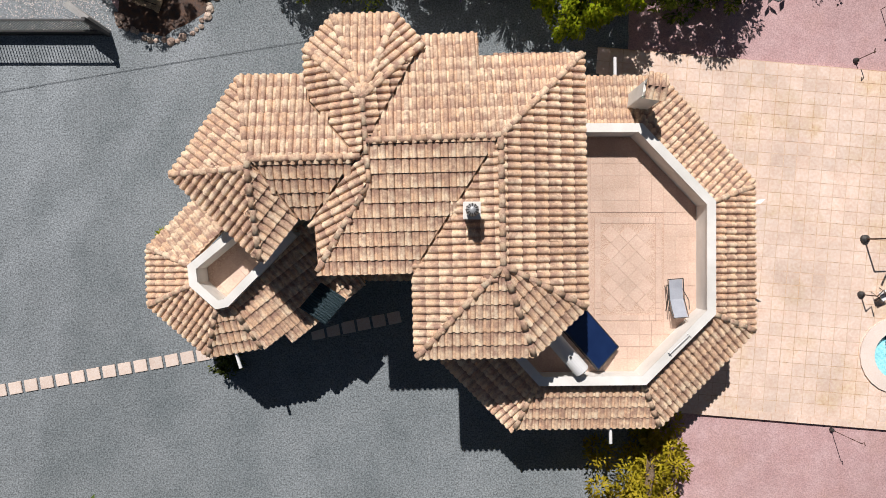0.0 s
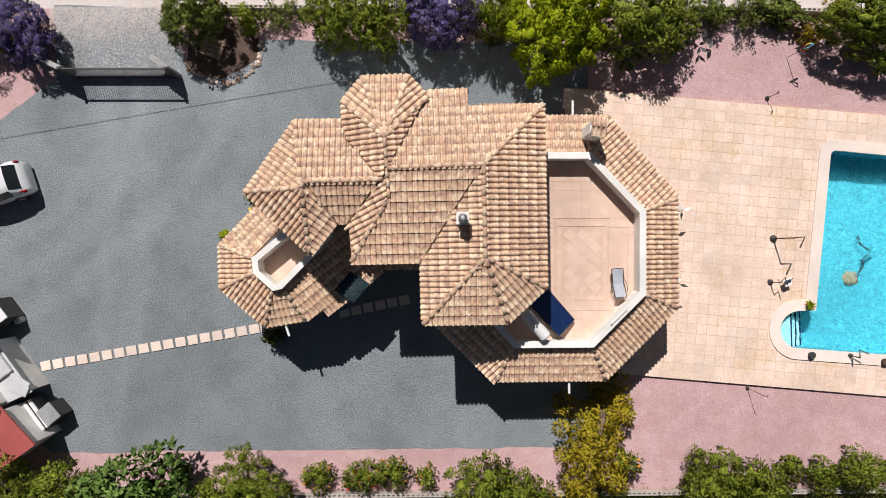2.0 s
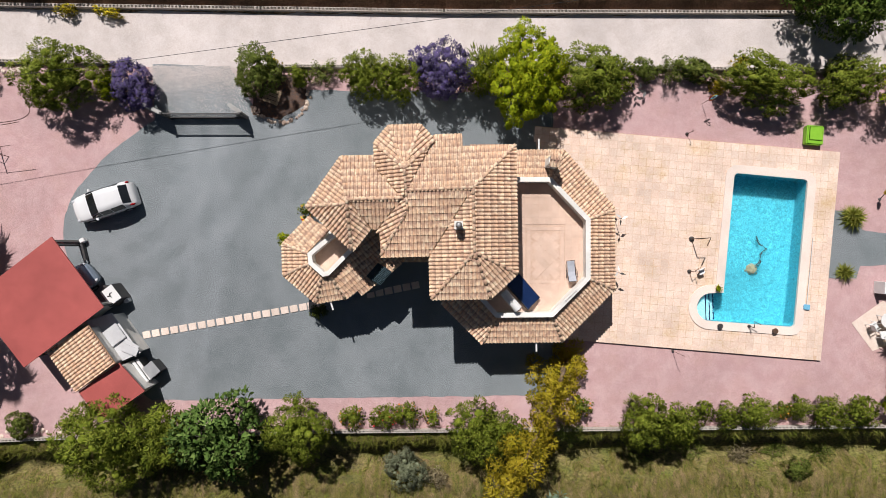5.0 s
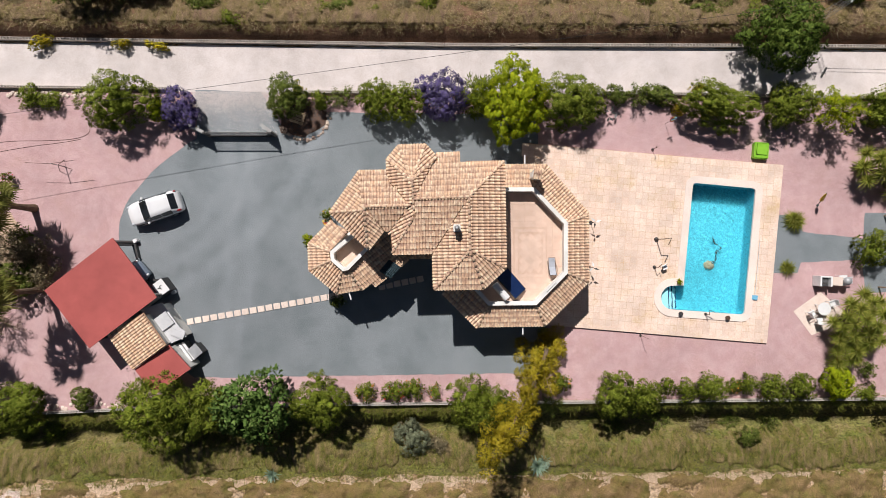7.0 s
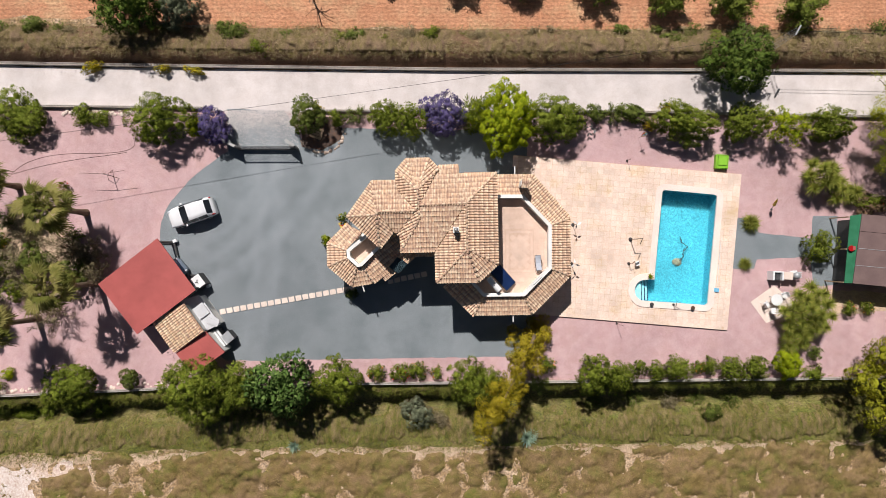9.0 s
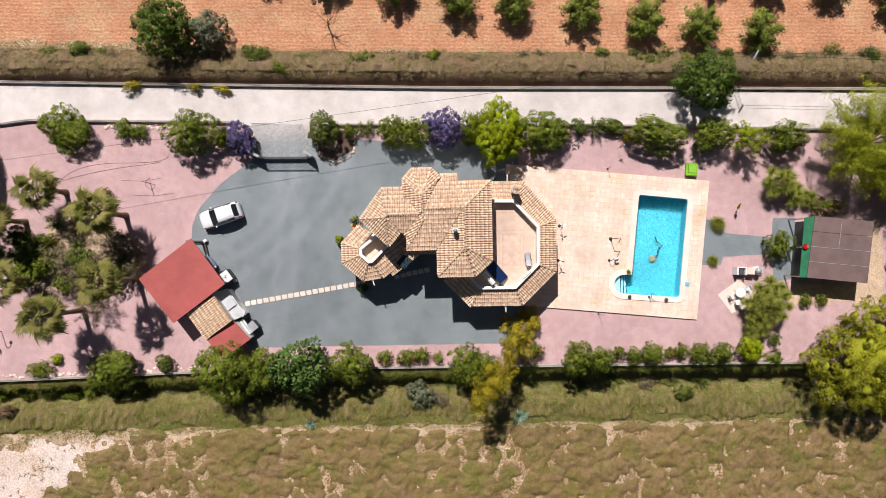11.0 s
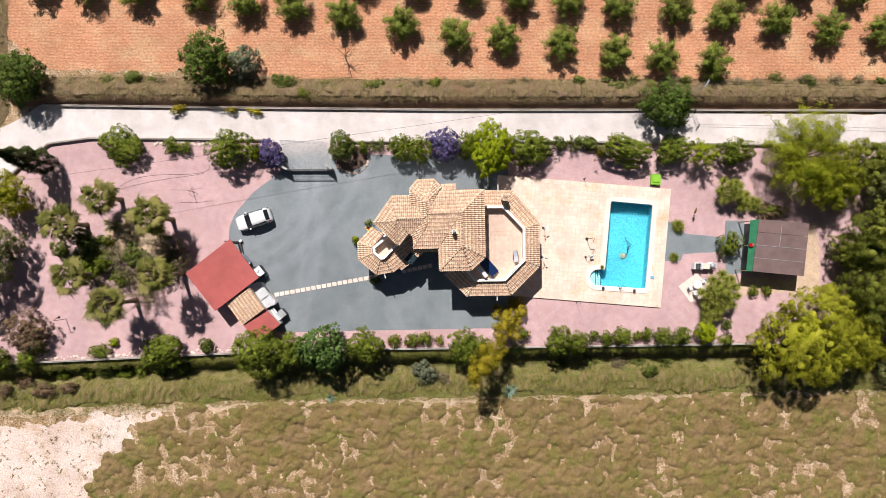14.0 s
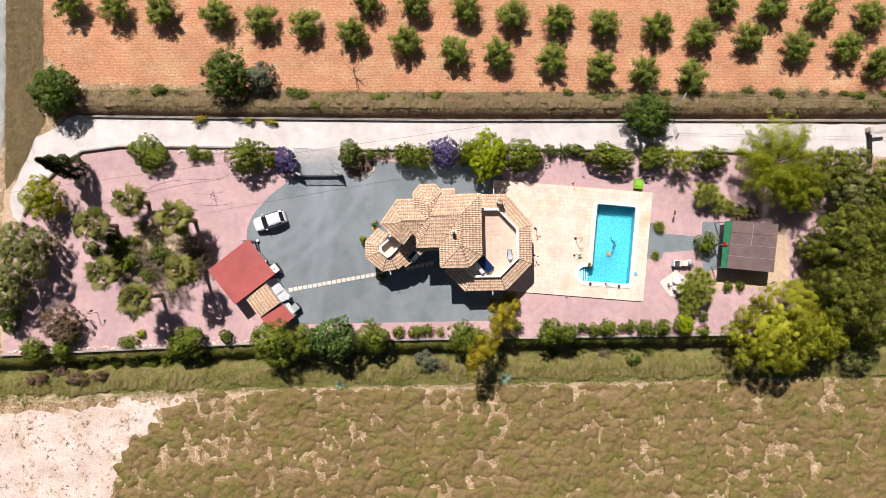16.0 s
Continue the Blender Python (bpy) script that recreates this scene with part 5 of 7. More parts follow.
prism(bm, [(34.6, 2.0), (34.1, -3.2), (39.5, -3.7), (40.1, 1.5)], 0.0, 2.5)
bmesh.ops.recalc_face_normals(bm, faces=bm.faces)
part("wall", bm, M_STEEL, hut, "dark walls")
for y in (2.2, -0.5, -3.3):
    bm = bmesh.new()
    box(bm, (33.72 + 0.08 * y, y, 1.25), (0.1, 0.1, 2.5))
    part("post", bm, M_WOODY, hut)

# ---- pool and patio things ----
def pot(x, y, z, r, h, label, material, plant=False):
    t = thing("flower_pot", label, "pot", pose(x, y, z))
    bm = bmesh.new()
    tube(bm, [(0, 0, 0), (0, 0, h * 0.9), (0, 0, h)], [r * 0.75, r, r * 1.06], 14)
    part("pot", bm, material, t)
    if plant:
        rg = np.random.default_rng(int(abs(x * 10)))
        pos = rg.normal(size=(150, 3)) * np.array([r * 0.6, r * 0.6, 0.04]) + np.array([0, 0, h])
        ax = rg.normal(size=(150, 3)) * 0.6 + np.array([0, 0, 0.8])
        part("foliage", quads_mesh("foliage", leaves(rg, pos, ax, 0.16, 0.07), M_LEAF["lime"]), None, t)
    return t


pot(18.05, -5.32, 0.27, 0.16, 0.2, "dark square plant pot on pool coping", M_STEEL)
pot(21.65, -5.64, 0.27, 0.17, 0.2, "dark round pot on pool coping", M_RUST)
pot(17.92, -2.86, 0.27, 0.14, 0.16, "small pot of bright green leaves", M_TERRA, True)


def stake(x, y, z, rz, h, label, bend=1.0, base=0.17):
    """A wind ornament: a heavy foot, a thin pole and bent metal arms."""
    t = thing("garden_ornament", label, "ornament", pose(x, y, z, 0, 0, rz))
    bm = bmesh.new()
    tube(bm, [(0, 0, 0), (0, 0, 0.1), (0, 0, 0.18)], [base, base * 0.95, base * 0.4], 14)
    part("foot", bm, M_STEEL, t)
    bm = bmesh.new()
    tube(bm, [(0, 0, 0.1), (0, 0, h)], 0.012 + 0.018 * bend, 7)
    part("pole", bm, M_RUST, t)
    bm = bmesh.new()
    tube(bm, [(0, 0, h), (0.5 * bend, 0.05, h + 0.05), (0.25 * bend, -0.45 * bend, h + 0.1)], 0.012 + 0.026 * bend, 6)
    part("arm", bm, M_RUST, t)
    return t


stake(16.25, 0.38, 0.2, 0, 1.7, "dark metal pole with bent arms on a round foot")
stake(16.1, -1.75, 0.2, 40, 0.9, "small dark metal pole with thin arms on foot", 0.6, 0.13)
stake(20.0, -5.35, 0.27, 90, 0.7, "black bent metal spout beside the pool", 0.8, 0.1)
stake(16.01, 7.31, 0.045, 200, 1.1, "thin wire wind ornament standing in pink gravel", 0.25, 0.1)
stake(15.07, -7.01, 0.045, 20, 1.7, "thin dark metal pole beside the patio edge", 0.12, 0.08)
for x, y, rz in ((11.2, 1.65, 20), (11.05, -1.75, 100)):
    t = thing("wind_spinner", "three-bladed white and grey wind spinner on a pole", "wind spinner", pose(x, y, 0.2, 0, 0, rz))
    bm = bmesh.new()
    tube(bm, [(0, 0, 0), (0, 0, 0.06)], [0.16, 0.14], 12)
    part("foot", bm, M_STEEL, t)
    bm = bmesh.new()
    tube(bm, [(0, 0, 0.05), (0, 0, 1.5)], 0.018, 7)
    part("pole", bm, M_RUST, t)
    for k in range(3):
        a = radians(120 * k)
        bm = bmesh.new()
        pts = [Vector((0.03, -0.03, 0)), Vector((0.2, -0.09, 0.03)), Vector((0.46, 0.0, 0.0)), Vector((0.2, 0.06, -0.03))]
        lo = [bm.verts.new(Matrix.Rotation(a, 3, "Z") @ p + Vector((0, 0, 1.5))) for p in pts]
        hi = [bm.verts.new(v.co + Vector((0, 0, 0.012))) for v in lo]
        bm.faces.new(hi)
        bm.faces.new(lo[::-1])
        for i in range(4):
            bm.faces.new((lo[i], lo[(i + 1) % 4], hi[(i + 1) % 4], hi[i]))
        part("blade", bm, M_STEEL if k == 2 else M_WHITE, t)


def metal_bird(x, y, rz, size):
    """Two bent wings on a stake."""
    t = thing("metal_bird", "dark metal bird ornament with spread wings on a stake", "ornament", pose(x, y, 0.045, 0, 0, rz) @ Matrix.Scale(size, 4), "metal birds in the gravel")
    bm = bmesh.new()
    tube(bm, [(0, 0, 0), (0, 0, 0.62)], 0.014, 6)
    part("stake", bm, M_RUST, t)
    for sy in (-1, 1):
        bm = bmesh.new()
        pts = [Vector((0.32, 0, 0.62)), Vector((-0.1, sy * 0.06, 0.64)), Vector((-0.3, sy * 0.42, 0.74)), Vector((0.02, sy * 0.34, 0.72))]
        lo = [bm.verts.new(p) for p in pts]
        hi = [bm.verts.new(p + Vector((0, 0, 0.014))) for p in pts]
        bm.faces.new(hi)
        bm.faces.new(lo[::-1])
        for i in range(4):
            bm.faces.new((lo[i], lo[(i + 1) % 4], hi[(i + 1) % 4], hi[i]))
        bmesh.ops.recalc_face_normals(bm, faces=bm.faces)
        part("wing", bm, M_STEEL, t)


metal_bird(12.6, 9.55, 100, 0.6)
metal_bird(13.0, 9.9, 30, 0.65)
metal_bird(12.35, 10.3, 200, 0.55)
metal_bird(12.8, 10.35, 330, 0.5)
rings = thing("ring_spinner", "wind spinner of red, yellow and blue rings on a pole", "wind spinner", pose(17.0, 9.3, 0.045, 0, 0, 25))
bm = bmesh.new()
tube(bm, [(0, 0, 0), (0, 0, 1.5)], 0.014, 6)
part("pole", bm, M_RUST, rings)
for k, mt in enumerate((M_LAMPR, M_YELLOW, M_BLUE)):
    bm = bmesh.new()
    r = 0.22 - 0.05 * k
    tube(bm, [(r * math.cos(a * math.tau / 16), r * math.sin(a * math.tau / 16) * 0.55, 1.5 + 0.12 * k + 0.2 * math.sin(a * math.tau / 16 + k)) for a in range(17)], 0.022, 6)
    part("ring", bm, mt, rings)
chairs = thing("folding_chair", "small white folding chair with thin metal legs", "chair", pose(16.75, -1.75, 0.2, 0, 0, 25))
bm = bmesh.new()
box(bm, (0, 0, 0.4), (0.38, 0.36, 0.02), bevel=0.005)
part("seat", bm, M_WHITE, chairs)
bm = bmesh.new()
box(bm, (0, 0.22, 0.68), (0.38, 0.02, 0.2), bevel=0.005)
part("backrest", bm, M_WHITE, chairs)
for sx in (-0.18, 0.18):
    for a, b in (((sx, -0.2, 0), (sx, 0.23, 0.78)), ((sx, 0.2, 0), (sx, -0.16, 0.42))):
        bm = bmesh.new()
        tube(bm, [a, b], 0.012, 5)
        part("leg", bm, M_RUST, chairs)
skim = thing("pool_skimmer", "long white pole with a blue skimmer net", "skimmer net", pose(23.98, -1.9, 0.275, 0, 0, -5.3))
bm = bmesh.new()
tube(bm, [(0, -2.0, 0.02), (0, 2.4, 0.02)], 0.018, 6)
part("pole", bm, M_WHITE, skim)
bm = bmesh.new()
box(bm, (0, -2.2, 0.03), (0.42, 0.34, 0.04), bevel=0.01)
part("net", bm, M_BLUE, skim)
robot = thing("pool_cleaner", "brown pool cleaner with a dark hose on pool floor", "pool cleaner", pose(20.8, -1.65, -1.53))
bm = bmesh.new()
ball(bm, (0, 0, 0.16), (0.42, 0.36, 0.16), 14, 8)
part("body", bm, M_WOODY, robot, smooth=True)
bm = bmesh.new()
tube(bm, [(0.2, 0.1, 0.25), (0.55, 0.5, 0.3), (0.5, 1.0, 0.4), (0.9, 1.35, 0.5), (0.35, 1.75, 0.5), (0.2, 2.2, 0.5)], 0.05, 7)
part("hose", bm, M_STEEL, robot)
deck = thing("deck_box", "bright lime green plastic tray beside the patio", "box", pose(24.2, 7.15, 0.045, 0, 0, -4))
bm = bmesh.new()
box(bm, (0, 0, 0.25), (1.1, 1.25, 0.5), bevel=0.06)
part("body", bm, M_LIME, deck)
bm = bmesh.new()
box(bm, (0, 0.1, 0.53), (0.85, 0.9, 0.06), bevel=0.03)
part("lid", bm, M_LIME, deck)

# ---- garden furniture beyond the pool ----
sheet("pavement_small", M_STONE, [(26.88, -5.17), (28.97, -3.68), (31.46, -5.83), (28.27, -7.02)], 0.066, "small corner of pale peach paving", category="pavement")
table = thing("garden_table", "round white plastic garden table", "table", pose(28.82, -4.92, 0.066))
bm = bmesh.new()
tube(bm, [(0, 0, 0.68), (0, 0, 0.72)], 0.5, 24)
part("tabletop", bm, M_WHITE, table)
for k in range(4):
    bm = bmesh.new()
    tube(bm, [(0.3 * math.cos(k * 1.57 + 0.8), 0.3 * math.sin(k * 1.57 + 0.8), 0.69), (0.4 * math.cos(k * 1.57 + 0.8), 0.4 * math.sin(k * 1.57 + 0.8), 0)], 0.03, 6)
    part("leg", bm, M_WHITE, table)
first = thing("garden_chair", "white plastic garden chair beside a round table", "chair", pose(28.07, -5.32, 0.066, 0, 0, 120), "chairs round the garden table")
bm = bmesh.new()
box(bm, (0, 0, 0.42), (0.46, 0.44, 0.04), bevel=0.015)
part("seat", bm, M_WHITE, first)
bm = bmesh.new()
box(bm, (0, 0.23, 0.65), (0.46, 0.04, 0.45), bevel=0.015)
part("backrest", bm, M_WHITE, first)
for sx in (-0.2, 0.2):
    for sy in (-0.19, 0.19):
        bm = bmesh.new()
        tube(bm, [(sx, sy, 0.42), (sx * 1.15, sy * 1.2, 0)], 0.022, 6)
        part("leg", bm, M_WHITE, first)
    bm = bmesh.new()
    box(bm, (sx * 1.2, 0, 0.62), (0.05, 0.44, 0.03), bevel=0.01)
    part("armrest", bm, M_WHITE, first)
copy_thing(first, pose(28.67, -5.87, 0.066, 0, 0, 185))
copy_thing(first, pose(29.62, -4.52, 0.066, 0, 0, -70))
hearth = thing("masonry_barbecue", "white masonry barbecue with dark open fire box", "barbecue", pose(28.82, -2.82, 0.045, 0, 0, -2))
bm = bmesh.new()
for sx in (-0.4, 0.4):
    box(bm, (sx, 0, 0.5), (0.13, 0.78, 1.0), bevel=0.015)
box(bm, (0, 0.34, 0.5), (0.68, 0.1, 1.0), bevel=0.012)
part("wall", bm, M_WHITE, hearth)
bm = bmesh.new()
box(bm, (0, -0.05, 0.62), (0.67, 0.66, 0.06))
part("hearth_floor", bm, M_STEEL, hearth, "sooty fire box floor")
bm = bmesh.new()
for k in range(7):
    tube(bm, [(-0.33, -0.3 + k * 0.09, 0.8), (0.33, -0.3 + k * 0.09, 0.8)], 0.008, 5)
part("grate", bm, M_GREYM, hearth)
stand = thing("side_counter", "white masonry counter beside a barbecue", "counter", pose(29.72, -2.84, 0.045, 0, 0, -4))
bm = bmesh.new()
box(bm, (0, 0, 0.4), (0.6, 0.55, 0.8), bevel=0.02)
part("base", bm, M_WHITE, stand)
bm = bmesh.new()
box(bm, (0.05, 0.02, 0.83), (0.78, 0.66, 0.06), bevel=0.015)
part("top", bm, M_STONE, stand)
cart = thing("serving_trolley", "white garden trolley with side boards", "trolley", pose(30.42, -2.78, 0.045, 0, 0, 3))
bm = bmesh.new()
box(bm, (0, 0, 0.5), (0.62, 0.8, 0.04), bevel=0.01)
part("shelf", bm, M_WHITE, cart)
for sx in (-0.28, 0.28):
    for sy in (-0.36, 0.36):
        bm = bmesh.new()
        tube(bm, [(sx, sy, 0), (sx, sy, 0.5)], 0.02, 6)
        part("leg", bm, M_WHITE, cart)
bm = bmesh.new()
for k in range(3):
    box(bm, (0.52, -0.2 + k * 0.2, 0.5), (0.38, 0.12, 0.025))
part("side_board", bm, M_PALEM, cart)
grill = thing("barbecue", "dark grey round kettle barbecue", "barbecue", pose(30.45, -2.8, 0.565))
bm = bmesh.new()
ball(bm, (0, 0, 0.42), (0.3, 0.3, 0.24), 16, 10)
part("kettle", bm, M_GREYM, grill, smooth=True)
for k in range(3):
    bm = bmesh.new()
    tube(bm, [(0.2 * math.cos(k * 2.1), 0.2 * math.sin(k * 2.1), 0.3), (0.22 * math.cos(k * 2.1), 0.22 * math.sin(k * 2.1), 0)], 0.015, 5)
    part("leg", bm, M_STEEL, grill)
tub = thing("plastic_tub", "small red plastic tub lying on a green awning", "tub", pose(33.95, -0.45, 2.56, 0, 0, 8) @ Matrix.Scale(0.75, 4))
bm = bmesh.new()
tube(bm, [(0, 0, 0), (0, 0, 0.03), (0, 0, 0.26), (0, 0, 0.28), (0, 0, 0.25), (0, 0, 0.05)], [0.24, 0.27, 0.34, 0.33, 0.3, 0.22], 18)
part("bowl", bm, M_LAMPR, tub)
bm = bmesh.new()
box(bm, (0.3, 0, 0.27), (0.3, 0.42, 0.03), bevel=0.01)
part("flap", bm, M_RED, tub)
yel = thing("garden_parasol", "folded yellow parasol on a dark pole in gravel", "parasol", pose(28.75, 3.0, 0.045, -20, -16, 0))
bm = bmesh.new()
tube(bm, [(0, 0, 0), (0, 0, 2.2)], 0.024, 7)
part("pole", bm, M_STEEL, yel)
bm = bmesh.new()
tube(bm, [(0, 0, 0.9), (0, 0, 1.0), (0, 0, 1.7), (0, 0, 2.15)], [0.1, 0.14, 0.1, 0.03], 9)
part("cloth", bm, M_YELLOW, yel)
bm = bmesh.new()
tube(bm, [(0, 0, 0), (0, 0, 0.06)], [0.1, 0.09], 12)
part("foot", bm, M_STEEL, yel)
toy = thing("toy_windmill", "yellow and red toy windmill leaning in the gravel", "toy", pose(-9.1, 1.55, 0.055))
bm = bmesh.new()
tube(bm, [(0, 0, 0), (0.05, 0.05, 1.2)], 0.02, 6)
part("pole", bm, M_RUST, toy)
for k, mt in enumerate((M_YELLOW, M_LAMPR, M_YELLOW)):
    bm = bmesh.new()
    box(bm, (0.05, 0.05, 1.2), (0.1, 0.5, 0.02), 30 + 60 * k, m=pose(0, 0, 0, 0, 8 * k, 0))
    part("blade", bm, mt, toy)

# ---- west garden things ----
air = thing("rotary_dryer", "metal rotary clothes dryer with thin folded arms", "clothes dryer", pose(-29.2, 6.0, 0.042))
bm = bmesh.new()
tube(bm, [(0, 0, 0), (0, 0, 1.75)], 0.03, 7)
part("pole", bm, M_GREYM, air)
for k in range(3):
    bm = bmesh.new()
    a = radians(100 + 120 * k)
    tube(bm, [(0, 0, 0.9), (0.55 * math.cos(a), 0.55 * math.sin(a), 0.0)], 0.022, 6)
    part("leg", bm, M_RUST, air)
for a in (8, 178):
    bm = bmesh.new()
    tube(bm, [(0, 0, 1.7), (1.9 * math.cos(radians(a)), 1.9 * math.sin(radians(a)), 1.75)], 0.018, 6)
    part("arm", bm, M_RUST, air)


hose = thing("garden_hose", "long thin dark garden hose lying on pink gravel", "hose", pose(-32, 8, 0.06))
for line in (((-38.2, 6.2), (-36.8, 7.3), (-34.1, 8.0), (-30.0, 8.0), (-28.0, 8.2), (-27.2, 8.7), (-27.5, 9.6)), ((-38.2, 6.15), (-35.4, 6.95), (-32.1, 7.55), (-29.5, 7.85), (-28.0, 8.12))):
    for k in range(3):
        line = [line[0]] + [tuple(Vector(a).lerp(Vector(b), w)) for a, b in zip(line, line[1:]) for w in (0.25, 0.75)] + [line[-1]]
    bm = bmesh.new()
    tube(bm, [(x + 32, y - 8, 0.0) for x, y in line], 0.013, 6)
    part("hose_length", bm, M_RUST, hose)


def lamp_post(x, y, rz, size=1.0):
    t = thing("garden_lamp", "dark curved garden lamp post with hanging head", "lamp", pose(x, y, 0.042, 0, 0, rz) @ Matrix.Scale(size, 4))
    bm = bmesh.new()
    tube(bm, [(0, 0, 0), (0, 0, 2.1), (0.12, 0, 2.35), (0.4, 0, 2.4), (0.6, 0, 2.2)], 0.035, 7)
    part("pole", bm, M_STEEL, t)
    bm = bmesh.new()
    tube(bm, [(0.6, 0, 2.22), (0.6, 0, 2.08), (0.6, 0, 1.98)], [0.06, 0.14, 0.15], 10)
    part("head", bm, M_STEEL, t)


lamp_post(-43.9, -8.6, 40)
lamp_post(-24.0, -9.6, 120, 0.35)

# ---- rocks ----
rock_rng = random.Random(8)
rock_meshes = []
for k in range(3):
    bm = bmesh.new()
    bmesh.ops.create_icosphere(bm, subdivisions=2, radius=1.0)
    for v in bm.verts:
        v.co *= 0.8 + 0.45 * noise.noise(v.co * 1.1 + Vector((k * 7, 0, 0)))
        v.co.z *= 0.6
    rock_meshes.append(mesh_of(bm, "rock", M_ROCK))
for k in range(26):
    a = radians(200 + k * 8)
    x, y = -10.9 + 2.0 * math.cos(a) * rock_rng.uniform(0.9, 1.1), 9.7 + 1.6 * math.sin(a) * rock_rng.uniform(0.9, 1.1)
    s = rock_rng.uniform(0.1, 0.22)
    whole("rock", rock_meshes[k % 3], None, "rough reddish-brown rock edging a flower bed", "rock", "rocks round the bed", m=pose(x, y, 0.06 + s * 0.25, 0, 0, rock_rng.uniform(0, 360)) @ Matrix.Scale(s, 4))
pale_meshes = []
for me in rock_meshes:
    pale = me.copy()
    pale.materials.clear()
    pale.materials.append(M_STONE)
    pale_meshes.append(pale)
for k in range(150):
    if k < 110:
        x = -55 + k * 0.36 + rock_rng.uniform(-0.15, 0.15)
        y = float(np.interp(x, WALL_X, WALL_Y)) + rock_rng.uniform(0.18, 0.5)
    else:
        x = -33.5 + (k - 110) * 0.17 + rock_rng.uniform(-0.1, 0.1)
        y = 11.75 + rock_rng.uniform(-0.35, 0.05)
    s = rock_rng.uniform(0.09, 0.24)
    whole("rock", pale_meshes[k % 3], None, "pale rubble stone at the foot of a garden wall", "rock", "rubble along the wall", m=pose(x, y, 0.04 + s * 0.25, 0, 0, rock_rng.uniform(0, 360)) @ Matrix.Scale(s, 4))
sheet("ground_bed", M_RUST, ragged([(-12.6, 8.6), (-10.8, 8.2), (-9.1, 9.3), (-9.2, 11.2), (-12.5, 11.3)], 0.4, 0.1, 19), 0.064, "dark earth flower bed edged with rocks")
sl = thing("wooden_pallet", "small weathered wooden pallet lying on a flower bed", "pallet", pose(-11.3, 9.75, 0.07, 0, 0, -20))
for k in range(4):
    bm = bmesh.new()
    box(bm, (0, -0.36 + k * 0.24, 0.16), (1.1, 0.2, 0.03), bevel=0.006)
    part("plank", bm, M_WOODY, sl)
for k in range(2):
    bm = bmesh.new()
    box(bm, (-0.4 + 0.8 * k, 0, 0.07), (0.1, 0.95, 0.15))
    part("bearer", bm, M_WOODY, sl)

# ---- pole and cables ----
def cable(name, a, b, sag, r=0.014):
    bm = bmesh.new()
    a, b = Vector(a), Vector(b)
    tube(bm, [a.lerp(b, i / 20) - Vector((0, 0, 4 * sag * (i / 20) * (1 - i / 20))) for i in range(21)], r, 5)
    return whole(name, bm, M_WIRE, "thin black overhead cable", "cable")


up_pole = thing("utility_pole", "short grey metal lattice utility pole", "utility pole", pose(28.1, 16.95, 0.6))
corner = [(-1, -1), (1, -1), (1, 1), (-1, 1)]
for sx, sy in corner:
    bm = bmesh.new()
    tube(bm, [(sx * 0.26, sy * 0.26, 0), (sx * 0.15, sy * 0.15, 4.5)], 0.016, 6)
    part("leg", bm, M_GREYM, up_pole)
for k in range(8):
    r0, r1 = 0.26 - 0.0122 * k, 0.26 - 0.0122 * (k + 1)
    for (ax_, ay_), (bx_, by_) in zip(corner, corner[1:] + corner[:1]):
        bm = bmesh.new()
        tube(bm, [(ax_ * r0, ay_ * r0, k * 0.56), (bx_ * r1, by_ * r1, (k + 1) * 0.56)], 0.008, 5)
        part("brace", bm, M_GREYM, up_pole)
bm = bmesh.new()
box(bm, (0, 0, 4.45), (0.9, 0.1, 0.1), 60)
part("cross_arm", bm, M_GREYM, up_pole)
# gate that closes the track
far_gate = thing("track_gate", "dark metal gate across a white gravel track", "gate", pose(53.3, 13.7, 0.03))
bm = bmesh.new()
box(bm, (0, 0.15, 0.5), (0.55, 0.55, 1.0), bevel=0.03)
part("pillar", bm, M_BLOCK, far_gate, "pale block pillar")
bm = bmesh.new()
box(bm, (0.75, -0.25, 1.0), (2.1, 0.4, 0.16), 8, bevel=0.02)
part("lintel", bm, M_BLOCK, far_gate, "pale concrete beam")
bm = bmesh.new()
for z in (0.2, 0.55, 0.9):
    box(bm, (-0.05, -2.2, z), (0.09, 4.0, 0.09))
box(bm, (-0.05, -2.2, 0.55), (0.05, 3.9, 0.8))
part("gate_leaf", bm, M_WIRE, far_gate)
cable("cable", (28.1, 16.95, 5.0), (-62, 4.0, 7.9), 0.8)
cable("cable", (28.1, 16.95, 4.95), (120, 13.6, 6.5), 0.8)
cable("cable", (28.3, 17.2, 4.95), (121, 14.4, 6.5), 0.8)

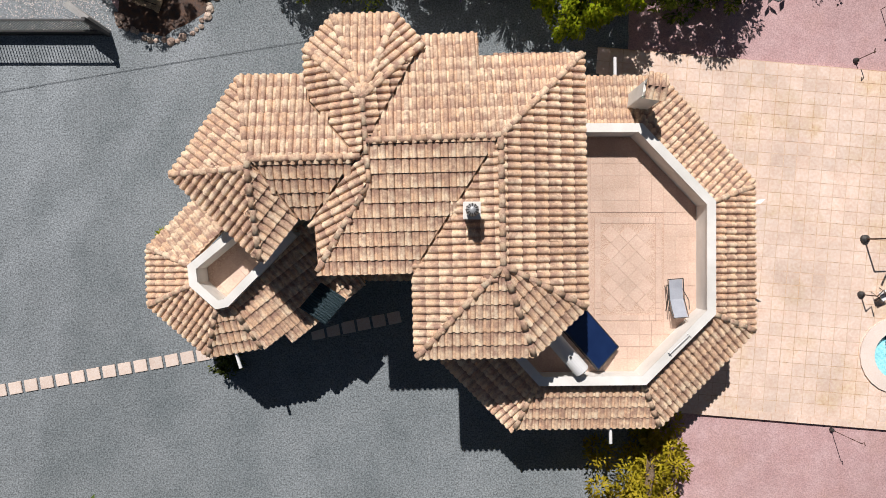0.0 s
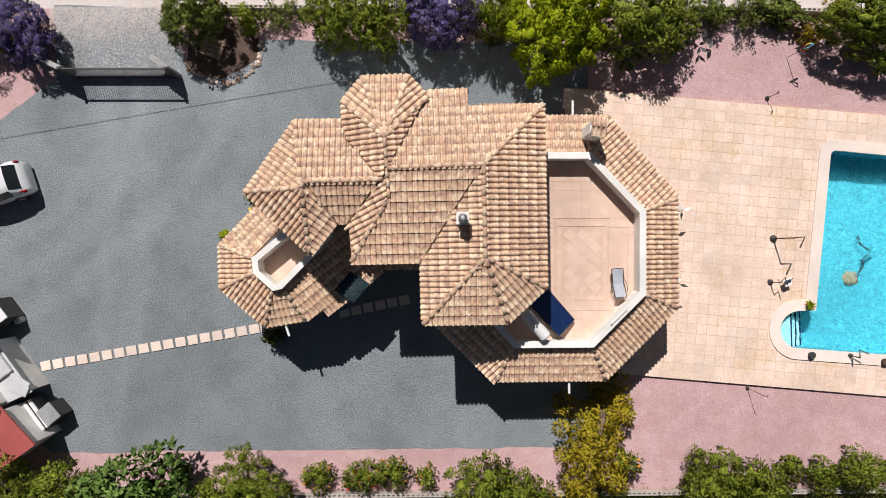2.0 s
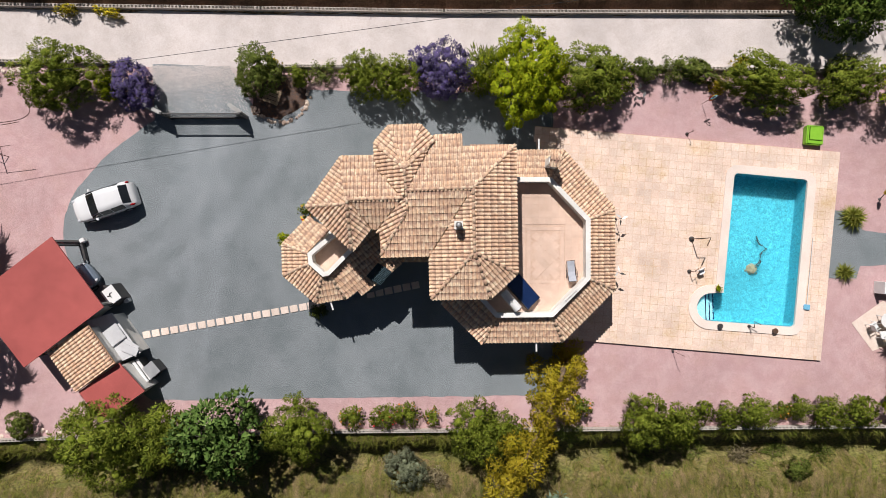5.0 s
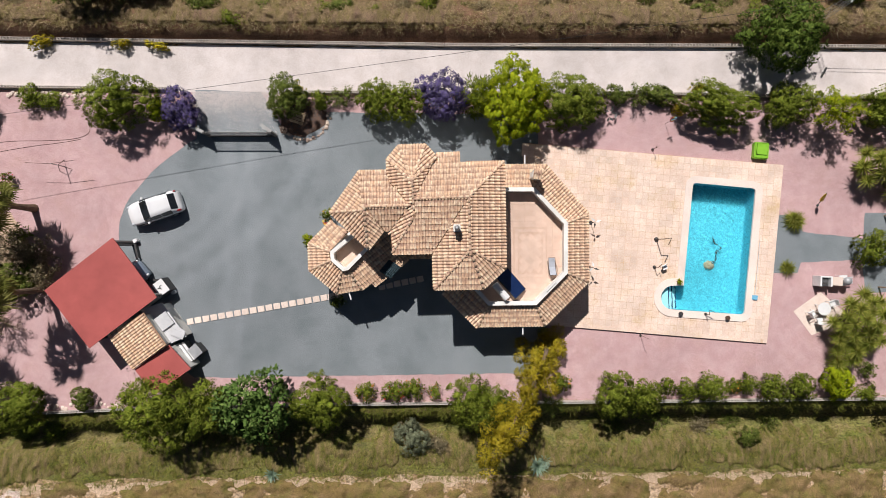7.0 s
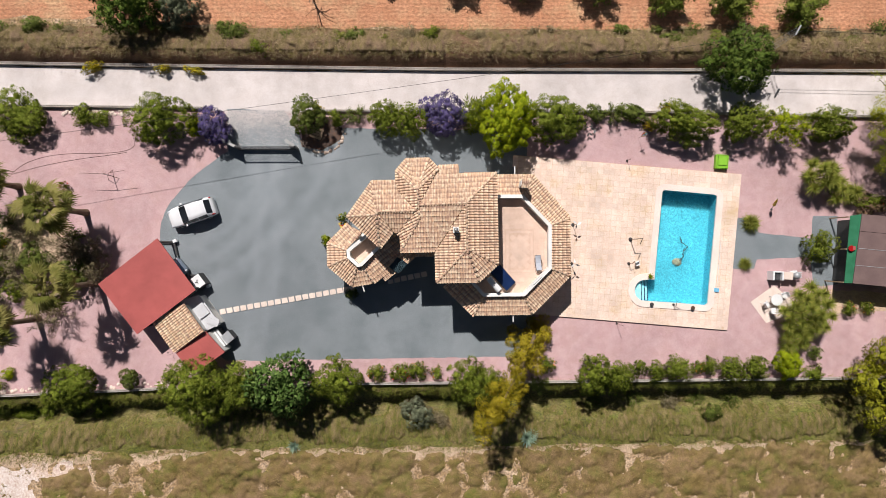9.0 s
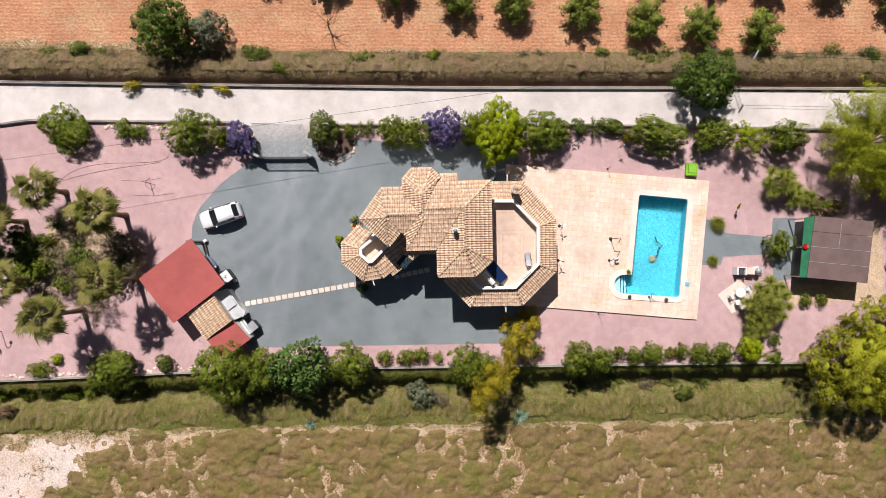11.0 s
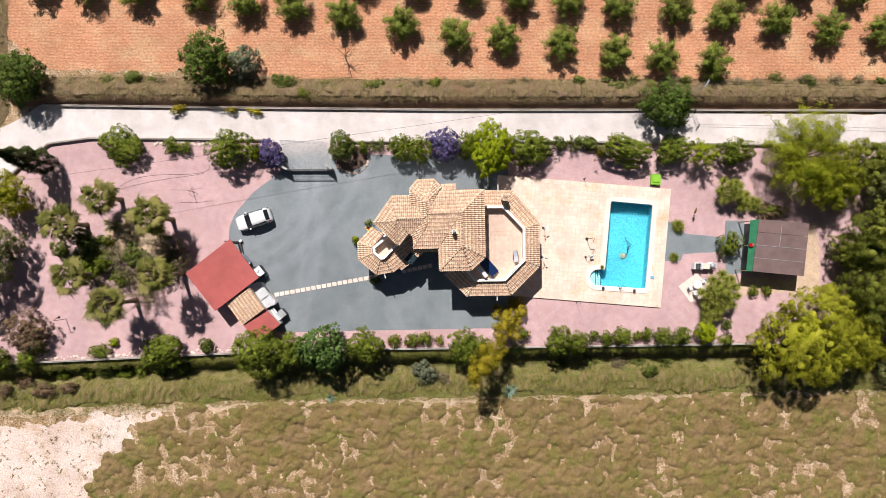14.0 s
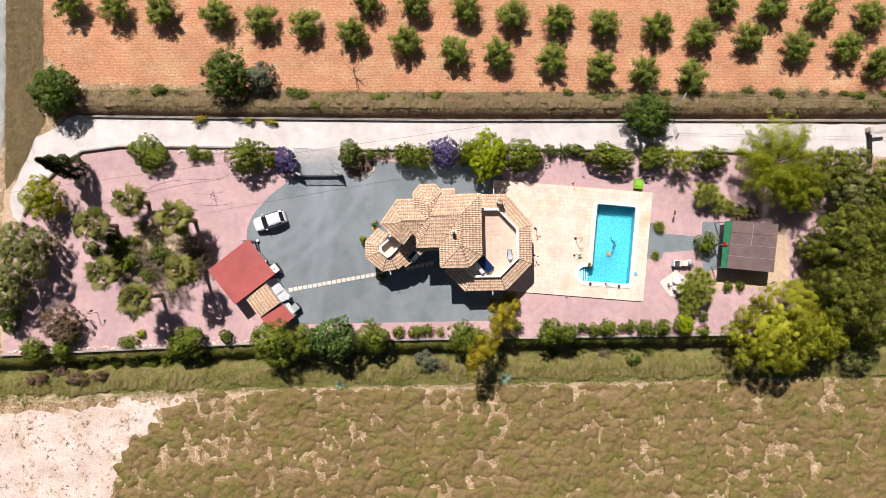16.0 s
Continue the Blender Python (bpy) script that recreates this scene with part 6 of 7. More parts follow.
# ---- paving slabs of the patio ----
bm = bmesh.new()
box(bm, (0, 0, 0), (0.476, 0.476, 0.03))
ME_SLAB = mesh_of(bm, "slab", M_PATIO)
rest = bmesh.new()
ca, sa = math.cos(radians(-4.8)), math.sin(radians(-4.8))
patio_in = inset(PATIO, 0.1)
keep_out = inset(POOL, -0.3)
slab_rng = random.Random(12)
made = 0
for i in range(-4, 46):
    for j in range(-36, 6):
        u, v = i * 0.5, j * 0.5
        x, y = 6.2 + ca * u - sa * v, 7.5 + sa * u + ca * v
        if not inside((x, y), patio_in) or inside((x, y), keep_out) or inside((x, y), PAR):
            continue
        z = 0.188 + slab_rng.uniform(-0.002, 0.002)
        if 8.5 < x < 15.2 and made < 300:
            ob = part("slab", ME_SLAB, None, patio)
            ob.matrix_basis = pose(x, y, z, slab_rng.uniform(-0.3, 0.3), slab_rng.uniform(-0.3, 0.3), -4.8 + slab_rng.uniform(-1.1, 1.1))
            made += 1
        else:
            box(rest, (x, y, z), (0.476, 0.476, 0.03), -4.8 + slab_rng.uniform(-1.1, 1.1))
for (xa, ya), (xb, yb) in zip(PATIO[1:], PATIO[2:]):
    d = Vector((xb - xa, yb - ya))
    ln = d.length
    q = Vector((-d.y, d.x)).normalized() * 0.15
    cnt = int(ln / 0.5)
    for i in range(1 if xb < 20 else 0, cnt):
        p = Vector((xa, ya)) + d * ((i + 0.5) / cnt) - q
        box(rest, (p.x, p.y, 0.196), (ln / cnt - 0.012, 0.3, 0.03), math.degrees(math.atan2(d.y, d.x)))
tagged(part("slabs", rest, M_PATIO_J, patio), kind="stuff")

# ---- plants ----
# kind: leaf colour, radius, height, leaf length and width, lobes, lobe share, tuft radius, cover, lowest share, habit, name, label, category
KINDS = {
    "hedge": ("hedge", 1.8, 2.4, 0.15, 0.06, 22, 0.34, 0.22, 1.0, 0.10, "puff", "bush", "dense rounded green bush in a garden border", "bush"),
    "ball": ("dark", 0.8, 1.3, 0.09, 0.045, 7, 0.55, 0.14, 1.7, 0.05, "puff", "bush", "clipped ball-shaped dark green bush", "bush"),
    "darkshrub": ("dark", 1.6, 2.4, 0.15, 0.06, 16, 0.36, 0.22, 1.2, 0.10, "puff", "shrub", "dark green leafy shrub in a garden border", "shrub"),
    "yellowshrub": ("lime", 0.8, 1.4, 0.12, 0.06, 8, 0.45, 0.16, 1.4, 0.05, "puff", "shrub", "small round yellow-green garden shrub", "shrub"),
    "sparse": ("dark", 1.1, 1.6, 0.14, 0.06, 16, 0.16, 0.16, 0.5, 0.05, "spray", "shrub", "sparse open shrub with few leaves", "shrub"),
    "lilac": ("lilac", 1.7, 3.2, 0.11, 0.06, 18, 0.33, 0.20, 1.4, 0.08, "puff", "flowering_shrub", "shrub covered in purple-blue flowers", "shrub"),
    "reed": ("hedge", 1.4, 2.8, 0.42, 0.05, 14, 0.36, 0.30, 1.5, 0.05, "puff", "shrub", "upright shrub with long narrow green leaves", "shrub"),
    "lime": ("lime", 2.6, 5.4, 0.12, 0.075, 26, 0.30, 0.24, 1.7, 0.16, "puff", "tree", "tall bright lime green tree with clumped foliage", "tree"),
    "limeairy": ("lime", 2.1, 4.2, 0.14, 0.08, 22, 0.14, 0.24, 0.6, 0.45, "spray", "tree", "airy lime green tree with open crown", "tree"),
    "feather": ("feather", 6.0, 6.6, 0.17, 0.042, 110, 0.10, 0.34, 0.34, 0.45, "spray", "tree", "wide tree with fine feathery yellow-green leaves", "tree"),
    "willow": ("willow", 5.0, 6.4, 0.17, 0.07, 60, 0.20, 0.36, 0.85, 0.25, "puff", "tree", "broad bright yellow-green tree with fine foliage", "tree"),
    "olivedark": ("ragged", 3.4, 6.0, 0.17, 0.055, 26, 0.28, 0.30, 1.0, 0.2, "puff", "tree", "dark olive green tree with dense crown", "tree"),
    "conifer": ("acacia", 4.4, 7.6, 0.19, 0.052, 24, 0.29, 0.38, 0.85, 0.14, "puff", "tree", "tall olive green tree with tiers of feathery foliage", "tree"),
    "carob": ("carob", 3.1, 4.8, 0.19, 0.085, 40, 0.26, 0.30, 1.0, 0.14, "puff", "tree", "dense round dark green tree on a bank", "tree"),
    "olivegrey": ("olive", 1.9, 3.4, 0.13, 0.045, 20, 0.32, 0.22, 1.3, 0.2, "puff", "tree", "round grey-green olive tree on a bank", "tree"),
    "greyshrub": ("olive", 1.9, 2.2, 0.13, 0.045, 18, 0.30, 0.22, 1.1, 0.06, "puff", "shrub", "grey-green wild shrub in rough grass", "shrub"),
    "orchard": ("orchard", 2.1, 3.3, 0.18, 0.07, 30, 0.15, 0.27, 0.85, 0.26, "spray", "almond_tree", "small almond tree with open green crown", "tree"),
    "pepper": ("hedge", 3.0, 4.4, 0.2, 0.06, 26, 0.30, 0.32, 1.1, 0.12, "puff", "tree", "spreading green tree with drooping narrow leaves", "tree"),
    "waxy": ("waxy", 2.7, 4.6, 0.30, 0.16, 26, 0.28, 0.34, 1.4, 0.14, "puff", "tree", "tree with large waxy dark green leaves", "tree"),
    "dry": ("dry", 2.2, 3.0, 0.18, 0.05, 16, 0.16, 0.24, 0.4, 0.15, "spray", "shrub", "dry grey-brown twiggy shrub", "shrub"),
    "redshrub": ("red", 2.4, 2.6, 0.17, 0.06, 14, 0.36, 0.26, 1.1, 0.06, "puff", "shrub", "rounded shrub with reddish-brown foliage", "shrub"),
    "broom": ("yellow", 0.9, 0.9, 0.11, 0.055, 9, 0.42, 0.16, 1.1, 0.05, "puff", "flowering_shrub", "low shrub covered in yellow flowers", "shrub"),
    "flower": ("hedge", 0.9, 1.2, 0.13, 0.075, 9, 0.36, 0.15, 0.9, 0.05, "puff", "flowering_shrub", "small green shrub with red and orange flowers", "shrub"),
}


def unit(v):
    return v / np.maximum(np.linalg.norm(v, axis=-1, keepdims=True), 1e-6)


def crown_mesh(kind, rad, high, seed):
    """Lobes round a crown, leaf tufts on the lobes' outsides, leaves round each tuft; or tufts along boughs."""
    col, _, _, ll, lw, lobes, share, tuft, cover, low, habit, *_ = KINDS[kind]
    rg = np.random.default_rng(seed)
    k = np.arange(lobes)
    ang = k * 2.39996 + rg.uniform(-0.35, 0.35, lobes)
    rr = np.sqrt((k + 0.3) / lobes) * (1 - share * 0.8) * rg.uniform(0.86, 1.1, lobes)
    tuft = min(tuft, rad * 0.28)
    if habit == "puff":
        dome = low + (1 - share * 0.6 - low) * np.sqrt(np.clip(1 - 0.8 * rr ** 2, 0.05, 1)) * rg.uniform(0.72, 1.04, lobes)
        under = (k % 4 == 3) & (rr > 0.4)
        dome[under] = low + (dome[under] - low) * 0.5
        rr[under] = np.minimum(rr[under] * 1.12, 1 - share * 0.6)
        c = np.stack([rr * np.cos(ang) * rad, rr * np.sin(ang) * rad, dome * high], axis=1)
        size = share * rg.uniform(0.72, 1.28, lobes)
        s3 = np.stack([size * rad, size * rad, size * min(rad * 0.9, high * 0.7)], axis=1)
        # a broad heart that closes the crown from within
        c = np.concatenate([c, [[0, 0, (low + 0.34) * high]]])
        s3 = np.concatenate([s3, [[rad * 0.76, rad * 0.76, high * 0.38]]])
        area = s3[:, 0] * s3[:, 2] * 9.0
        count = int(area.sum() * 0.72 / (math.pi * tuft ** 2) * 1.25)
        which = rg.choice(len(c), count, p=area / area.sum())
        d = rg.normal(size=(count, 3))
        d[:, 2] = d[:, 2] * 0.85 + 0.35
        d = unit(d)
        at = c[which] + s3[which] * d * rg.uniform(0.86, 1.05, count)[:, None]
        deep = np.ones(count, bool)
        for i in range(len(c)):
            deep &= (((at - c[i]) / s3[i]) ** 2).sum(axis=1) > 0.6
        at, d = at[deep], d[deep]
        limbs = c
    else:
        el = np.clip(1.25 - 1.15 * rr / (1 - share * 0.8), 0.02, 1.3) + rg.uniform(-0.12, 0.12, lobes)
        tip = np.stack([np.cos(ang) * np.cos(el) * rad, np.sin(ang) * np.cos(el) * rad, (low + (1 - low) * np.sin(np.clip(el, 0, 1.5))) * high], axis=1) * rg.uniform(0.72, 1.06, (lobes, 1))
        foot = np.array([0, 0, low * high * 0.85])
        n = max(3, int(rad * 0.9 / (tuft * 0.8)))
        along = np.tile(np.linspace(0.34, 1.0, n), lobes) + rg.uniform(-0.06, 0.06, n * lobes)
        far = np.repeat(tip, n, axis=0)
        bow = far - foot
        at = foot + bow * along[:, None]
        at[:, 2] += np.sin(np.pi * along) * 0.10 * high
        at += rg.normal(size=at.shape) * rad * share * np.array([0.6, 0.6, 0.4]) * (1.2 - along[:, None] * 0.7)
        d = unit(unit(bow) * 0.6 + np.array([0, 0, 0.55]) + rg.normal(size=at.shape) * 0.25)
        limbs = tip
    per = max(4, int(cover * math.pi * tuft ** 2 / (0.5 * ll * lw)))
    i = np.repeat(np.arange(len(at)), per)
    e = unit(rg.normal(size=(len(i), 3)) + d[i] * 0.45)
    grow = rg.uniform(0.65, 1.3, len(at))[i]
    pos = at[i] + e * (tuft * grow * rg.uniform(0.15, 0.85, len(i)) ** 0.6)[:, None]
    pos[:, 2] = np.maximum(pos[:, 2], 0.04)
    nor = unit(d[i] * 0.55 + e * 0.75 + rg.normal(size=e.shape) * 0.16)
    axis = e * 0.8 + d[i] * 0.2 + rg.normal(size=e.shape) * 0.45
    if kind == "reed":
        axis[:, 2] = np.abs(axis[:, 2]) + 0.9
    if kind == "pepper":
        axis[:, 2] -= 0.5
    quads = leaves(rg, pos, axis, ll, lw, nor)
    if habit == "puff":
        # inner foliage that no light passes
        u, v = np.meshgrid(np.arange(9), np.arange(6), indexing="ij")
        ring_ = [np.stack([np.cos((u + a) * math.tau / 9) * np.sin((v + b) * math.pi / 6), np.sin((u + a) * math.tau / 9) * np.sin((v + b) * math.pi / 6), np.cos((v + b) * math.pi / 6)], axis=-1).reshape(-1, 3) for a, b in ((0, 0), (1, 0), (1, 1), (0, 1))]
        shell = np.stack(ring_, axis=1)
        for cc, ss in zip(c, s3):
            q = cc + shell * ss * (0.52 if ss[0] > rad * 0.7 else 0.32)
            q[..., 2] = np.maximum(q[..., 2], 0.03)
            quads = np.concatenate([quads, q])
            nor = np.concatenate([nor, unit(shell.mean(axis=1))])
    return quads_mesh("crown", quads, M_LEAF[col], nor), limbs


def trunk_mesh(kind, centres, rad, high):
    bm = bmesh.new()
    fork = high * max(0.12, KINDS[kind][9])
    r = 0.026 * high + 0.02
    tube(bm, [(0, 0, 0), (0.03, 0.02, fork * 0.6), (0, 0, fork)], [r * 1.25, r, r * 0.8], 8)
    for c in centres[:: max(1, len(centres) // 16)]:
        m = Vector((c[0] * 0.45, c[1] * 0.45, fork + (c[2] - fork) * 0.45))
        tube(bm, [(0, 0, fork * 0.9), m, tuple(c)], [r * 0.5, r * 0.3, r * 0.1], 5)
    return mesh_of(bm, "trunk", M_BARK)


VARIANTS = {}
SIZES = (0.5, 0.8, 1.2, 1.8, 2.6, 3.6, 5.0, 6.4)
plant_rng = random.Random(21)


def plant(kind, x, y, rx, ry, h):
    """A bush or a tree of that kind, rx and ry wide and h high."""
    spec = KINDS[kind]
    size = min(SIZES, key=lambda v: abs(math.log(v / math.sqrt(rx * ry))))
    tall = spec[2] / spec[1] * size
    if (kind, size) not in VARIANTS:
        VARIANTS[kind, size] = []
        for k in range(3 if kind in ("hedge", "orchard") else 2):
            me, cen = crown_mesh(kind, size, tall, len(VARIANTS) * 10 + k)
            VARIANTS[kind, size].append((me, trunk_mesh(kind, cen, size, tall)))
    me, tr = plant_rng.choice(VARIANTS[kind, size])
    t = thing(spec[11], spec[12], spec[13], pose(x, y, float(slope_foot(x, y)) if y < -11 else 0.0), "orchard trees" if kind == "orchard" else "")
    rz = plant_rng.uniform(0, 360)
    sc = Matrix.Diagonal((rx / size, ry / size, h / tall, 1))
    for nm, data in (("trunk", tr), ("crown", me)):
        ob = part(nm, data, None, t)
        ob.matrix_basis = sc @ pose(0, 0, 0, 0, 0, rz)
    if kind == "flower":
        rg = np.random.default_rng(int(abs(x * 7 + y * 3)))
        d = rg.normal(size=(16, 3))
        d[:, 2] = np.abs(d[:, 2])
        d /= np.linalg.norm(d, axis=1, keepdims=True)
        pos = d * np.array([rx * 0.85, ry * 0.85, h * 0.6]) + np.array([0, 0, h * 0.4])
        part("blossom", quads_mesh("blossom", leaves(rg, pos, d + rg.normal(size=(16, 3)) * 0.4, 0.14, 0.12), M_FLOWER_R if int(x) % 2 else M_FLOWER_O), None, t, "red and orange blossoms")
    return t


plant('hedge', -36.7, 11.1, 3.08, 1.82, 2.2)
plant('hedge', -31.4, 11.2, 0.92, 0.85, 1.1)
plant('hedge', -30.0, 11.0, 0.78, 0.71, 0.9)
plant('hedge', -24.2, 10.6, 2.77, 2.28, 3.6)
plant('yellowshrub', -21.6, 10.2, 0.84, 0.84, 1.8)
plant('lilac', -19.8, 10.2, 1.39, 1.81, 2.6)
plant('darkshrub', -11.8, 10.9, 1.74, 1.53, 2.8)
plant('hedge', -9.4, 10.9, 0.71, 0.63, 1.2)
plant('sparse', -7.8, 11.2, 1.27, 0.98, 1.6)
plant('hedge', -5.1, 10.7, 1.67, 1.46, 2.6)
plant('hedge', -3.0, 10.5, 1.39, 1.46, 2.7)
plant('lilac', -0.3, 11.0, 1.95, 1.86, 3.3)
plant('reed', 2.4, 11.0, 1.39, 1.39, 2.8)
plant('lime', 5.0, 10.4, 2.5, 3.3, 4.6)
plant('hedge', 9.1, 10.5, 2.4, 1.95, 3.0)
plant('hedge', 10.9, 10.7, 1.2, 1.3, 2.3)
plant('sparse', 14.6, 11.3, 1.40, 0.98, 2.0)
plant('darkshrub', 16.4, 11.3, 1.5, 0.6, 1.1)
plant('darkshrub', 13.0, 11.4, 0.9, 0.6, 1.1)
plant('broom', 17.9, 10.4, 0.6, 0.6, 1.0)
plant('hedge', 20.5, 10.3, 3.2, 1.75, 3.0)
plant('hedge', 25.8, 10.3, 2.3, 1.4, 2.6)
plant('limeairy', 28.8, 9.8, 2.06, 1.79, 4.2)
plant('hedge', 32.6, 10.1, 2.22, 1.53, 3.0)
plant('feather', 39.8, 9.4, 5.93, 5.26, 6.6)
plant('conifer', 48.2, 8.2, 3.3, 3.3, 5.5)
plant('sparse', -37.9, 10.3, 0.56, 0.56, 1.4)
plant('willow', -48.8, 5.5, 2.61, 2.61, 4.5)
plant('olivedark', -50.4, -0.9, 3.25, 3.80, 6.0)
plant('darkshrub', -53.9, -8.9, 1.53, 2.09, 3.0)
plant('redshrub', -47.6, -9.8, 2.65, 2.37, 2.6)
plant('hedge', -51.3, -13.2, 1.68, 1.40, 1.8)
plant('hedge', -47.8, -13.1, 1.27, 1.12, 1.6)
plant('hedge', -39.9, -12.3, 1.27, 0.78, 1.0)
plant('yellowshrub', -38.3, -11.3, 0.64, 0.50, 0.7)
plant('hedge', -32.2, -12.2, 2.79, 2.03, 2.4)
plant('ball', -27.6, -11.6, 0.78, 0.78, 1.3)
plant('dry', -37.7, -1.5, 2.23, 1.95, 2.6)
plant('darkshrub', -40.4, -0.6, 1.40, 1.54, 2.2)
plant('dry', -32.5, -0.5, 2.50, 1.80, 3.2)
plant('hedge', -41.1, -2.7, 1.68, 1.68, 1.8)
plant('dry', -36.0, -3.3, 1.81, 1.81, 2.6)
plant('sparse', -38.1, 2.2, 1.26, 1.12, 2.2)
plant('dry', -34.0, -5.8, 2.36, 2.08, 3.4)
plant('pepper', -20.9, -12.2, 3.02, 2.88, 4.6)
plant('pepper', -17.7, -12.0, 1.80, 2.07, 3.6)
plant('waxy', -13.9, -11.8, 2.61, 2.88, 4.6)
plant('hedge', -9.3, -11.7, 2.36, 2.01, 3.4)
plant('flower', -6.0, -11.2, 0.92, 0.78, 1.1)
plant('flower', -3.9, -11.2, 1.13, 0.92, 1.2)
plant('flower', -2.4, -11.0, 0.92, 0.85, 1.2)
plant('flower', -0.8, -11.2, 0.57, 0.57, 0.9)
plant('hedge', 2.2, -11.7, 1.94, 1.94, 3.2)
plant('hedge', 4.1, -12.0, 1.26, 1.53, 2.6)
plant('flower', 8.8, -10.5, 0.77, 0.84, 1.5)
plant('sparse', 8.1, -12.2, 0.99, 0.99, 1.2)
plant('hedge', 12.8, -11.2, 1.39, 1.88, 3.0)
plant('hedge', 14.8, -11.4, 1.32, 1.53, 2.6)
plant('hedge', 16.9, -10.8, 0.57, 0.57, 1.0)
plant('hedge', 18.4, -11.1, 0.78, 0.78, 1.3)
plant('hedge', 20.2, -10.9, 1.34, 1.05, 1.6)
plant('flower', 22.1, -10.8, 0.64, 0.64, 1.0)
plant('hedge', 23.0, -10.6, 0.63, 0.78, 1.3)
plant('hedge', 24.7, -10.8, 1.12, 1.05, 1.7)
plant('hedge', 26.8, -10.8, 1.19, 1.05, 1.7)
plant('lime', 29.6, -10.4, 1.33, 1.19, 2.0)
plant('darkshrub', 32.3, -9.6, 0.57, 0.57, 1.0)
plant('willow', 39.4, -10.3, 6.20, 4.86, 6.6)
plant('willow', 44.8, -11.3, 3.40, 3.26, 5.6)
plant('conifer', 47.5, 0.3, 4.15, 4.02, 7.5)
plant('conifer', 47.6, -6.1, 4.33, 4.00, 8.0)
plant('conifer', 50.7, -3.1, 2.69, 4.03, 7.0)
plant('olivedark', 49.5, 5.7, 3.05, 2.71, 6.0)
plant('olivedark', 51.6, -14.2, 2.62, 2.34, 4.0)
plant('conifer', 45.1, -1.1, 1.64, 2.73, 5.0)
plant('hedge', 32.4, -0.4, 1.12, 1.54, 2.0)
plant('flower', 37.4, 3.6, 2.12, 0.71, 1.0)
plant('redshrub', 36.7, 3.3, 1.5, 0.5, 0.8)
plant('redshrub', 38.4, 3.3, 1.1, 0.5, 0.8)
plant('flower', 35.3, -5.7, 0.64, 0.71, 1.0)
plant('flower', 36.9, -5.7, 0.64, 0.64, 1.0)
plant('carob', -47.5, 18.6, 3.09, 2.75, 4.5)
plant('carob', -26.5, 20.5, 3.09, 2.95, 4.6)
plant('olivegrey', -22.6, 20.3, 1.80, 2.01, 3.4)
plant('carob', 24.8, 15.2, 3.1, 2.7, 4.6)
plant('greyshrub', -2.5, -15.2, 1.68, 1.33, 1.8)
plant('darkshrub', 23.9, -15.1, 0.85, 0.71, 1.2)
plant('hedge', 32.2, -11.4, 0.85, 0.64, 0.8)
plant('orchard', -40.8, 29.2, 2.1, 2.1, 3.3)
plant('orchard', -35.2, 28.7, 2.1, 2.1, 3.3)
plant('orchard', -28.3, 28.3, 2.1, 2.1, 3.3)
plant('orchard', -22.6, 27.5, 2.1, 2.1, 3.3)
plant('orchard', -17.2, 27.0, 2.1, 2.1, 3.3)
plant('orchard', -11.5, 25.8, 2.1, 2.1, 3.3)
plant('orchard', -4.9, 24.7, 2.1, 2.1, 3.3)
plant('orchard', 1.2, 23.7, 2.1, 2.1, 3.3)
plant('orchard', 6.5, 23.2, 2.1, 2.1, 3.3)
plant('orchard', 13.2, 22.5, 2.1, 2.1, 3.3)
plant('orchard', 19.2, 21.5, 2.1, 2.1, 3.3)
plant('orchard', 24.7, 20.9, 2.1, 2.1, 3.3)
plant('orchard', 30.6, 20.5, 2.1, 2.1, 3.3)
plant('orchard', -3.7, 29.5, 2.1, 2.1, 3.3)
plant('orchard', 2.6, 28.9, 2.1, 2.1, 3.3)
plant('orchard', 8.3, 28.1, 2.1, 2.1, 3.3)
plant('orchard', 14.1, 27.5, 2.1, 2.1, 3.3)
plant('orchard', 19.7, 27.0, 2.1, 2.1, 3.3)
plant('orchard', 26.3, 26.4, 2.1, 2.1, 3.3)
plant('orchard', 31.7, 25.7, 2.1, 2.1, 3.3)
plant('orchard', 37.8, 25.2, 2.1, 2.1, 3.3)
plant('orchard', 43.7, 24.1, 2.1, 2.1, 3.3)
plant('orchard', 49.9, 23.9, 2.1, 2.1, 3.3)
plant('orchard', 34.5, 29.7, 2.1, 2.1, 3.3)
plant('orchard', 40.7, 29.3, 2.1, 2.1, 3.3)
plant('orchard', 46.6, 28.6, 2.1, 2.1, 3.3)
plant('orchard', 52.8, 27.9, 2.1, 2.1, 3.3)
plant('orchard', 53.9, 21.9, 2.1, 2.1, 3.3)
plant('orchard', -9.6, 30.3, 2.1, 2.1, 3.3)
plant('orchard', -46.3, 29.6, 2.1, 2.1, 3.3)
plant('darkshrub', -41.7, 0.8, 1.28, 1.14, 2.0)
plant('dry', -39.6, -4.8, 1.71, 1.42, 2.2)
plant('darkshrub', -35.4, -1.3, 1.57, 1.42, 2.0)
plant('dry', -36.3, 1.1, 1.42, 1.28, 2.4)
plant('hedge', -39.4, -1.7, 1.85, 1.42, 1.6)
plant('darkshrub', -32.2, -2.8, 1.42, 1.71, 2.4)
plant('dry', -30.7, -0.7, 1.42, 1.71, 2.6)
plant('darkshrub', -44.0, -0.6, 1.00, 1.00, 1.6)
plant('flower', -8.9, 2.2, 0.45, 0.50, 1.5)
plant('yellowshrub', -10.4, 0.3, 0.40, 0.45, 1.2)
plant('darkshrub', -8.2, -4.3, 0.50, 0.45, 1.2)
plant('darkshrub', -39.2, 0.2, 0.71, 0.83, 1.5)
plant('hedge', -38.9, -2.2, 0.94, 0.94, 1.8)
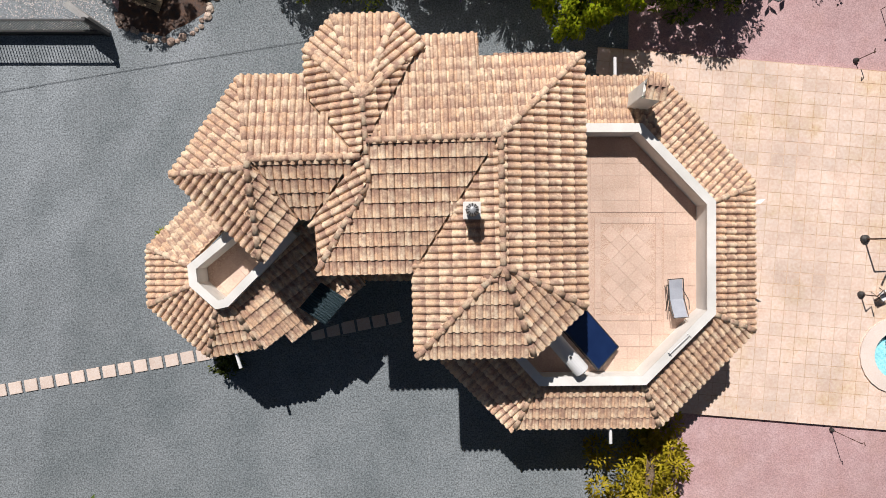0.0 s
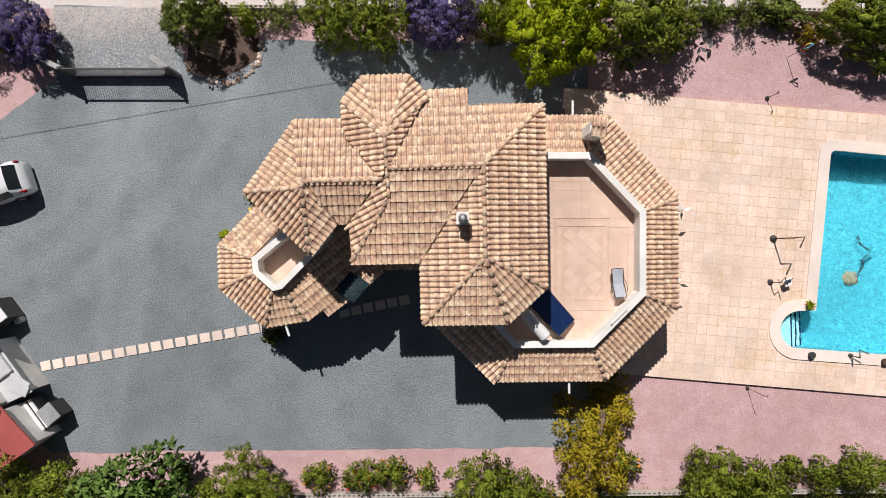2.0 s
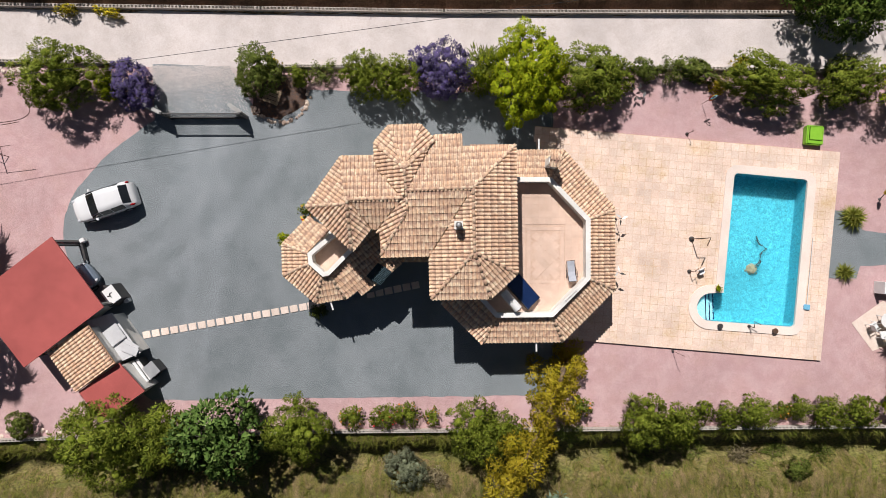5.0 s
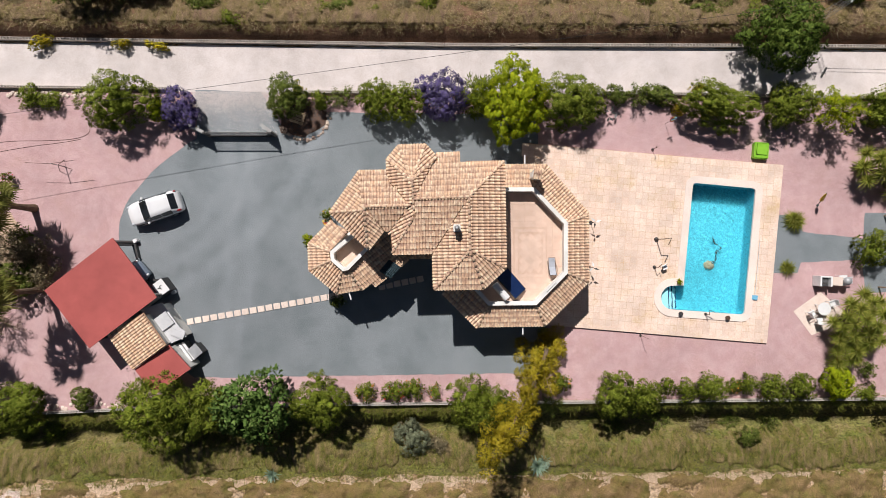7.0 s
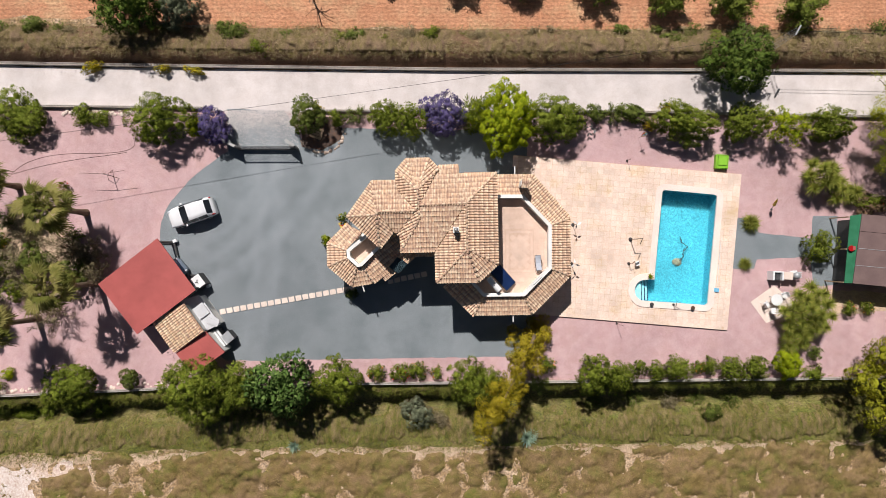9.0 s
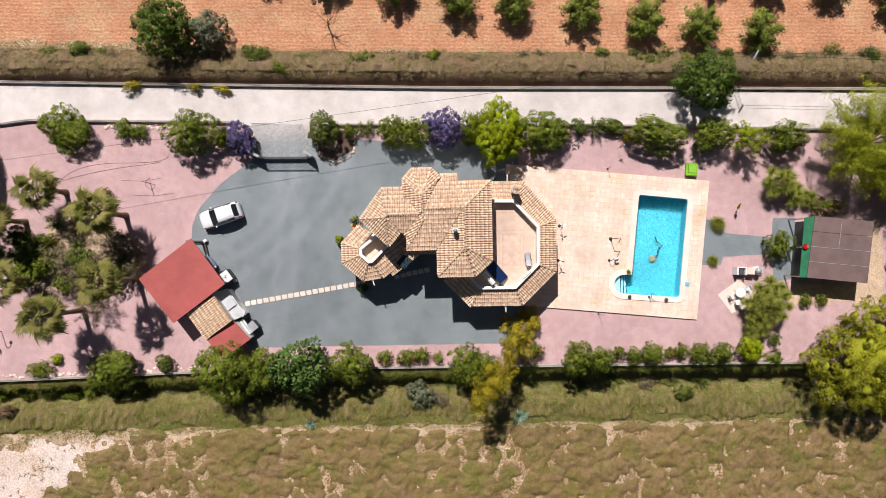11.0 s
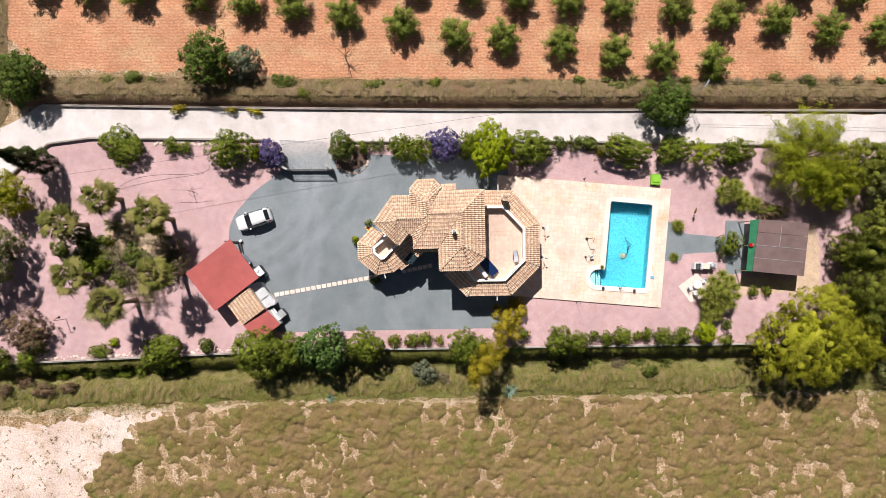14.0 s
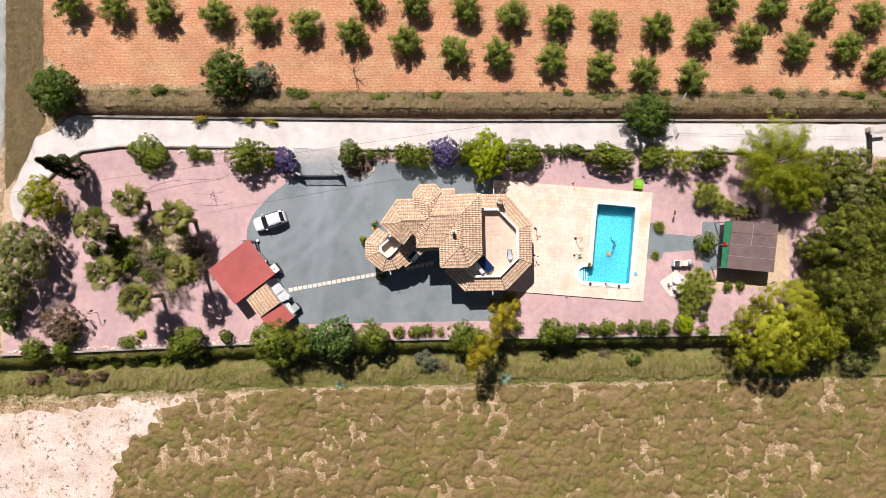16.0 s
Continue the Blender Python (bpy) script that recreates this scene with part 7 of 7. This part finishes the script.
plant('hedge', -37.2, -3.9, 1.06, 1.06, 1.6)
plant('darkshrub', -40.6, -1.6, 0.83, 0.83, 1.8)
plant('sparse', -32.3, 0.7, 0.94, 0.83, 2.2)
plant('dry', -30.2, -2.2, 0.94, 1.77, 2.6)
plant('broom', -30.7, 15.5, 1.00, 0.43, 0.9)
plant('broom', -24.7, 15.3, 0.71, 0.36, 0.8)
plant('broom', -21.9, 15.2, 0.93, 0.36, 0.8)
plant('broom', 19.2, 11.7, 0.57, 0.64, 1.0)
plant('flower', -38.4, 0.3, 0.57, 0.57, 1.4)
plant('flower', -33.2, 5.1, 0.35, 0.35, 1.0)
plant('broom', -11.1, 11.8, 0.36, 0.64, 1.2)
plant('conifer', 51.5, 5.6, 3.21, 3.56, 7.0)
plant('conifer', 51.5, 0.6, 2.85, 3.56, 7.5)
plant('conifer', 51.3, -9.2, 3.42, 3.56, 6.5)
plant('feather', 42.9, 6.5, 3.56, 3.21, 5.5)
plant('olivedark', -52.8, -5.0, 2.57, 2.85, 5.0)
plant('darkshrub', -46.6, -11.8, 1.00, 0.86, 1.4)
plant('conifer', 46.3, -6.5, 2.14, 2.14, 5.5)

# golden tree that leans far over
lean = thing("leaning_tree", "tall golden-green tree leaning far over a border", "tree", pose(7.9, -7.6, 0.0))
bm = bmesh.new()
line = [Vector((0, 0, 0)), Vector((-0.4, -0.6, 1.6)), Vector((-1.6, -2.4, 3.6)), Vector((-3.2, -4.6, 5.2)), Vector((-5.2, -6.9, 6.2))]
tube(bm, line, [0.2, 0.17, 0.13, 0.09, 0.03], 8)
part("trunk", bm, M_BARK, lean)
rg = np.random.default_rng(77)
cl = []
for k in range(95):
    s = rg.uniform(0.0, 1.0) ** 0.85
    i = min(3, int(s * 4))
    p = line[i].lerp(line[i + 1], s * 4 - i)
    wdt = 1.7 - 0.9 * s
    cl.append((p.x + rg.normal() * wdt * 0.5, p.y + rg.normal() * wdt * 0.5, max(0.5, p.z + rg.normal() * 0.45), rg.uniform(0.3, 0.62)))
cl = np.array(cl)
which = rg.integers(0, 95, 17000)
d = unit(rg.normal(size=(17000, 3)) + np.array([0, 0, 0.4]))
pos = cl[which, :3] + d * cl[which, 3:] * rg.uniform(0.6, 1.05, (17000, 1))
part("crown", quads_mesh("crown", leaves(rg, pos, d + rg.normal(size=(17000, 3)) * 0.5, 0.19, 0.075, d), M_LEAF["golden"], d), None, lean)

# cypress
cyp = thing("cypress", "slender dark green cypress tree", "tree", pose(-45.6, 9.3, 0.0))
bm = bmesh.new()
tube(bm, [(0, 0, 0), (0, 0, 4), (0, 0, 8)], [0.18, 0.12, 0.03], 8)
part("trunk", bm, M_BARK, cyp)
h = rg.uniform(0.02, 1, 9000)
a = rg.uniform(0, math.tau, 9000)
r = 1.25 * np.interp(h, (0, 0.12, 0.35, 0.7, 0.9, 1), (0.75, 1, 0.95, 0.55, 0.2, 0.03)) * (1 + 0.22 * np.sin(3 * a + h * 21)) * rg.uniform(0.5, 1.08, 9000) ** 0.5
pos = np.stack([r * np.cos(a), r * np.sin(a), 0.3 + h * 8.2], axis=1)
ax = np.stack([np.cos(a) * 0.5, np.sin(a) * 0.5, np.full(9000, 0.9)], axis=1) + rg.normal(size=(9000, 3)) * 0.3
out = np.stack([np.cos(a), np.sin(a), np.full(9000, 0.35)], axis=1) + rg.normal(size=(9000, 3)) * 0.3
part("crown", quads_mesh("crown", leaves(rg, pos, ax, 0.3, 0.09, out), M_LEAF["cypress"], unit(out)), None, cyp)


# palms
def frond_mesh():
    """A fan of narrow blades at the end of a stalk, along +x."""
    rg2 = np.random.default_rng(5)
    out = []
    for y in (-0.02, 0.02):
        out.append([(0, y - 0.015, 0), (0, y + 0.015, 0), (0.95, y * 0.5 + 0.012, 0.14), (0.95, y * 0.5 - 0.012, 0.14)])
    for k in range(20):
        a = radians(-100 + 200 * k / 19)
        ln = (0.80 - 0.12 * abs(a)) * rg2.uniform(0.82, 1.12)
        b = Vector((0.92, 0, 0.14))
        d = Vector((math.cos(a), math.sin(a), 0.1 * math.cos(2 * a)))
        s = Vector((-math.sin(a), math.cos(a), 0.35 * (-1) ** k)) * 0.038
        m1 = b + d * ln * 0.6
        tip = b + d * ln + Vector((0, 0, -0.3 * ln))
        out.append([tuple(b), tuple(m1 + s), tuple(tip), tuple(m1 - s)])
    return quads_mesh("frond", np.array(out), M_LEAF["palm"])


ME_FROND = frond_mesh()
ME_DEAD = frond_mesh()
ME_DEAD.materials.clear()
ME_DEAD.materials.append(M_LEAF["dry"])


def palm(x, y, h, leanx, leany, size):
    t = thing("palm_tree", "fan palm with a shaggy brown trunk", "palm", pose(x, y, 0.04), "palms in the garden")
    bm = bmesh.new()
    pts = [(leanx * s * s, leany * s * s, h * s) for s in (0, 0.15, 0.35, 0.55, 0.75, 0.9, 1.0)]
    tube(bm, pts, [0.34, 0.26, 0.22, 0.21, 0.22, 0.27, 0.18], 10)
    part("trunk", bm, M_BARK, t)
    rg3 = random.Random(int(x * 10))
    for k in range(38):
        tilt = -72 + 128 * (k / 38) + rg3.uniform(-12, 12)
        ob = part("frond", ME_FROND, None, t)
        ob.matrix_basis = pose(leanx, leany, h - 0.05, 0, 0, k * 137.5 + rg3.uniform(-22, 22)) @ pose(0, 0, 0, 0, tilt, 0) @ pose(0, 0, 0, rg3.uniform(-35, 35), 0, 0) @ Matrix.Scale(size * (0.5 + 0.5 * min(1.0, k / 15)) * rg3.uniform(0.72, 1.1), 4)

    for k in range(9):
        ob = part("dead_frond", ME_DEAD, None, t, "dry brown hanging frond")
        ob.matrix_basis = pose(leanx, leany, h - 0.25, 0, 0, k * 40 + rg3.uniform(-12, 12)) @ pose(0, 0, 0, 0, rg3.uniform(35, 72), 0) @ Matrix.Scale(size * rg3.uniform(0.6, 0.85), 4)


palm(-37.5, 5.1, 4.2, -0.2, -0.1, 1.37)
palm(-41.5, 2.2, 4.8, -0.2, 0.0, 1.42)
palm(-31.6, 2.8, 5.2, -0.2, 0.1, 1.47)
palm(-40.4, -3.4, 5.0, -0.2, -0.1, 1.37)
palm(-30.4, -3.4, 6.8, -0.2, 0.0, 1.42)
palm(-35.8, -6.5, 6.2, -0.2, 0.1, 1.47)


# yuccas and agaves
def rosette_mesh(name, count, ln, wd, flat, material):
    rg4 = np.random.default_rng(9)
    out = []
    for k in range(count):
        a = k * 2.39996
        e = radians(flat + (85 - flat) * (k / count) ** 1.3)
        d = Vector((math.cos(a) * math.cos(e), math.sin(a) * math.cos(e), math.sin(e)))
        s = Vector((-math.sin(a), math.cos(a), 0)) * wd / 2
        l2 = ln * rg4.uniform(0.8, 1.1)
        m1, tip = d * l2 * 0.35, d * l2 + Vector((0, 0, -0.08 * l2))
        out.append([(0, 0, 0), tuple(m1 + s), tuple(tip), tuple(m1 - s)])
    return quads_mesh(name, np.array(out), material)


ME_YUC = rosette_mesh("rosette", 70, 0.85, 0.09, -35, M_LEAF["yucca"])
ME_AGA = rosette_mesh("rosette", 34, 0.75, 0.16, 8, M_LEAF["agave"])


def yucca(x, y, spread, heads, h, seed, label="yucca clump with many spiky yellow-green heads"):
    t = thing("yucca", label, "yucca", pose(x, y, 0.04))
    rg5 = random.Random(seed)
    for k in range(heads):
        a = k * 2.4 + rg5.uniform(-0.3, 0.3)
        r = spread * math.sqrt((k + 0.4) / heads)
        z = h * (1 - 0.45 * (r / max(spread, 0.01)) ** 2) * rg5.uniform(0.85, 1.1)
        hx, hy = r * math.cos(a), r * math.sin(a)
        bm = bmesh.new()
        tube(bm, [(hx * 0.15, hy * 0.15, 0), (hx * 0.7, hy * 0.7, z * 0.6), (hx, hy, z)], [0.11, 0.08, 0.06], 6)
        part("stem", bm, M_BARK, t)
        ob = part("rosette", ME_YUC, None, t)
        ob.matrix_basis = pose(hx, hy, z, rg5.uniform(-20, 20), rg5.uniform(-20, 20), rg5.uniform(0, 360)) @ Matrix.Scale(rg5.uniform(0.8, 1.1), 4)


yucca(30.8, -5.8, 2.2, 22, 3.0, 1)
yucca(30.2, -8.0, 1.2, 8, 1.8, 2)
yucca(32.0, 5.8, 1.3, 9, 2.6, 3)
yucca(33.9, 4.6, 0.9, 4, 1.5, 4)
yucca(35.2, 4.4, 0.6, 3, 1.2, 5)
yucca(26.75, 1.8, 0.3, 3, 0.5, 6, "low round spiky yucca on gravel")
yucca(26.3, -1.85, 0.15, 2, 0.3, 7, "small spiky yucca on gravel")


def agave(x, y, s):
    t = thing("agave", "pale blue-green agave rosette in rough grass", "agave", pose(x, y, DROP + 0.02))
    ob = part("rosette", ME_AGA, None, t)
    ob.matrix_basis = Matrix.Scale(s, 4)


agave(-13.6, -18.1, 1.0)
agave(7.3, -17.4, 1.3)
agave(7.9, -17.0, 1.0)

# bare dead tree in the field
dead = thing("dead_tree", "small bare dead tree with thin brown branches", "tree", pose(-11.5, 21.3, 0.0))
bm = bmesh.new()
drg = random.Random(6)
tube(bm, [(0, 0, 0), (0.05, 0, 0.8), (0.1, 0.1, 1.4)], [0.09, 0.07, 0.05], 6)
part("trunk", bm, M_BARK, dead)
for k in range(9):
    a = drg.uniform(0, math.tau)
    r = drg.uniform(0.9, 1.8)
    bm = bmesh.new()
    tube(bm, [(0.05, 0.05, drg.uniform(0.6, 1.4)), (r * 0.5 * math.cos(a), r * 0.5 * math.sin(a), 1.7), (r * math.cos(a + 0.3), r * math.sin(a + 0.3), drg.uniform(2.0, 2.9))], [0.04, 0.028, 0.01], 5)
    part("branch", bm, M_BARK, dead)


# scrub on the bank
scrub = random.Random(14)
for k in range(70):
    bx = -49 + k * 1.55 + scrub.uniform(-1.0, 1.0)
    bs = scrub.uniform(0.35, 0.85)
    plant(scrub.choice(("darkshrub", "dry", "hedge", "sparse", "dry")), bx, (18.3 + scrub.uniform(-0.6, 0.5) if k % 3 else 16.9 + scrub.uniform(-0.3, 0.6)) + (0.45 - 0.011 * (bx + 46) if bx < -4 else 0), bs * 1.4, bs * 0.9, bs * 1.1 + 0.3)

# low scrub in the ditch under the garden wall
for k in range(8):
    plant("hedge" if k % 3 else "darkshrub", -47.4 + k * 2.3 + scrub.uniform(-0.4, 0.4), -15.0 + scrub.uniform(-0.25, 0.25), scrub.uniform(0.9, 1.4), scrub.uniform(0.5, 0.75), scrub.uniform(0.7, 1.1))
for bx, by, br in ((-46.8, -17.0, 1.5), (-44.2, -16.7, 1.1), (-49.6, -16.4, 1.3), (-51.8, -17.2, 1.4)):
    plant("redshrub", bx, by, br, br * 0.6, 0.9)
for bx, by, br in ((-3.2, -15.0, 1.6), (-0.6, -15.6, 1.2), (13.5, -14.4, 1.2), (17.2, -14.2, 1.3), (20.4, -14.5, 1.1), (22.9, -14.3, 1.3), (26.0, -14.4, 1.0), (3.4, -15.2, 1.1)):
    plant(scrub.choice(("dry", "darkshrub", "sparse")), bx, by, br, br * 0.6, 1.0)

# ---- grasses ----
def tufts(name, count, place, blades, ln, wd, upright, material, label, seed, wide=0.12, lean_y=0.0):
    """Tufts of blades; place(rng, n) gives their feet."""
    rg6 = np.random.default_rng(seed)
    foot = place(rg6, count)
    size = rg6.uniform(0.5, 1.4, len(foot))
    pos = np.repeat(foot, blades, axis=0)
    sz = np.repeat(size, blades)
    pos = pos + rg6.normal(size=pos.shape) * np.array([wide, wide, 0.0]) * sz[:, None]
    ax = rg6.normal(size=pos.shape)
    ax[:, 2] = np.abs(ax[:, 2]) * 0.5 + upright
    ax[:, 1] += lean_y
    q = leaves(rg6, pos, ax, ln, wd)
    q = pos[:, None, :] + (q - pos[:, None, :]) * sz[:, None, None]
    # blades of a tuft share the light of its rounded top
    up = rg6.normal(size=pos.shape) * 0.22 + (pos - np.repeat(foot, blades, axis=0)) / wide * 0.22 + np.array([0.0, 0.0, 1.0])
    up /= np.linalg.norm(up, axis=1, keepdims=True)
    ob = new(name, quads_mesh(name, q, material, up))
    return tagged(ob, label, "grass", kind="stuff")


def value_noise(x, y, seed):
    """Smooth noise from -1 to 1 over arrays of places."""
    table = np.random.default_rng(seed).uniform(-1, 1, (256, 256))
    ix, iy = np.floor(x).astype(int), np.floor(y).astype(int)
    fx, fy = x - ix, y - iy
    fx, fy = fx * fx * (3 - 2 * fx), fy * fy * (3 - 2 * fy)
    g = [table[(ix + i) % 256, (iy + j) % 256] for i, j in ((0, 0), (1, 0), (0, 1), (1, 1))]
    return (g[0] * (1 - fx) + g[1] * fx) * (1 - fy) + (g[2] * (1 - fx) + g[3] * fx) * fy


def cushions(x, y, step, seed):
    """Distance to the nearest of scattered centres, in steps."""
    table = np.random.default_rng(seed).uniform(0.08, 0.92, (128, 128, 2))
    gx, gy = np.floor(x / step).astype(int), np.floor(y / step).astype(int)
    best = np.full(x.shape, 9.0)
    for i in (-1, 0, 1):
        for j in (-1, 0, 1):
            t = table[(gx + i) % 128, (gy + j) % 128]
            best = np.minimum(best, np.hypot(gx + i + t[..., 0] - x / step, gy + j + t[..., 1] - y / step))
    return best


def weed_height(x, y):
    """Height of the weed cover over the meadow; below nothing where the soil is bare."""
    thick = value_noise(x * 0.16, y * 0.24, 5) + 0.6 * value_noise(x * 0.5, y * 0.6, 6)
    wx, wy = x + 0.5 * value_noise(x * 0.8, y * 0.8, 7), y + 0.5 * value_noise(x * 0.8, y * 0.8, 8)
    dome = np.clip(1 - (cushions(wx, wy * 1.25, 1.5, 4) / 0.72) ** 2, -0.6, 1)
    bare = value_noise(x * 0.9 + y * 0.25, y * 0.33, 11) + 0.5 * value_noise(x * 2.1, y * 1.1, 12)
    h = 0.015 + np.clip(x * 0.0012, 0, 0.05) + 0.25 * dome + 0.12 * thick - 0.22 * np.clip(bare + 0.1, 0, 1) + 0.07 * value_noise(x * 3.1, y * 3.1, 9) + 0.06 * value_noise(x * 7.3, y * 7.3, 10)
    # chalk to the west, the sandy strip to the north
    edge = np.interp(-y, (17, 20, 21, 24.3, 26.8, 30.4, 36.5, 46), (-30, -31, -37, -38.2, -41, -42.6, -45.8, -49)) + 2.0 * value_noise(x * 0.35, y * 0.35, 13) + 1.0 * value_noise(x * 1.2, y * 1.2, 14)
    h -= 0.5 * np.clip((edge - x) * 0.6 + 0.2, 0, 1) * np.clip((-17.6 - y) * 0.9, 0, 1)
    north = -18.9 + (x + 20) * 0.016 + 0.35 * value_noise(x * 0.7, y * 0.2, 15)
    return h - 0.5 * np.clip((y - north) * 1.4 + 0.3, 0, 1)


def weed_cover():
    gx, gy = np.meshgrid(np.arange(-62, 62, 0.14), np.arange(-46, -17.4, 0.14), indexing="ij")
    h = weed_height(gx, gy)
    co = np.stack([gx, gy, DROP + h], axis=-1).reshape(-1, 3)
    nx, ny = gx.shape
    a = (np.arange(nx - 1)[:, None] * ny + np.arange(ny - 1)[None]).ravel()
    top = h.ravel()
    f = np.stack([a, a + ny, a + ny + 1, a + 1], axis=1)
    f = f[top[f].max(axis=1) > -0.03]
    used, f = np.unique(f, return_inverse=True)
    me = bpy.data.meshes.new("meadow_hummocks")
    me.from_pydata(co[used].tolist(), [], f.reshape(-1, 4).tolist())
    me.materials.append(M_WEEDS)
    for p in me.polygons:
        p.use_smooth = True
    tagged(new("meadow_hummocks", me), "low olive-brown cushions of weeds in a dry meadow", "weeds", kind="stuff")


weed_cover()


def grass_cover(name, x0, x1, low, high, foot, material, label, thick):
    """A thick grass mat, combed downhill, over the ground between two lines along x."""
    xs, vs = np.arange(x0, x1, 0.16), np.linspace(0, 1, 30)
    gx, gv = np.meshgrid(xs, vs, indexing="ij")
    gy = low(gx) + (high(gx) - low(gx)) * gv
    tuftx = gx + 0.5 * value_noise(gx * 0.9, gy * 0.9, 41)
    h = thick * (0.5 + 0.6 * value_noise(tuftx * 0.8, gy * 0.7, 42) + 0.45 * value_noise(tuftx * 2.2, gy * 1.3, 43) + 0.4 * value_noise(gx * 5.6, gy * 2.0, 44))
    h -= thick * 0.8 * (np.clip(1 - gv * 7, 0, 1) + np.clip(gv * 7 - 6, 0, 1))
    co = np.stack([gx, gy - h * 0.5, foot(gx, gy) + h], axis=-1).reshape(-1, 3)
    n = len(vs)
    a = (np.arange(len(xs) - 1)[:, None] * n + np.arange(n - 1)[None]).ravel()
    me = bpy.data.meshes.new(name)
    me.from_pydata(co.tolist(), [], np.stack([a, a + n, a + n + 1, a + 1], axis=1).tolist())
    me.materials.append(material)
    for p in me.polygons:
        p.use_smooth = True
    tagged(new(name, me), label, "grass", kind="stuff")


def wall_line(x):
    return np.interp(x, WALL_X, WALL_Y)


def bank_lift(x):
    return np.where(x < -4, 0.45 - 0.011 * (x + 46), 0.0) - 0.004 * np.maximum(0, x + 4)


def bank_foot(x, y):
    return np.interp(y - bank_lift(x), [a for a, _ in BANK], [b for _, b in BANK])


grass_cover("verge_mat", -62, 62, lambda x: wall_line(x) - 5.7 - 0.3 * np.sin(x * 0.5), lambda x: wall_line(x) - 2.6 - 0.25 * np.sin(x * 0.8 + 1), slope_foot, M_VERGE, "mat of green rough grass below a wall", 0.28)
grass_cover("lip_mat", -62, 62, lambda x: wall_line(x) - 1.0 * lip(x), lambda x: wall_line(x) - 0.12, slope_foot, M_VERGE, "mat of low grass along a wall top", 0.12)
grass_cover("bank_mat", -50, 62, lambda x: 16.4 + bank_lift(x), lambda x: 18.95 + bank_lift(x), bank_foot, M_BANKMAT, "mat of dry grass and weeds on a bank", 0.36)


def meadow(rg6, n):
    x, y = rg6.uniform(-62, 62, n), rg6.uniform(-46, -17.5, n)
    h = weed_height(x, y)
    keep = h > 0.02
    return np.stack([x, y, DROP + h - 0.02], axis=1)[keep]


def bare(rg6, n):
    x, y = rg6.uniform(-62, -36, n), rg6.uniform(-42, -19.5, n)
    keep = (weed_height(x, y) < -0.02) & (value_noise(x * 0.4, y * 0.4, 21) + 0.5 * value_noise(x * 1.3, y * 1.3, 22) > -0.25)
    return np.stack([x, y, np.full(n, DROP)], axis=1)[keep]


def verge(rg6, n):
    foot_x = rg6.uniform(-62, 62, n)
    off = np.where(rg6.uniform(size=n) < 0.25, rg6.uniform(0.15, 0.9, n) * lip(foot_x), rg6.uniform(1.6, 6.3, n))
    thin = (off > 1.0) & (off < 2.9) & (rg6.uniform(size=n) < 0.7)
    foot_x, off = foot_x[~thin], off[~thin]
    y = wall_line(foot_x) - off
    return np.stack([foot_x, y, slope_foot(foot_x, y) - 0.02], axis=1)


def bank(rg6, n):
    x = rg6.uniform(-50, 62, n)
    y = rg6.uniform(16.25, 19.0, n) + bank_lift(x)
    return np.stack([x, y, bank_foot(x, y)], axis=1)


def lane_side(rg6, n):
    p = np.stack([rg6.uniform(-55.4, -50.4, n), rg6.uniform(6.8, 50, n), np.full(n, 0.02)], axis=1)
    return p[[inside((x, y), LANE_SIDE) for x, y, _ in p]]


tufts("meadow_weeds", 15000, meadow, 8, 0.20, 0.05, 0.3, M_LEAF["weed"], "low olive-brown weeds in a dry meadow", 30, 0.16)
tufts("meadow_grass", 3500, meadow, 7, 0.30, 0.035, 0.35, M_LEAF["grass"], "dry yellowish meadow grass and weeds", 31)
tufts("chalk_weeds", 1500, bare, 8, 0.16, 0.06, 0.4, M_LEAF["weed"], "small scattered weeds on bare chalky earth", 35, 0.07)
tufts("verge_grass", 8500, verge, 13, 0.42, 0.028, 0.5, M_LEAF["greengrass"], "green rough grass along the garden wall", 32, 0.22, -0.6)
tufts("bank_grass", 6500, bank, 11, 0.42, 0.03, 0.35, M_LEAF["bankgrass"], "tall dry grass and weeds on a bank", 33, 0.16, -0.6)
tufts("lane_grass", 5000, lane_side, 10, 0.3, 0.028, 0.5, M_LEAF["bankgrass"], "dry grass beside a lane", 34, 0.16)
